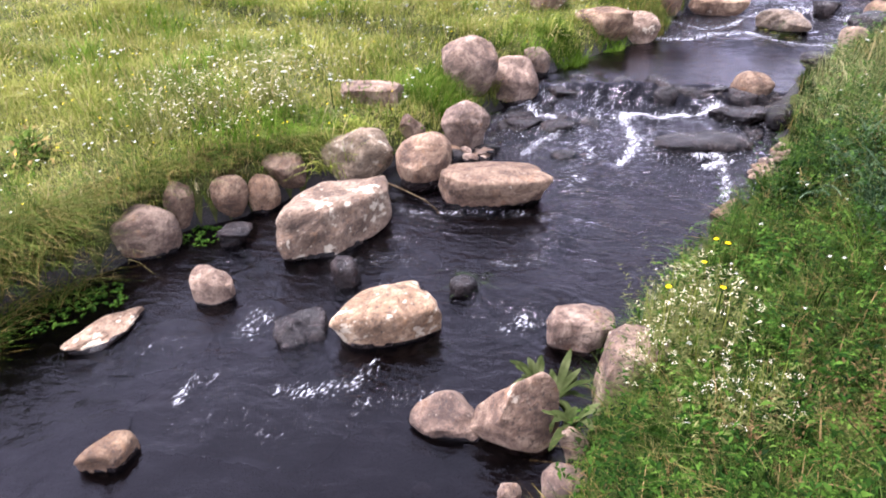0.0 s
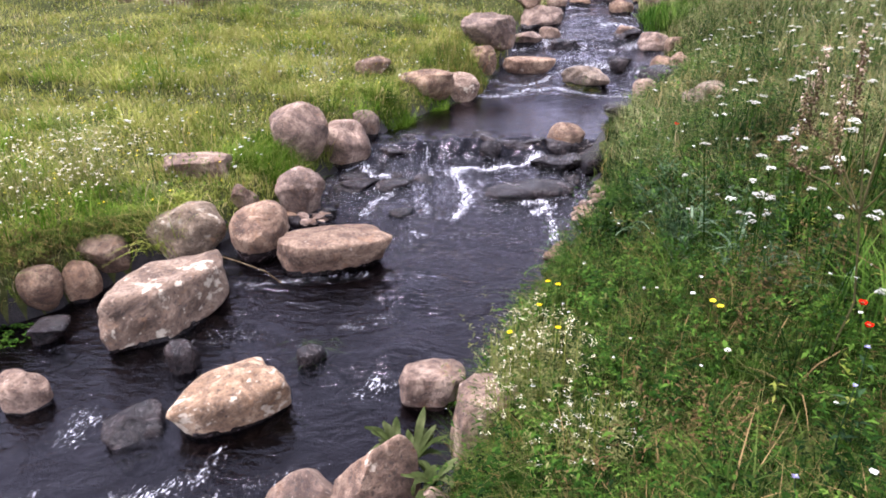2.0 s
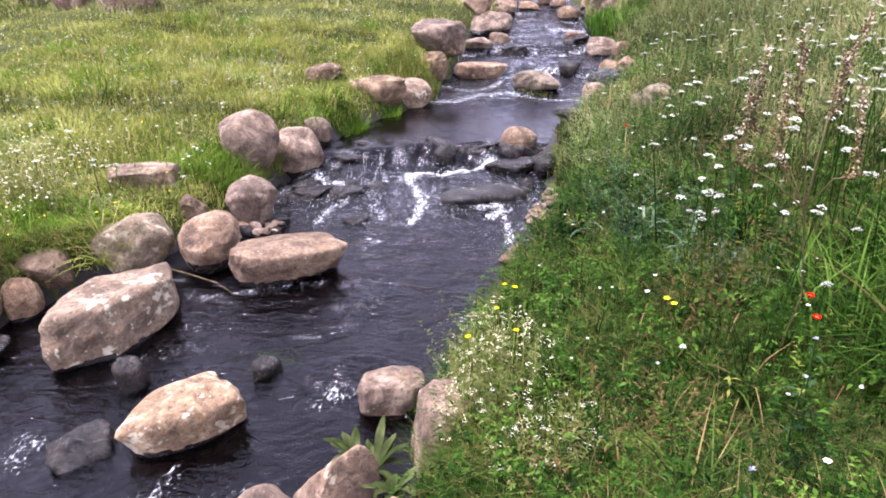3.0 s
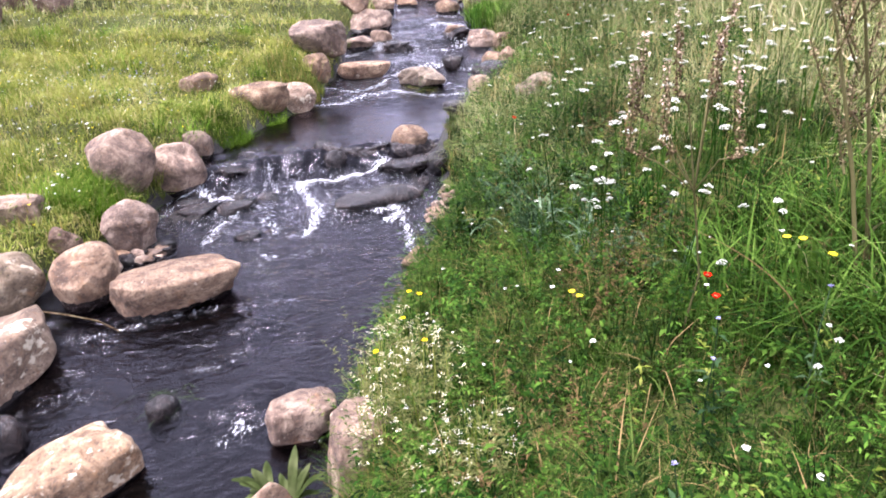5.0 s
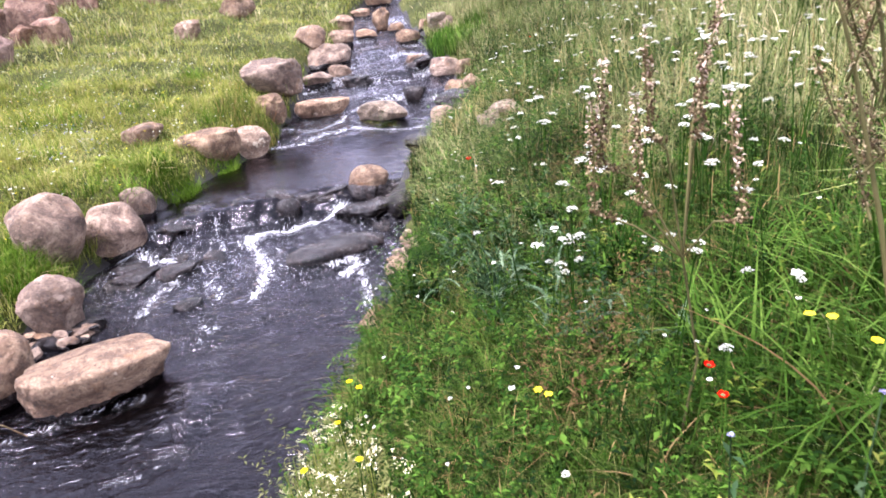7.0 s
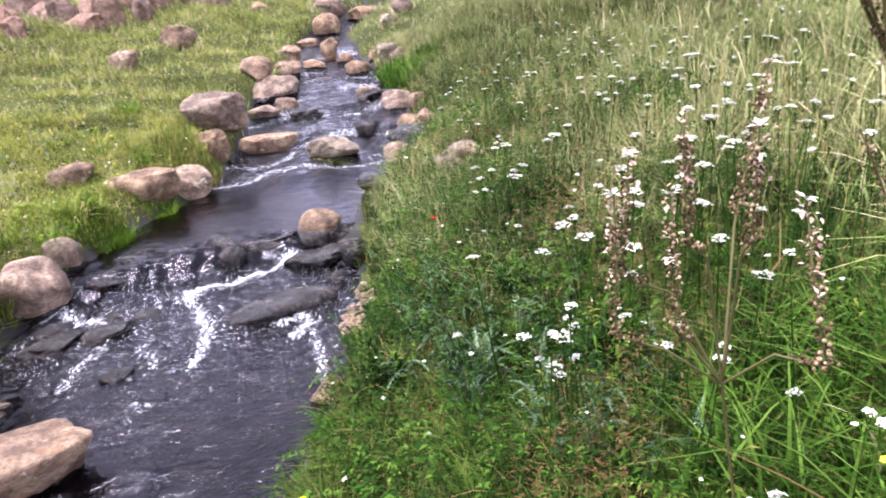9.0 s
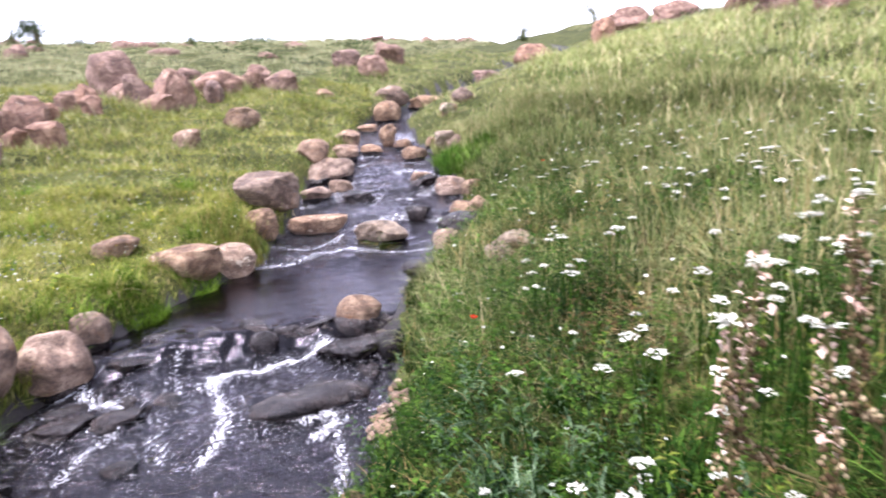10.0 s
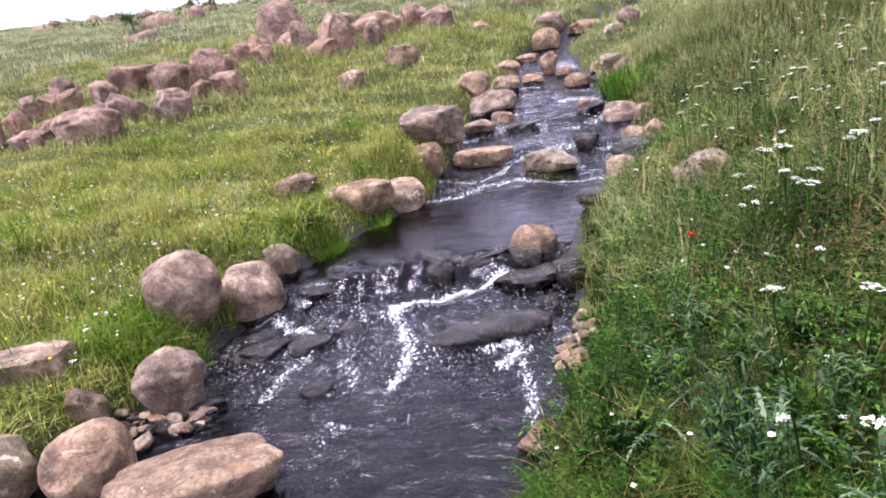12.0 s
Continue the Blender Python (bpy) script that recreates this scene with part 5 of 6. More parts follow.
def poppy(x, y, height):
    root = stemmed("poppy", "red poppy in bloom on a thin hairy stem", "flower", "poppies of the bank", x, y, height)
    rng = np.random.default_rng(int(x * 100))
    petals(rng, 5, 0.012, 0.015, 0.8, "petal", RED, root, height)
    v, f = discs(np.array([(0, 0, height + 0.006)]), np.array([(0, 0, 1.0)]), np.array([0.006]), 8, 0.8)
    part("flower_centre", mesh_of("flower_centre", v, f, STALK), root, "dark centre")
    return root


def yellow_flower(x, y, height):
    root = stemmed("yellow_flower", "small yellow flower on a green stem", "flower", "yellow flowers of the bank", x, y, height)
    rng = np.random.default_rng(int(x * 1000))
    petals(rng, 6, 0.011, 0.01, 0.15, "petal", YELLOW, root, height)
    v, f = discs(np.array([(0, 0, height + 0.002)]), np.array([(0, 0, 1.0)]), np.array([0.005]), 8, 0.6)
    part("flower_centre", mesh_of("flower_centre", v, f, YELLOW), root)
    return root


def thistle(x, y, height):
    root = stemmed("thistle", "pale lilac thistle head on a grey-green stem", "flower", "thistles of the bank", x, y, height, SAGE)
    rng = np.random.default_rng(int(x * 1000))
    n = 26
    a = rng.uniform(0, 6.283, n)
    way = np.stack([np.cos(a) * 0.7, np.sin(a) * 0.7, rng.uniform(0.4, 1.2, n)], -1)
    way /= np.linalg.norm(way, axis=1)[:, None]
    v, f = leaves(np.tile((0, 0, height), (n, 1)).astype(float), way, np.full(n, 0.011), np.full(n, 0.0025))
    part("flower_head", mesh_of("flower_head", v, f, BLUE), root, "lilac tuft")
    for i in range(6):
        a = rng.uniform(0, 6.283)
        at = np.array([(0, 0, height * rng.uniform(0.2, 0.9))])
        v, f = leaves(at, np.array([(math.cos(a), math.sin(a), 0.4)]) / 1.08, np.array([0.05]), np.array([0.012]))
        part("leaf", mesh_of("leaf", v, f, SAGE), root)
    return root


def shrub(x, y, height, seed):
    """A dark bush on the skyline: trunk, limbs and a ragged crown of leaves."""
    rng = np.random.default_rng(seed)
    root = new("shrub")
    tagged(root, "dark green bush standing on the far hillside", "shrub", "bushes of the hillside")
    limbs, tips = [tube([(0, 0, -0.1), (0.02, 0, height * 0.3), (0.04, 0.03, height * 0.6)], [height * 0.05, height * 0.04, height * 0.02], 6)], []
    for i in range(9):
        a, z = rng.uniform(0, 6.283), height * rng.uniform(0.15, 0.55)
        reach = height * rng.uniform(0.25, 0.5)
        tip = np.array((reach * math.cos(a), reach * math.sin(a), z + height * rng.uniform(0.1, 0.4)))
        limbs.append(tube([(0.02, 0, z), tip * (0.5, 0.5, 1) - (0, 0, 0.05 * height), tip], [height * 0.025, height * 0.015, height * 0.006], 5))
        tips.append(tip)
    v, f = joined(limbs)
    part("trunk", mesh_of("trunk", v, f, STALK), root)
    tips = np.array(tips)
    n = 1100
    at = tips[rng.integers(0, len(tips), n)] + rng.normal(0, 0.13 * height, (n, 3))
    way = rng.normal(0, 1, (n, 3))
    way /= np.linalg.norm(way, axis=1)[:, None]
    v, f = leaves(at, way, rng.uniform(0.05, 0.1, n) * height, rng.uniform(0.03, 0.05, n) * height)
    part("crown", mesh_of("crown", v, f, BUSH), root)
    root.matrix_world = pose(x, y, float(ground(x, y)), 0, 0, seed * 40)
    return root


# ---- foam ----
FOAM_PATHS, WEED_SPOTS = [], []


def foam_streak(way, number, spread, size):
    """Froth strung along the current: the more of it, the thicker it lies."""
    pts = np.array(way, float)
    long = np.linalg.norm(np.diff(pts, axis=0), axis=1).sum()
    FOAM_PATHS.append((pts, 0.022 + 1.4 * spread, min(0.8, 0.26 + number / long / 500) * (1 if spread < 0.07 else 0.72)))


foam_streak([(-0.65, 5.33), (-0.50, 5.51), (-0.29, 5.59), (-0.11, 5.66), (0.03, 5.81)], 330, 0.05, 0.011)
foam_streak([(-0.62, 5.34), (-0.53, 5.09), (-0.46, 4.84), (-0.47, 4.67), (-0.51, 4.47)], 200, 0.035, 0.01)
foam_streak([(-0.92, 5.75), (-0.90, 5.50), (-0.79, 5.29)], 60, 0.03, 0.008)
foam_streak([(-1.55, 5.45), (-1.44, 5.51), (-1.30, 5.31), (-1.08, 5.19), (-0.97, 5.10)], 190, 0.05, 0.01)
foam_streak([(-1.07, 5.15), (-1.06, 4.87), (-1.14, 4.70), (-1.16, 4.51)], 130, 0.04, 0.009)
foam_streak([(-0.82, 4.83), (-0.71, 4.61), (-0.71, 4.49)], 60, 0.03, 0.009)
foam_streak([(-0.02, 4.79), (0.07, 4.88), (0.13, 4.76), (0.04, 4.60)], 120, 0.035, 0.012)
foam_streak([(0.14, 4.64), (0.16, 4.42), (0.18, 4.24), (0.17, 4.10)], 100, 0.025, 0.01)
foam_streak([(0.30, 4.34), (0.34, 4.17), (0.35, 4.49)], 40, 0.03, 0.012)
foam_streak([(-0.80, 4.37), (-0.74, 4.07), (-0.63, 3.93), (-0.61, 3.75)], 70, 0.1, 0.006)
foam_streak([(-1.27, 4.55), (-1.06, 4.21), (-1.00, 3.91)], 60, 0.12, 0.006)
foam_streak([(-0.35, 8.04), (-0.13, 8.06), (0.04, 8.28), (0.10, 8.43)], 60, 0.05, 0.012)
foam_streak([(-0.30, 7.98), (-0.59, 8.23)], 25, 0.05, 0.012)
foam_streak([(-0.15, 9.66), (0.26, 10.01), (0.54, 10.10)], 110, 0.1, 0.012)
foam_streak([(0.37, 10.92), (0.75, 11.01), (1.20, 10.97)], 140, 0.1, 0.014)
foam_streak([(0.45, 13.02), (0.67, 12.23), (0.48, 11.61)], 130, 0.12, 0.016)
foam_streak([(0.39, 13.85), (0.59, 14.22)], 80, 0.08, 0.016)
foam_streak([(0.42, 10.55), (0.81, 9.99), (1.20, 9.87)], 80, 0.1, 0.012)
foam_streak([(0.04, 8.80), (0.29, 8.95), (0.59, 8.95)], 60, 0.08, 0.011)
foam_streak([(0.90, 11.00), (1.29, 10.58), (1.52, 10.65)], 70, 0.1, 0.013)
foam_streak([(-0.07, 7.66), (0.19, 7.67), (0.38, 7.47)], 30, 0.12, 0.008)
foam_streak([(-1.63, 3.38), (-1.48, 3.36), (-1.33, 3.43), (-1.05, 3.54), (-0.92, 3.58)], 110, 0.03, 0.008)
foam_streak([(-1.56, 2.81), (-1.41, 2.86), (-1.26, 2.88)], 25, 0.05, 0.008)
foam_streak([(-0.88, 3.04), (-0.65, 3.11)], 25, 0.03, 0.007)
foam_streak([(-1.75, 1.62), (-1.76, 1.69), (-1.76, 1.74)], 40, 0.015, 0.009)
foam_streak([(-1.70, 1.75), (-1.68, 1.82)], 14, 0.008, 0.007)
foam_streak([(-1.38, 1.81), (-1.25, 1.86), (-1.14, 1.95), (-1.10, 2.07)], 90, 0.03, 0.007)
foam_streak([(-1.75, 2.09), (-1.79, 2.22), (-1.70, 2.20)], 50, 0.04, 0.007)
foam_streak([(-1.05, 1.87), (-0.88, 1.94), (-0.75, 2.04)], 35, 0.04, 0.006)
foam_streak([(-0.78, 4.09), (-0.57, 4.13), (-0.41, 4.20)], 30, 0.04, 0.008)
foam_streak([(-0.64, 2.49), (-0.54, 2.60)], 30, 0.03, 0.007)
foam_streak([(-1.65, 1.59), (-1.43, 1.65), (-1.22, 1.66)], 30, 0.12, 0.005)
foam_streak([(-2.21, 1.73), (-2.04, 1.90)], 16, 0.1, 0.005)
foam_streak([(-0.78, 3.01), (-0.88, 3.01)], 20, 0.02, 0.008)
foam_streak([(-0.61, 2.58), (-0.57, 2.60)], 16, 0.02, 0.008)
foam_streak([(-1.63, 3.35), (-1.47, 3.36), (-1.33, 3.28)], 30, 0.03, 0.008)
foam_streak([(-0.74, 4.18), (-0.67, 4.15)], 14, 0.02, 0.008)
stone("wet", -1.82, 4.36, 0.09, 0.15, 0.10, 0.06, 0, 300, "small flat stone in a heap at the waterside")
stone("pebble", -1.83, 4.30, 0.08, 0.14, 0.09, 0.06, 37, 301, "small flat stone in a heap at the waterside")
stone("pebble", -1.73, 4.37, 0.08, 0.11, 0.07, 0.04, 74, 302, "small flat stone in a heap at the waterside")
stone("wet", -1.54, 4.27, 0.09, 0.16, 0.10, 0.06, 21, 303, "small flat stone in a heap at the waterside")
stone("pebble", -1.42, 4.33, 0.08, 0.15, 0.10, 0.06, 58, 304, "small flat stone in a heap at the waterside")
stone("pebble", -1.47, 4.22, 0.09, 0.12, 0.08, 0.05, 5, 305, "small flat stone in a heap at the waterside")
stone("wet", -1.75, 4.21, 0.09, 0.11, 0.07, 0.04, 42, 306, "small flat stone in a heap at the waterside")
stone("pebble", -1.63, 4.14, 0.08, 0.14, 0.09, 0.06, 79, 307, "small flat stone in a heap at the waterside")
stone("pebble", -1.83, 4.33, 0.14, 0.09, 0.06, 0.04, 26, 308, "small flat stone in a heap at the waterside")
stone("wet", -1.65, 4.28, 0.08, 0.09, 0.06, 0.04, 63, 309, "small flat stone in a heap at the waterside")
stone("pebble", -1.40, 4.26, 0.09, 0.07, 0.05, 0.03, 10, 310, "small flat stone in a heap at the waterside")
HEAPED = np.random.default_rng(77)
for k in range(18):
    x, y, size = -1.86 + 0.5 * HEAPED.uniform(), 4.2 + 0.2 * HEAPED.uniform(), HEAPED.uniform(0.05, 0.12)
    stone("pebble" if k % 3 else "wet", x, y, 0.08 + 0.035 * HEAPED.uniform(), size, size * 0.65, size * 0.4, HEAPED.uniform(0, 180), 340 + k, "small flat stone in a heap at the waterside")
for k in range(14):
    y, size = 4.42 + 0.6 * HEAPED.uniform(), HEAPED.uniform(0.06, 0.13)
    x = float(edge_right(y)) - 0.08 + 0.16 * HEAPED.uniform()
    stone("pebble", x, y, 0.08 + 0.06 * HEAPED.uniform(), size, size * 0.7, size * 0.45, HEAPED.uniform(0, 180), 370 + k, "flat orange-brown stone packed under the bank")
stone("dry", 1.08, 7.08, 0.27, 0.3, 0.22, 0.16, 20, 390, "brown stone half under the bank grass")
stone("dry", 1.4, 8.45, 0.4, 0.34, 0.26, 0.2, -15, 391, "brown boulder at the upper stream's edge")
stone("dry", 1.62, 9.2, 0.55, 0.3, 0.24, 0.18, 30, 392, "mossy brown boulder at the upper stream's edge")
stone("pebble", 0.34, 4.62, 0.07, 0.11, 0.07, 0.05, 0, 330, "flat orange-brown stone packed under the bank")
stone("pebble", 0.37, 4.70, 0.08, 0.12, 0.08, 0.05, 37, 331, "flat orange-brown stone packed under the bank")
stone("pebble", 0.43, 4.81, 0.07, 0.13, 0.09, 0.06, 74, 332, "flat orange-brown stone packed under the bank")
stone("pebble", 0.48, 4.84, 0.13, 0.12, 0.08, 0.05, 21, 333, "flat orange-brown stone packed under the bank")
stone("pebble", 0.33, 4.55, 0.07, 0.10, 0.06, 0.04, 58, 334, "flat orange-brown stone packed under the bank")
stone("pebble", 0.39, 4.43, 0.13, 0.08, 0.05, 0.04, 5, 335, "flat orange-brown stone packed under the bank")
stone("pebble", 0.45, 4.45, 0.18, 0.08, 0.05, 0.03, 42, 336, "flat orange-brown stone packed under the bank")
stone("pebble", 0.47, 4.99, 0.13, 0.11, 0.07, 0.05, 79, 337, "flat orange-brown stone packed under the bank")
stone("pebble", 0.31, 4.74, 0.07, 0.07, 0.04, 0.03, 26, 338, "flat orange-brown stone packed under the bank")
umbel(1.10, 2.56, 0.39)
umbel(1.30, 2.22, 0.50)
umbel(0.85, 2.48, 0.38)
umbel(0.77, 2.42, 0.32)
umbel(0.84, 2.40, 0.29)
umbel(0.99, 2.34, 0.38)
umbel(1.02, 2.22, 0.36)
umbel(1.18, 1.94, 0.42)
umbel(1.11, 1.97, 0.37)
umbel(0.98, 1.85, 0.28)
umbel(1.01, 1.88, 0.29)
umbel(1.02, 1.51, 0.25)
umbel(0.97, 1.38, 0.25)
umbel(1.33, 2.60, 0.45)
umbel(1.44, 3.07, 0.45)
umbel(1.74, 3.27, 0.44)
umbel(1.86, 3.59, 0.45)
umbel(1.54, 3.09, 0.45)
umbel(2.15, 3.85, 0.45)
umbel(2.36, 4.07, 0.45)
umbel(2.53, 5.20, 0.45)
umbel(1.78, 3.17, 0.42)
umbel(2.44, 4.12, 0.45)
umbel(1.43, 3.00, 0.41)
umbel(2.01, 3.23, 0.44)
umbel(0.91, 2.58, 0.35)
umbel(0.81, 2.50, 0.34)
umbel(1.01, 2.16, 0.45)
umbel(1.07, 1.83, 0.50)
umbel(1.42, 2.66, 0.45)
umbel(2.55, 3.87, 0.50)
umbel(1.08, 2.45, 0.34)
umbel(0.90, 2.47, 0.32)
umbel(2.03, 3.45, 0.50)
umbel(1.97, 3.52, 0.50)
umbel(1.97, 3.14, 0.49)
umbel(1.65, 3.16, 0.45)
umbel(1.57, 3.14, 0.44)
umbel(1.81, 2.68, 0.50)
umbel(1.88, 3.03, 0.48)
umbel(2.05, 4.39, 0.40)
umbel(2.30, 5.41, 0.39)
umbel(1.95, 4.96, 0.40)
umbel(2.26, 6.98, 0.34)
umbel(2.66, 5.29, 0.45)
umbel(2.73, 5.20, 0.45)
umbel(2.37, 8.02, 0.34)
umbel(1.96, 7.97, 0.34)
umbel(1.11, 4.19, 0.27)
umbel(1.38, 4.89, 0.28)
umbel(1.20, 3.23, 0.30)
umbel(1.48, 2.57, 0.45)
umbel(1.21, 4.10, 0.27)
umbel(1.70, 7.65, 0.28)
umbel(2.91, 4.28, 0.50)
umbel(3.56, 5.39, 0.50)
umbel(2.33, 3.48, 0.48)
umbel(1.02, 4.00, 0.34)
umbel(1.14, 3.82, 0.35)
umbel(1.22, 4.25, 0.35)
umbel(1.15, 3.12, 0.39)
umbel(1.32, 3.14, 0.44)
umbel(1.38, 3.29, 0.42)
umbel(1.17, 3.03, 0.37)
umbel(0.98, 3.39, 0.29)
umbel(0.81, 2.37, 0.50)
umbel(0.74, 2.36, 0.49)
umbel(2.24, 5.21, 0.45)
umbel(3.15, 8.06, 0.42)
umbel(1.93, 4.88, 0.42)
umbel(2.03, 6.15, 0.40)
umbel(1.76, 8.10, 0.31)
umbel(1.69, 7.58, 0.30)
umbel(2.02, 8.63, 0.34)
umbel(1.20, 2.89, 0.40)
umbel(1.28, 3.05, 0.44)
umbel(1.22, 3.23, 0.37)
umbel(2.51, 5.00, 0.50)
umbel(2.61, 5.00, 0.49)
umbel(1.96, 4.26, 0.44)
umbel(1.68, 3.28, 0.50)
umbel(1.55, 3.02, 0.49)
umbel(1.93, 3.47, 0.52)
umbel(1.75, 3.17, 0.50)
umbel(1.96, 3.38, 0.52)
umbel(1.64, 2.96, 0.50)
umbel(1.51, 2.81, 0.48)
umbel(2.45, 3.77, 0.55)
umbel(1.90, 3.03, 0.52)
umbel(1.82, 2.97, 0.50)
umbel(2.15, 3.27, 0.52)
umbel(1.67, 2.55, 0.54)
umbel(1.38, 2.88, 0.41)
umbel(1.33, 2.97, 0.39)
umbel(1.22, 2.71, 0.35)
umbel(0.96, 2.72, 0.30)
umbel(0.83, 2.59, 0.30)
umbel(1.11, 2.32, 0.32)
umbel(1.16, 3.14, 0.36)
umbel(1.27, 2.39, 0.37)
umbel(1.53, 3.10, 0.46)
umbel(3.61, 5.44, 0.50)
umbel(1.79, 7.66, 0.36)
umbel(1.66, 7.36, 0.37)
umbel(3.01, 7.75, 0.45)
umbel(2.87, 7.23, 0.43)
umbel(2.00, 6.05, 0.42)
umbel(1.20, 4.12, 0.38)
umbel(1.07, 3.98, 0.35)
umbel(1.00, 4.04, 0.33)
umbel(1.09, 3.69, 0.38)
umbel(0.66, 2.35, 0.50)
umbel(0.93, 6.10, 0.23)
umbel(3.32, 8.07, 0.44)
umbel(3.35, 8.79, 0.42)
umbel(-2.46, 4.11, 0.21)
umbel(-2.93, 4.70, 0.18)
umbel(-3.02, 4.17, 0.20)
umbel(-2.65, 4.23, 0.21)
umbel(-4.03, 3.78, 0.18)
umbel(-4.43, 4.04, 0.20)
umbel(-2.35, 4.10, 0.17)
umbel(-2.96, 3.89, 0.19)
umbel(-2.49, 4.15, 0.19)
umbel(-2.95, 4.70, 0.18)
umbel(-2.05, 4.34, 0.13)
umbel(-2.81, 4.06, 0.19)
poppy(0.68, 3.56, 0.40)
poppy(0.94, 1.83, 0.27)
poppy(0.93, 1.92, 0.29)
poppy(2.07, 7.59, 0.40)
yellow_flower(0.12, 2.37, 0.29)
yellow_flower(0.17, 2.13, 0.29)
yellow_flower(0.02, 2.31, 0.30)
yellow_flower(0.15, 2.52, 0.29)
yellow_flower(0.64, 2.08, 0.24)
yellow_flower(0.67, 2.06, 0.22)
yellow_flower(0.15, 2.65, 0.24)
yellow_flower(1.15, 1.80, 0.35)
yellow_flower(1.17, 1.72, 0.35)
yellow_flower(1.19, 1.80, 0.35)
thistle(0.92, 1.69, 0.30)
thistle(0.64, 1.26, 0.24)
thistle(0.82, 1.55, 0.29)
thistle(1.09, 1.58, 0.34)
shrub(-13.1, 33.7, 1.3, 202)
shrub(-16.7, 39.2, 0.8, 203)
shrub(12.4, 51.9, 1.7, 204)
shrub(17.4, 50.4, 1.5, 205)
shrub(-10.8, 21.8, 0.7, 206)
shrub(-19.8, 49.2, 1.4, 207)
shrub(-21.3, 48.6, 0.7, 208)
shrub(-12.6, 36.6, 0.4, 209)
shrub(-7.1, 35.0, 0.4, 210)
WEED_SPOTS.append((-1.92, 2.71))
WEED_SPOTS.append((-1.48, 2.08))
WEED_SPOTS.append((-0.93, 2.35))
WEED_SPOTS.append((-0.94, 2.77))
WEED_SPOTS.append((-1.89, 3.10))


def foam_cover(x, y):
    """How thick the froth lies at each place, 0 to 1."""
    got = 0.36 * np.interp(y, [3.9, 4.7, 5.7, 5.9, 7.4, 8, 14], [0.1, 1, 1, 0.3, 0.2, 1, 1]) * np.ones_like(x)
    for step in (7.83, 8.78, 9.68, 10.5, 11.4, 12.5):
        got = np.maximum(got, 0.62 * np.exp(-(((y - step + 0.06 + 0.1 * np.sin(5 * x + 3 * step)) / 0.12) ** 2)))
    for pts, wide, much in FOAM_PATHS:
        near = np.full(x.shape, 9.0)
        for p, q in zip(pts[:-1], pts[1:]):
            d = q - p
            u = np.clip(((x - p[0]) * d[0] + (y - p[1]) * d[1]) / (d @ d), 0, 1)
            near = np.minimum(near, np.hypot(x - p[0] - u * d[0], y - p[1] - u * d[1]))
        got = np.maximum(got, much * np.exp(-((near / wide) ** 2)) * np.interp(y, [2.6, 4.2, 7.3, 8], [0.72, 1, 1, 1.45]))
    return got


def build_foam():
    sheets, covers = [], []
    for y0, y1, step, count in ((1.3, 6.6, 0.016, 190), (6.6, 15, 0.04, 90)):
        ys, u = np.arange(y0, y1, step), np.linspace(0.0, 1, count)
        lo, hi = edge_left(ys), edge_right(ys)
        gx, gy = lo[:, None] + (hi - lo)[:, None] * u, np.repeat(ys[:, None], count, 1)
        cover = foam_cover(gx, gy).ravel()
        v = np.stack([gx, gy, surface(gx, gy) + ripple(gx, gy) + 0.004], -1).reshape(-1, 3)
        i = np.arange(len(ys) - 1)[:, None] * count + np.arange(count - 1)[None]
        f = np.stack([i, i + 1, i + 1 + count, i + count], -1).reshape(-1, 4)
        f = f[cover[f].max(1) > 0.06]
        used, back = np.unique(f, return_inverse=True)
        sheets.append((v[used], back.reshape(-1, 4)))
        covers.append(cover[used])
    v, f = joined(sheets)
    me = mesh_of("foam", v, f, FOAM, True)
    me.attributes.new("cover", "FLOAT", "POINT").data.foreach_set("value", np.concatenate(covers).astype(np.float32))
    tagged(new("foam", me), "white froth drifting on the stream", "foam", kind="stuff")


build_foam()


def build_bed_stones():
    """Pebbles and cobbles lying on the bed, under the water."""
    v0, f0 = ball(2)
    pieces = []
    for i in range(220):
        y = RNG.uniform(0.9, 9)
        x = edge_left(y) + (edge_right(y) - edge_left(y)) * RNG.uniform(0.02, 0.98)
        r = RNG.uniform(0.02, 0.09)
        v = v0 * (1 + 0.25 * np.sin(v0 @ RNG.normal(0, 2, 3) + 1))[:, None] * r * (1.2, 0.9, 0.55)
        pieces.append((v + (x, y, float(ground(x, y)) - 0.01), f0))
    v, f = joined(pieces)
    tagged(new("bed_stones", mesh_of("bed_stones", v, f, WET_BED, True)), "brown cobbles lying on the stream bed", "stones", kind="stuff")


WET_BED = soil_material("bed_cobbles", (0.02, 0.015, 0.013), (0.045, 0.034, 0.03), (0.09, 0.07, 0.06), 9.0, 0.5)
build_bed_stones()


# more of the white flower heads, loosely strewn over the bank
for k in range(80):
    y = RNG.uniform(2.8, 7.5)
    x = float(edge_right(y)) + RNG.uniform(0.8, 3.0)
    umbel(x, y, RNG.uniform(0.34, 0.5))


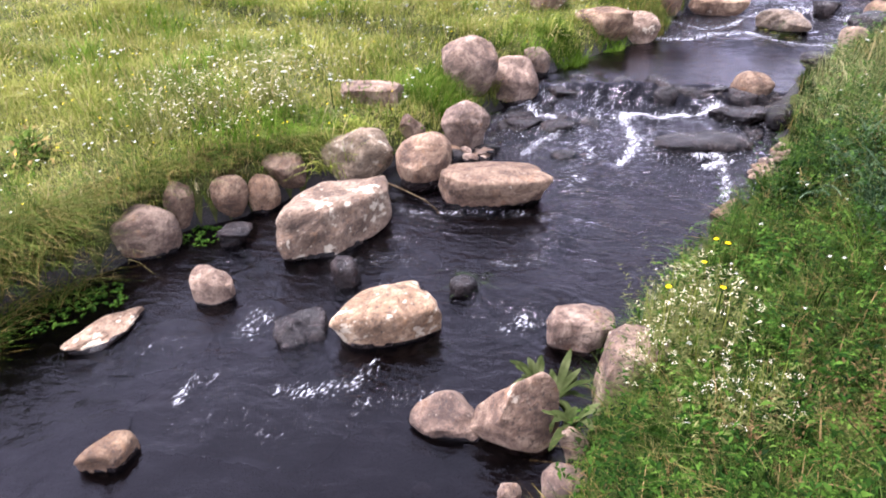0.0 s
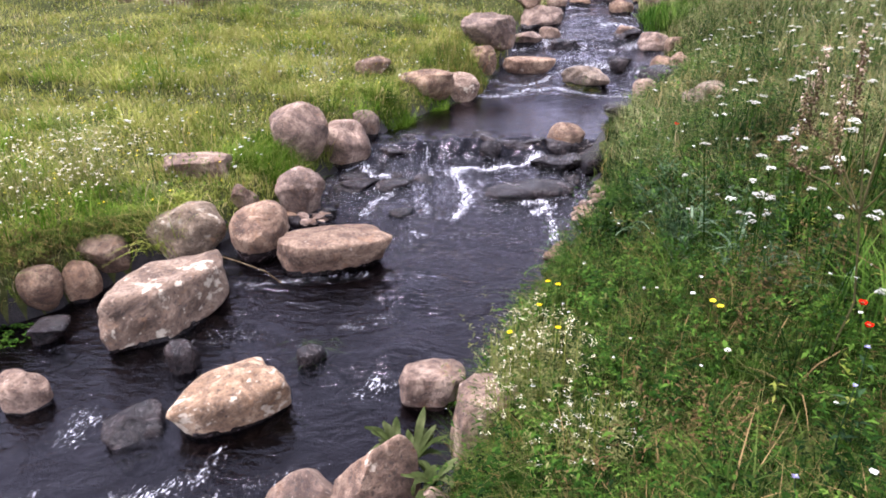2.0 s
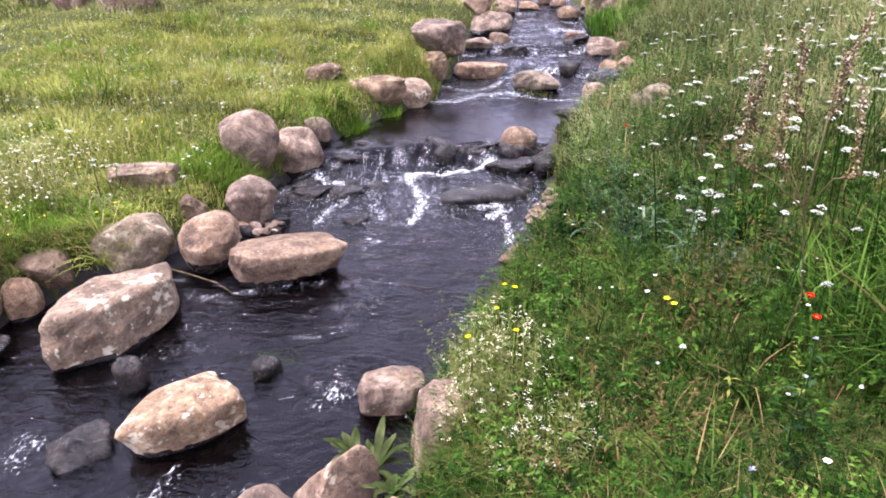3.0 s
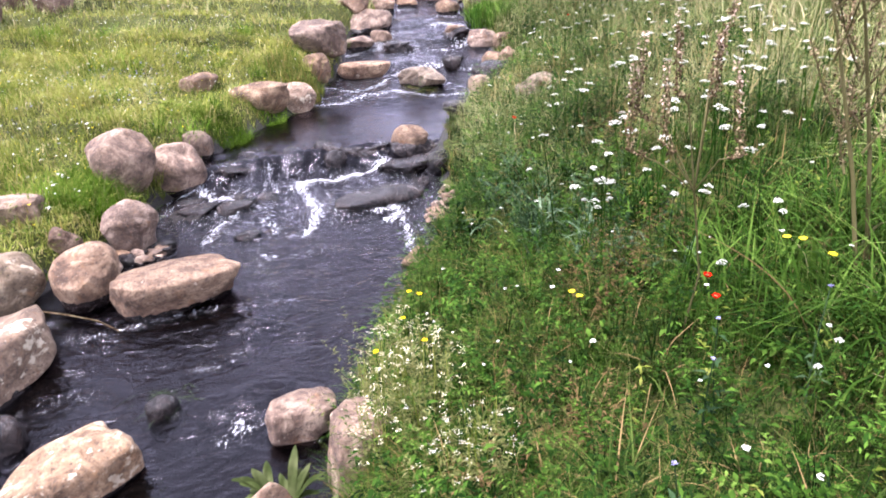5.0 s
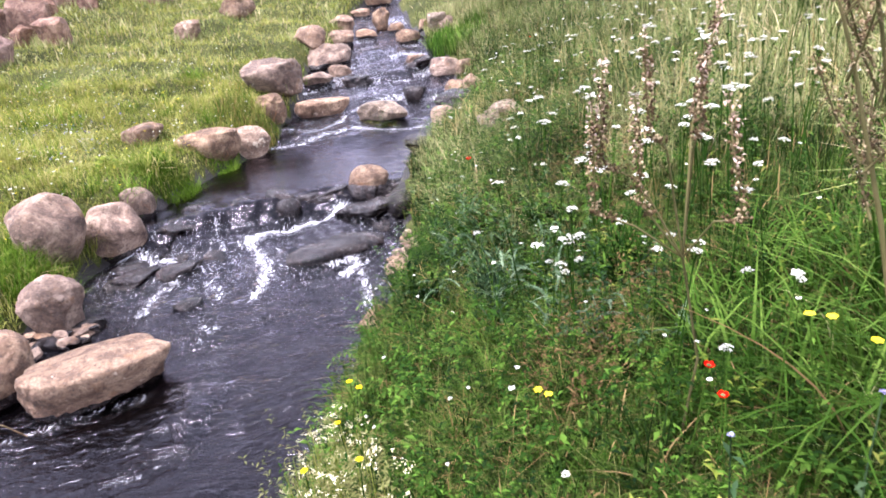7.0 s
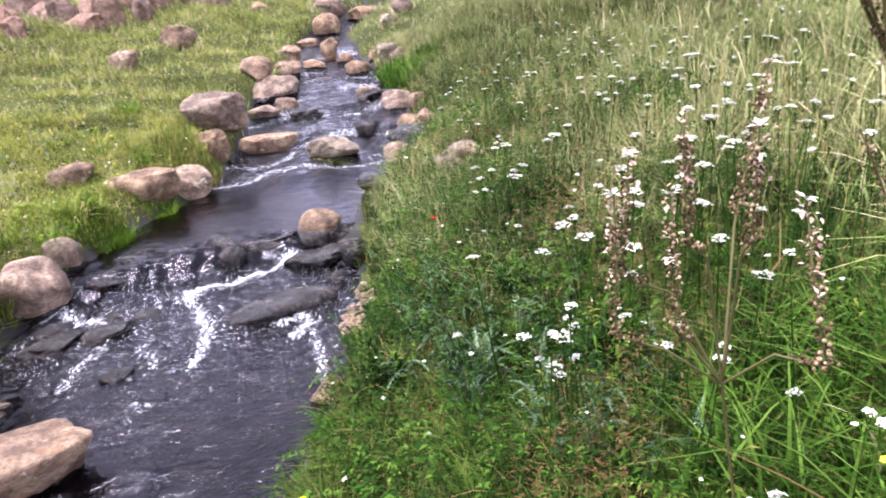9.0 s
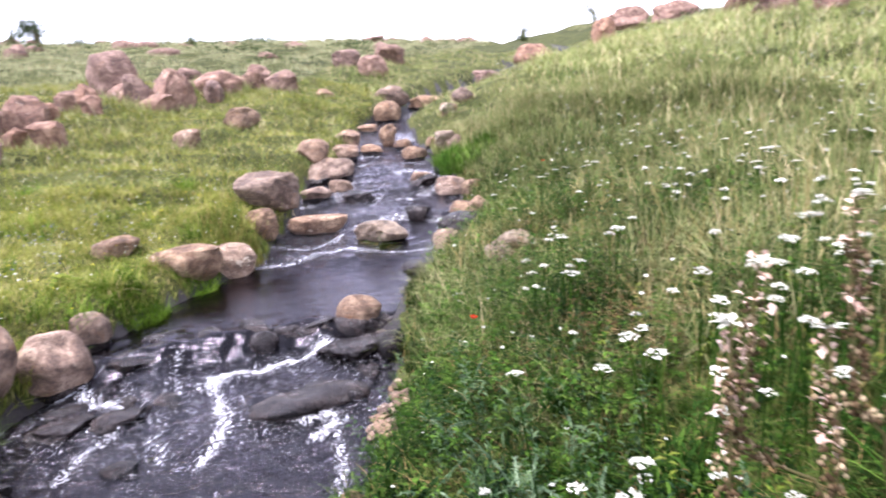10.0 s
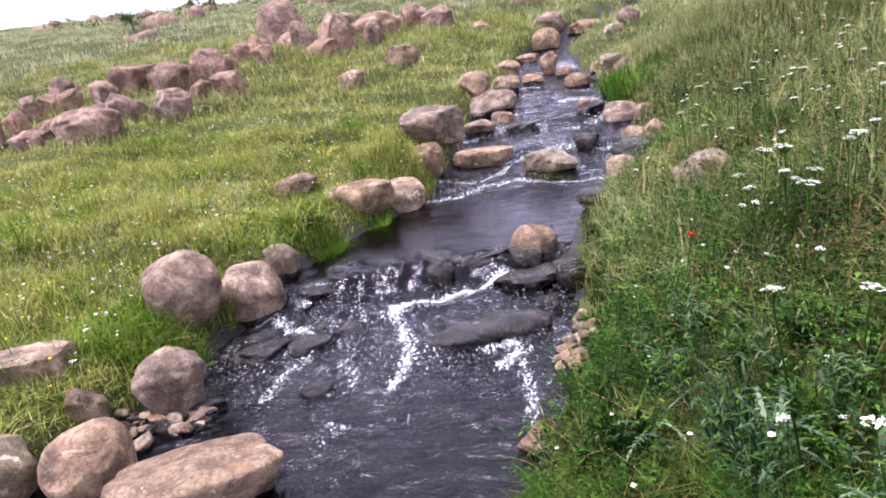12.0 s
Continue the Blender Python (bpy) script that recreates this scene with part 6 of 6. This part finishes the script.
def small_flowers(name, label, base, low, high, size, mat):
    n = len(base)
    h = RNG.uniform(low, high, n)
    top = base + np.stack([RNG.normal(0, 0.02, n), RNG.normal(0, 0.02, n), h], -1)
    up = np.concatenate([RNG.normal(0, 0.35, (n, 2)), np.ones((n, 1))], 1)
    r = RNG.uniform(0.6, 1.3, n) * size
    a = RNG.uniform(0, 6.283, (n, 1)) + np.arange(6) * 1.047
    ring = top[:, None] + 0.62 * r[:, None, None] * np.stack([np.cos(a), np.sin(a), RNG.normal(0, 0.25, a.shape)], -1)
    v, f = discs(ring.reshape(-1, 3), np.repeat(up, 6, 0) + RNG.normal(0, 0.3, (6 * n, 3)), np.repeat(r * 0.42, 6), 5, 0.2)
    return tagged(new(name, mesh_of(name, v, f, mat)), label, "flowers", kind="stuff")


small_flowers("meadow_daisies", "small white flowers dotted over the meadow", scatter(2600, -8, 0, 1, 10, on_left(0.15, 6)), 0.1, 0.22, 0.008, WHITE)
small_flowers("meadow_daisies", "bigger white flowers in the near meadow", scatter(260, -6, -2, 2, 6.5, on_left(0.3, 3.2)), 0.14, 0.24, 0.011, WHITE)
small_flowers("meadow_daisies", "cream flower drift on the meadow's edge", np.concatenate([round_patch(-2.95, 3.5, 0.45, 260), round_patch(-2.9, 4.4, 0.4, 160)]), 0.14, 0.26, 0.008, CREAM)
small_flowers("meadow_buttercups", "tiny yellow flowers in the meadow", scatter(1500, -7, 0, 1, 9, on_left(0.1, 4.5)), 0.1, 0.2, 0.006, YELLOW)
small_flowers("meadow_cornflowers", "scattered blue flowers in the meadow", np.concatenate([round_patch(-2.4, 6.7, 0.5, 60), round_patch(-3.2, 5.6, 0.6, 40), round_patch(-2.2, 7.6, 0.5, 30)]), 0.12, 0.22, 0.009, BLUE)
small_flowers("bank_daisies", "small white flowers on the bank", scatter(500, -0.2, 4, 1, 9, on_right(0.3, 3.2)), 0.22, 0.42, 0.007, WHITE)
small_flowers("bank_daisies", "white flowers on the rise behind the bank", scatter(500, 1, 9, 4.5, 14, on_right(1.2, 7)), 0.35, 0.55, 0.013, WHITE)


def flowering_bush(x, y, r, height, number):
    root = new("flowering_bush")
    tagged(root, "bushy yellow-green herb covered in tiny cream flowers", "bush")
    base = round_patch(x, y, r, number)
    v, f = sprigs(base, height * 0.5, height * 1.05, 20, 0.022, 0.005)
    part("foliage", mesh_of("foliage", v, f, BUSHLIME), root)
    n = int(number * 0.8)
    at = round_patch(x, y, r * 1.2, n)
    d = np.hypot(at[:, 0] - x, at[:, 1] - y) / (r * 1.2)
    at[:, 2] += height * (1.12 - 0.5 * d * d) * RNG.uniform(0.7, 1.08, n)
    each = 9
    at = (at[:, None] + RNG.normal(0, 0.0055, (n, each, 3)) * (1, 1, 0.6)).reshape(-1, 3)
    up = np.concatenate([RNG.normal(0, 0.5, (n * each, 2)), np.ones((n * each, 1))], 1)
    v, f = discs(at, up, RNG.uniform(0.001, 0.0024, n * each), 5, 0.3)
    part("blossom", mesh_of("blossom", v, f, CREAM), root, "tiny cream blossoms")
    stems = [tube([(p[0], p[1], p[2]), (p[0] + RNG.normal(0, 0.02), p[1] + RNG.normal(0, 0.02), p[2] + height * 0.9)], [0.0018, 0.001], 4) for p in base[::4]]
    v, f = joined(stems)
    tagged(part("stem", mesh_of("stem", v, f, LIME), root), kind="stuff")
    return root


flowering_bush(0.04, 2.4, 0.14, 0.32, 90)
flowering_bush(0.1, 2.1, 0.17, 0.32, 120)
flowering_bush(0.25, 1.72, 0.13, 0.24, 60)
flowering_bush(-2.98, 3.55, 0.2, 0.26, 90)
flowering_bush(-2.7, 3.85, 0.17, 0.24, 70)
flowering_bush(-3.2, 3.15, 0.2, 0.24, 80)
flowering_bush(-3.0, 4.15, 0.22, 0.26, 90)
flowering_bush(-3.45, 3.6, 0.2, 0.24, 70)


def dock(x, y, z, leaf, number, seed, mat):
    """A rosette of broad wavy leaves, each a curved sheet with a raised midrib."""
    rng = np.random.default_rng(seed)
    root = new("dock_plant")
    tagged(root, "broad-leaved green dock growing between the bank stones", "plant")
    for i in range(number):
        a = 6.283 * i / number + rng.normal(0, 0.25)
        length, wide, rise, fall = leaf * rng.uniform(0.45, 1.25), leaf * rng.uniform(0.16, 0.28), rng.uniform(0.2, 1.6), rng.uniform(0.2, 1.1)
        s, t = np.meshgrid(np.linspace(0, 1, 9), np.linspace(-1, 1, 7))
        half = wide * np.sin(np.pi * np.clip(0.04 + 0.96 * s, 0, 1)) ** 0.7 / 2 + 0.003
        u = length * s
        vz = length * (rise * s - fall * s * s) + 0.35 * half * np.abs(t) + 0.03 * length * np.sin(9 * s + 3 * t)
        v = np.stack([u * np.cos(a) - t * half * np.sin(a), u * np.sin(a) + t * half * np.cos(a), vz], -1).reshape(-1, 3)
        f = [(r * 9 + c, r * 9 + c + 1, (r + 1) * 9 + c + 1, (r + 1) * 9 + c) for r in range(6) for c in range(8)]
        part("leaf", mesh_of("leaf", v, f, mat, True), root)
    root.matrix_world = pose(x, y, z, 0, 0, seed * 25)
    return root


dock(-0.4, 2.12, 0.08, 0.11, 20, 2, DOCK)
dock(-0.31, 2.02, 0.13, 0.11, 16, 5, DOCK)
dock(-0.22, 1.87, 0.17, 0.1, 14, 9, DOCK)


def spike_plant():
    """A branching plant: low arms that turn up into pod-studded spikes with pale buds and open flowers at their tips."""
    rng = np.random.default_rng(11)
    root = new("spike_plant")
    tagged(root, "branching plant with brown seed pods and pale pink flower tips", "plant")
    foot = np.array((0.95, 2.0, float(ground(0.95, 2.0))))
    fork = np.array((0.94, 1.99, 1.14))
    v, f = tube([foot, (foot + fork) / 2 + (0.05, 0.02, -0.03), fork], [0.0034, 0.003, 0.0024], 6)
    part("stalk", mesh_of("stalk", v, f, STALK), root)
    pod = np.array([(0, 0, 1.35), (1, 0, 0.1), (0, 1, 0.1), (-1, 0, 0.1), (0, -1, 0.1), (0, 0, -1.0)]) * 0.0032
    faces = np.array([(0, 1, 2), (0, 2, 3), (0, 3, 4), (0, 4, 1), (5, 2, 1), (5, 3, 2), (5, 4, 3), (5, 1, 4)])
    for top in ((0.78, 2.01, 1.56), (0.76, 2.02, 1.50), (0.85, 1.98, 1.62), (1.04, 2.06, 1.66), (0.95, 1.95, 1.59), (0.93, 1.82, 1.52), (0.83, 1.98, 1.5)):
        top = np.array(top)
        knee = np.array((top[0] + rng.normal(0, 0.03), top[1] + rng.normal(0, 0.02), top[2] - rng.uniform(0.16, 0.24)))
        elbow = knee * (0.55, 0.55, 0) + fork * (0.45, 0.45, 0) + (0, 0, knee[2] - rng.uniform(0.03, 0.07))
        pts = [fork, elbow, knee, (knee + top) / 2 + rng.normal(0, 0.006, 3), top]
        v, f = tube(pts, [0.0024, 0.0022, 0.002, 0.0017, 0.0013], 6)
        spike = part("spike", mesh_of("spike", v, f, STALK), root)
        n = 170
        s = rng.uniform(-0.25, 0.8, n)
        at = np.where(s[:, None] > 0, knee + (top - knee) * s[:, None], knee + (elbow - knee) * (-s[:, None] * 2.4))
        a = rng.uniform(0, 6.283, n)
        out = np.stack([np.cos(a), np.sin(a), rng.uniform(0.1, 0.7, n)], -1)
        out /= np.linalg.norm(out, axis=1)[:, None]
        at = at + out * (rng.uniform(0.003, 0.017, n) * (1 - 0.35 * s))[:, None]
        v, f = joined([(p + pod * rng.uniform(0.6, 1.3), faces) for p in at])
        tagged(part("seed_head", mesh_of("seed_head", v, f, POD), spike, "brown seed pods"), kind="stuff")
        n = 46
        u = rng.uniform(0.45, 1.0, n)
        at = knee + (top - knee) * u[:, None] + rng.normal(0, 0.006, (n, 3))
        way = rng.normal(0, 1, (n, 3)) + (0, 0, 0.5)
        way /= np.linalg.norm(way, axis=1)[:, None]
        v, f = leaves(at, way, rng.uniform(0.007, 0.014, n), rng.uniform(0.005, 0.008, n))
        tagged(part("bud", mesh_of("bud", v, f, PINK), spike, "pale pink buds"), kind="stuff")
        n = 6
        a = rng.uniform(0, 6.283, n)
        way = np.stack([np.cos(a), np.sin(a), rng.uniform(-0.1, 0.8, n)], -1)
        way /= np.linalg.norm(way, axis=1)[:, None]
        v, f = leaves(np.repeat(top[None], n, 0), way, rng.uniform(0.014, 0.022, n), rng.uniform(0.008, 0.011, n), 0.1)
        part("blossom", mesh_of("blossom", v, f, WHITE), spike, "open white flower")
    return root


spike_plant()
plant_out([tussock("grass_tussock", "tall green grass tussock round the seeding plant", "tussocks of the bank", LEAFGREEN, 58, 60, 0.22, 0.5, 0.007, 0.05, (0.1, 0.9))], [(0.95 + 0.3 * math.cos(k * 2.4) * (0.3 + k / 16), 2.0 + 0.26 * math.sin(k * 2.4) * (0.3 + k / 16)) for k in range(16)], 0.4, 0.72)


def tall_stalk(x, y, lean_x, lean_y, height, seed):
    """A tall dark branching stalk with small pods."""
    rng = np.random.default_rng(seed)
    root = new("tall_stalk")
    tagged(root, "tall dark branching stalk set with small pods", "plant", "tall stalks of the bank")
    tip = np.array((lean_x, lean_y, height))
    v, f = tube([(0, 0, 0), tip * 0.35 + (0.03, 0.01, 0), tip * 0.7 + (0.015, -0.01, 0), tip], [0.007, 0.006, 0.0045, 0.002], 6)
    part("stalk", mesh_of("stalk", v, f, STALK), root)
    for i in range(9):
        s = rng.uniform(0.35, 0.85)
        a = rng.uniform(0, 6.283)
        start = tip * s
        end = start + np.array((0.12 * math.cos(a), 0.12 * math.sin(a), 0.2)) * rng.uniform(0.8, 1.4)
        v, f = tube([start, (start + end) / 2 + (0, 0, -0.02), end], [0.004, 0.003, 0.0015], 5)
        branch = part("branch", mesh_of("branch", v, f, STALK), root)
        n = 150
        at = start + (end - start) * rng.uniform(0.15, 1, (n, 1)) + rng.normal(0, 0.008, (n, 3))
        way = rng.normal(0, 1, (n, 3))
        way /= np.linalg.norm(way, axis=1)[:, None]
        v, f = leaves(at, way, rng.uniform(0.008, 0.014, n), rng.uniform(0.005, 0.008, n))
        tagged(part("seed_head", mesh_of("seed_head", v, f, POD), branch), kind="stuff")
    root.matrix_world = pose(x, y, float(ground(x, y)))
    return root


tall_stalk(1.48, 1.98, -0.23, 0.13, 1.05, 4)
tall_stalk(1.56, 2.06, -0.2, 0.1, 1.1, 8)


def arching_blade(x, y, length, wide, turn, lean, mat, label):
    base = np.array([(x, y, float(ground(x, y)))])
    v, f = blades(base, np.array([length]), np.array([wide]), np.array([turn]), np.array([lean]), 9)
    return tagged(new("long_leaf", mesh_of("long_leaf", v, f, mat, True)), label, "leaf", "long leaves of the bank")


for k in range(26):
    shade = LEAFGREEN if k % 12 else RISE
    arching_blade(1.3 + 0.3 * RNG.uniform(), 1.75 + 0.55 * RNG.uniform(), RNG.uniform(0.3, 0.52), RNG.uniform(0.008, 0.02), RNG.uniform(2.2, 5.2), RNG.uniform(0.5, 1.1), shade, "long arching grass leaf on the bank")
arching_blade(1.18, 1.72, 0.55, 0.013, 2.5, 0.75, RUST, "long withered orange leaf on the bank")


def twig(points, thick):
    v, f = tube(points, np.linspace(thick, thick * 0.5, len(points)), 6)
    return tagged(new("twig", mesh_of("twig", v, f, POD, True)), "bare pale twig caught between two boulders", "twig")


twig([(-1.82, 3.5, 0.2), (-1.64, 3.5, 0.15), (-1.48, 3.48, 0.11), (-1.36, 3.42, 0.07)], 0.0045)

# grass leaning out over the low bank
rim_y = RNG.uniform(0.9, 3.7, 6500)
rim_x = edge_left(rim_y) - RNG.uniform(0.02, 0.24, 6500) - np.interp(rim_y, [2.1, 2.4], [0, 0.1])
rim = np.stack([rim_x, rim_y, ground(rim_x, rim_y) - 0.01], -1)
v, f = blades(rim, RNG.uniform(0.14, 0.4, 6500) * np.interp(rim_y, [2.1, 2.4], [1, 0.42]), np.full(6500, 0.005), RNG.normal(-0.2, 0.8, 6500), RNG.uniform(0.6, 1.8, 6500), 4)
tagged(new("rim_grass", mesh_of("rim_grass", v, f, EDGE)), "grass leaning out over the stream's low bank", "grass", kind="stuff")
# dark stones heaped through the little falls
FALLS = np.random.default_rng(5)
for k in range(13):
    y = 5.0 + 1.05 * FALLS.uniform() if k > 7 else 5.93 + 0.12 * FALLS.uniform()
    x = float(edge_left(y)) + 0.3 + 1.75 * (FALLS.uniform() if k > 7 else (k + 0.3) / 8)
    size = FALLS.uniform(0.14, 0.3)
    stone("wet", x, y, float(level(y)) - 0.075, size, size * 0.75, size * FALLS.uniform(0.35, 0.55), FALLS.uniform(0, 180), 500 + k, "dark wet stone in the little waterfall")

# waterweed at the calm edge, and on the stones it clings to
weed_at = np.concatenate([round_patch(-2.78, 1.92, 0.2, 90), round_patch(-2.6, 2.08, 0.12, 40), round_patch(-2.55, 2.75, 0.12, 40), round_patch(-2.85, 1.6, 0.14, 40)])
weed_at[:, 2] = level(weed_at[:, 1]) - 0.008
herbs("waterweed", "green waterweed floating at the stream's edge", weed_at, 0.008, 0.02, 10, 0.022, 0.012, HERB)
sunk_at = np.concatenate([round_patch(x, y, 0.07, 40) for x, y in WEED_SPOTS])
sunk_at[:, 2] = -0.05
herbs("waterweed", "yellowish waterweed under the surface by the stones", sunk_at, 0.004, 0.02, 10, 0.02, 0.014, DOCK)
drape = np.stack([RNG.normal(-0.95, 0.05, 80), RNG.normal(2.8, 0.05, 80), RNG.uniform(0.01, 0.07, 80)], -1)
v, f = blades(drape, RNG.uniform(0.03, 0.06, 80), np.full(80, 0.004), RNG.uniform(3.8, 6.0, 80), RNG.uniform(1.2, 2.2, 80), 3)
tagged(new("waterweed", mesh_of("waterweed", v, f, BUSH)), "dark green weed trailing from a wet stone", "weed", kind="stuff")


def build_scrub():
    """Low grey-green scrub and weathered stones over the far hillside."""
    n = 260
    x, y = RNG.uniform(-45, 20, n), RNG.uniform(16, 58, n)
    keep = (edge_left(y) - x > 5) | (x - edge_right(y) > 6)
    pieces, stones = [], []
    v0, f0 = ball(2)
    for px, py in zip(x[keep], y[keep]):
        z, h = float(ground(px, py)), RNG.uniform(0.2, 0.6)
        if RNG.uniform() < 0.62:
            m = 90
            at = RNG.normal(0, 1, (m, 3)) * (h, h, h * 0.35) + (px, py, z + h * 0.3)
            way = RNG.normal(0, 1, (m, 3)) + (0, 0, 0.6)
            way /= np.linalg.norm(way, axis=1)[:, None]
            pieces.append(leaves(at, way, RNG.uniform(0.1, 0.22, m), RNG.uniform(0.05, 0.1, m)))
        else:
            s = v0 * (1 + 0.3 * np.sin(v0 @ RNG.normal(0, 2.2, 3)))[:, None] * h * RNG.uniform(0.5, 1.1, 3) * (1.2, 1, 0.7)
            stones.append((s + (px, py, z + 0.1 * h), f0))
    v, f = joined(pieces)
    tagged(new("hill_scrub", mesh_of("hill_scrub", v, f, BUSH)), "low grey-green scrub on the far hillside", "scrub", kind="stuff")
    v, f = joined(stones)
    tagged(new("hill_stones", mesh_of("hill_stones", v, f, FIELD, True)), "weathered stones strewn over the far hillside", "stones", kind="stuff")


build_scrub()


# more boulders heaped behind and between those of the field row
HEAP = np.random.default_rng(21)
for k in range(15):
    s = k / 14
    x = -6.6 + 4.4 * s + HEAP.normal(0, 0.25)
    y = 10.6 + 4.6 * s**1.1 + HEAP.normal(0, 0.3)
    size = HEAP.uniform(0.28, 0.5)
    stone("wall", x, y, float(ground(x, y)) + 0.05, size, size * 0.8, size * HEAP.uniform(0.55, 0.85), HEAP.uniform(0, 180), 400 + k, "brown boulder heaped in the field row")
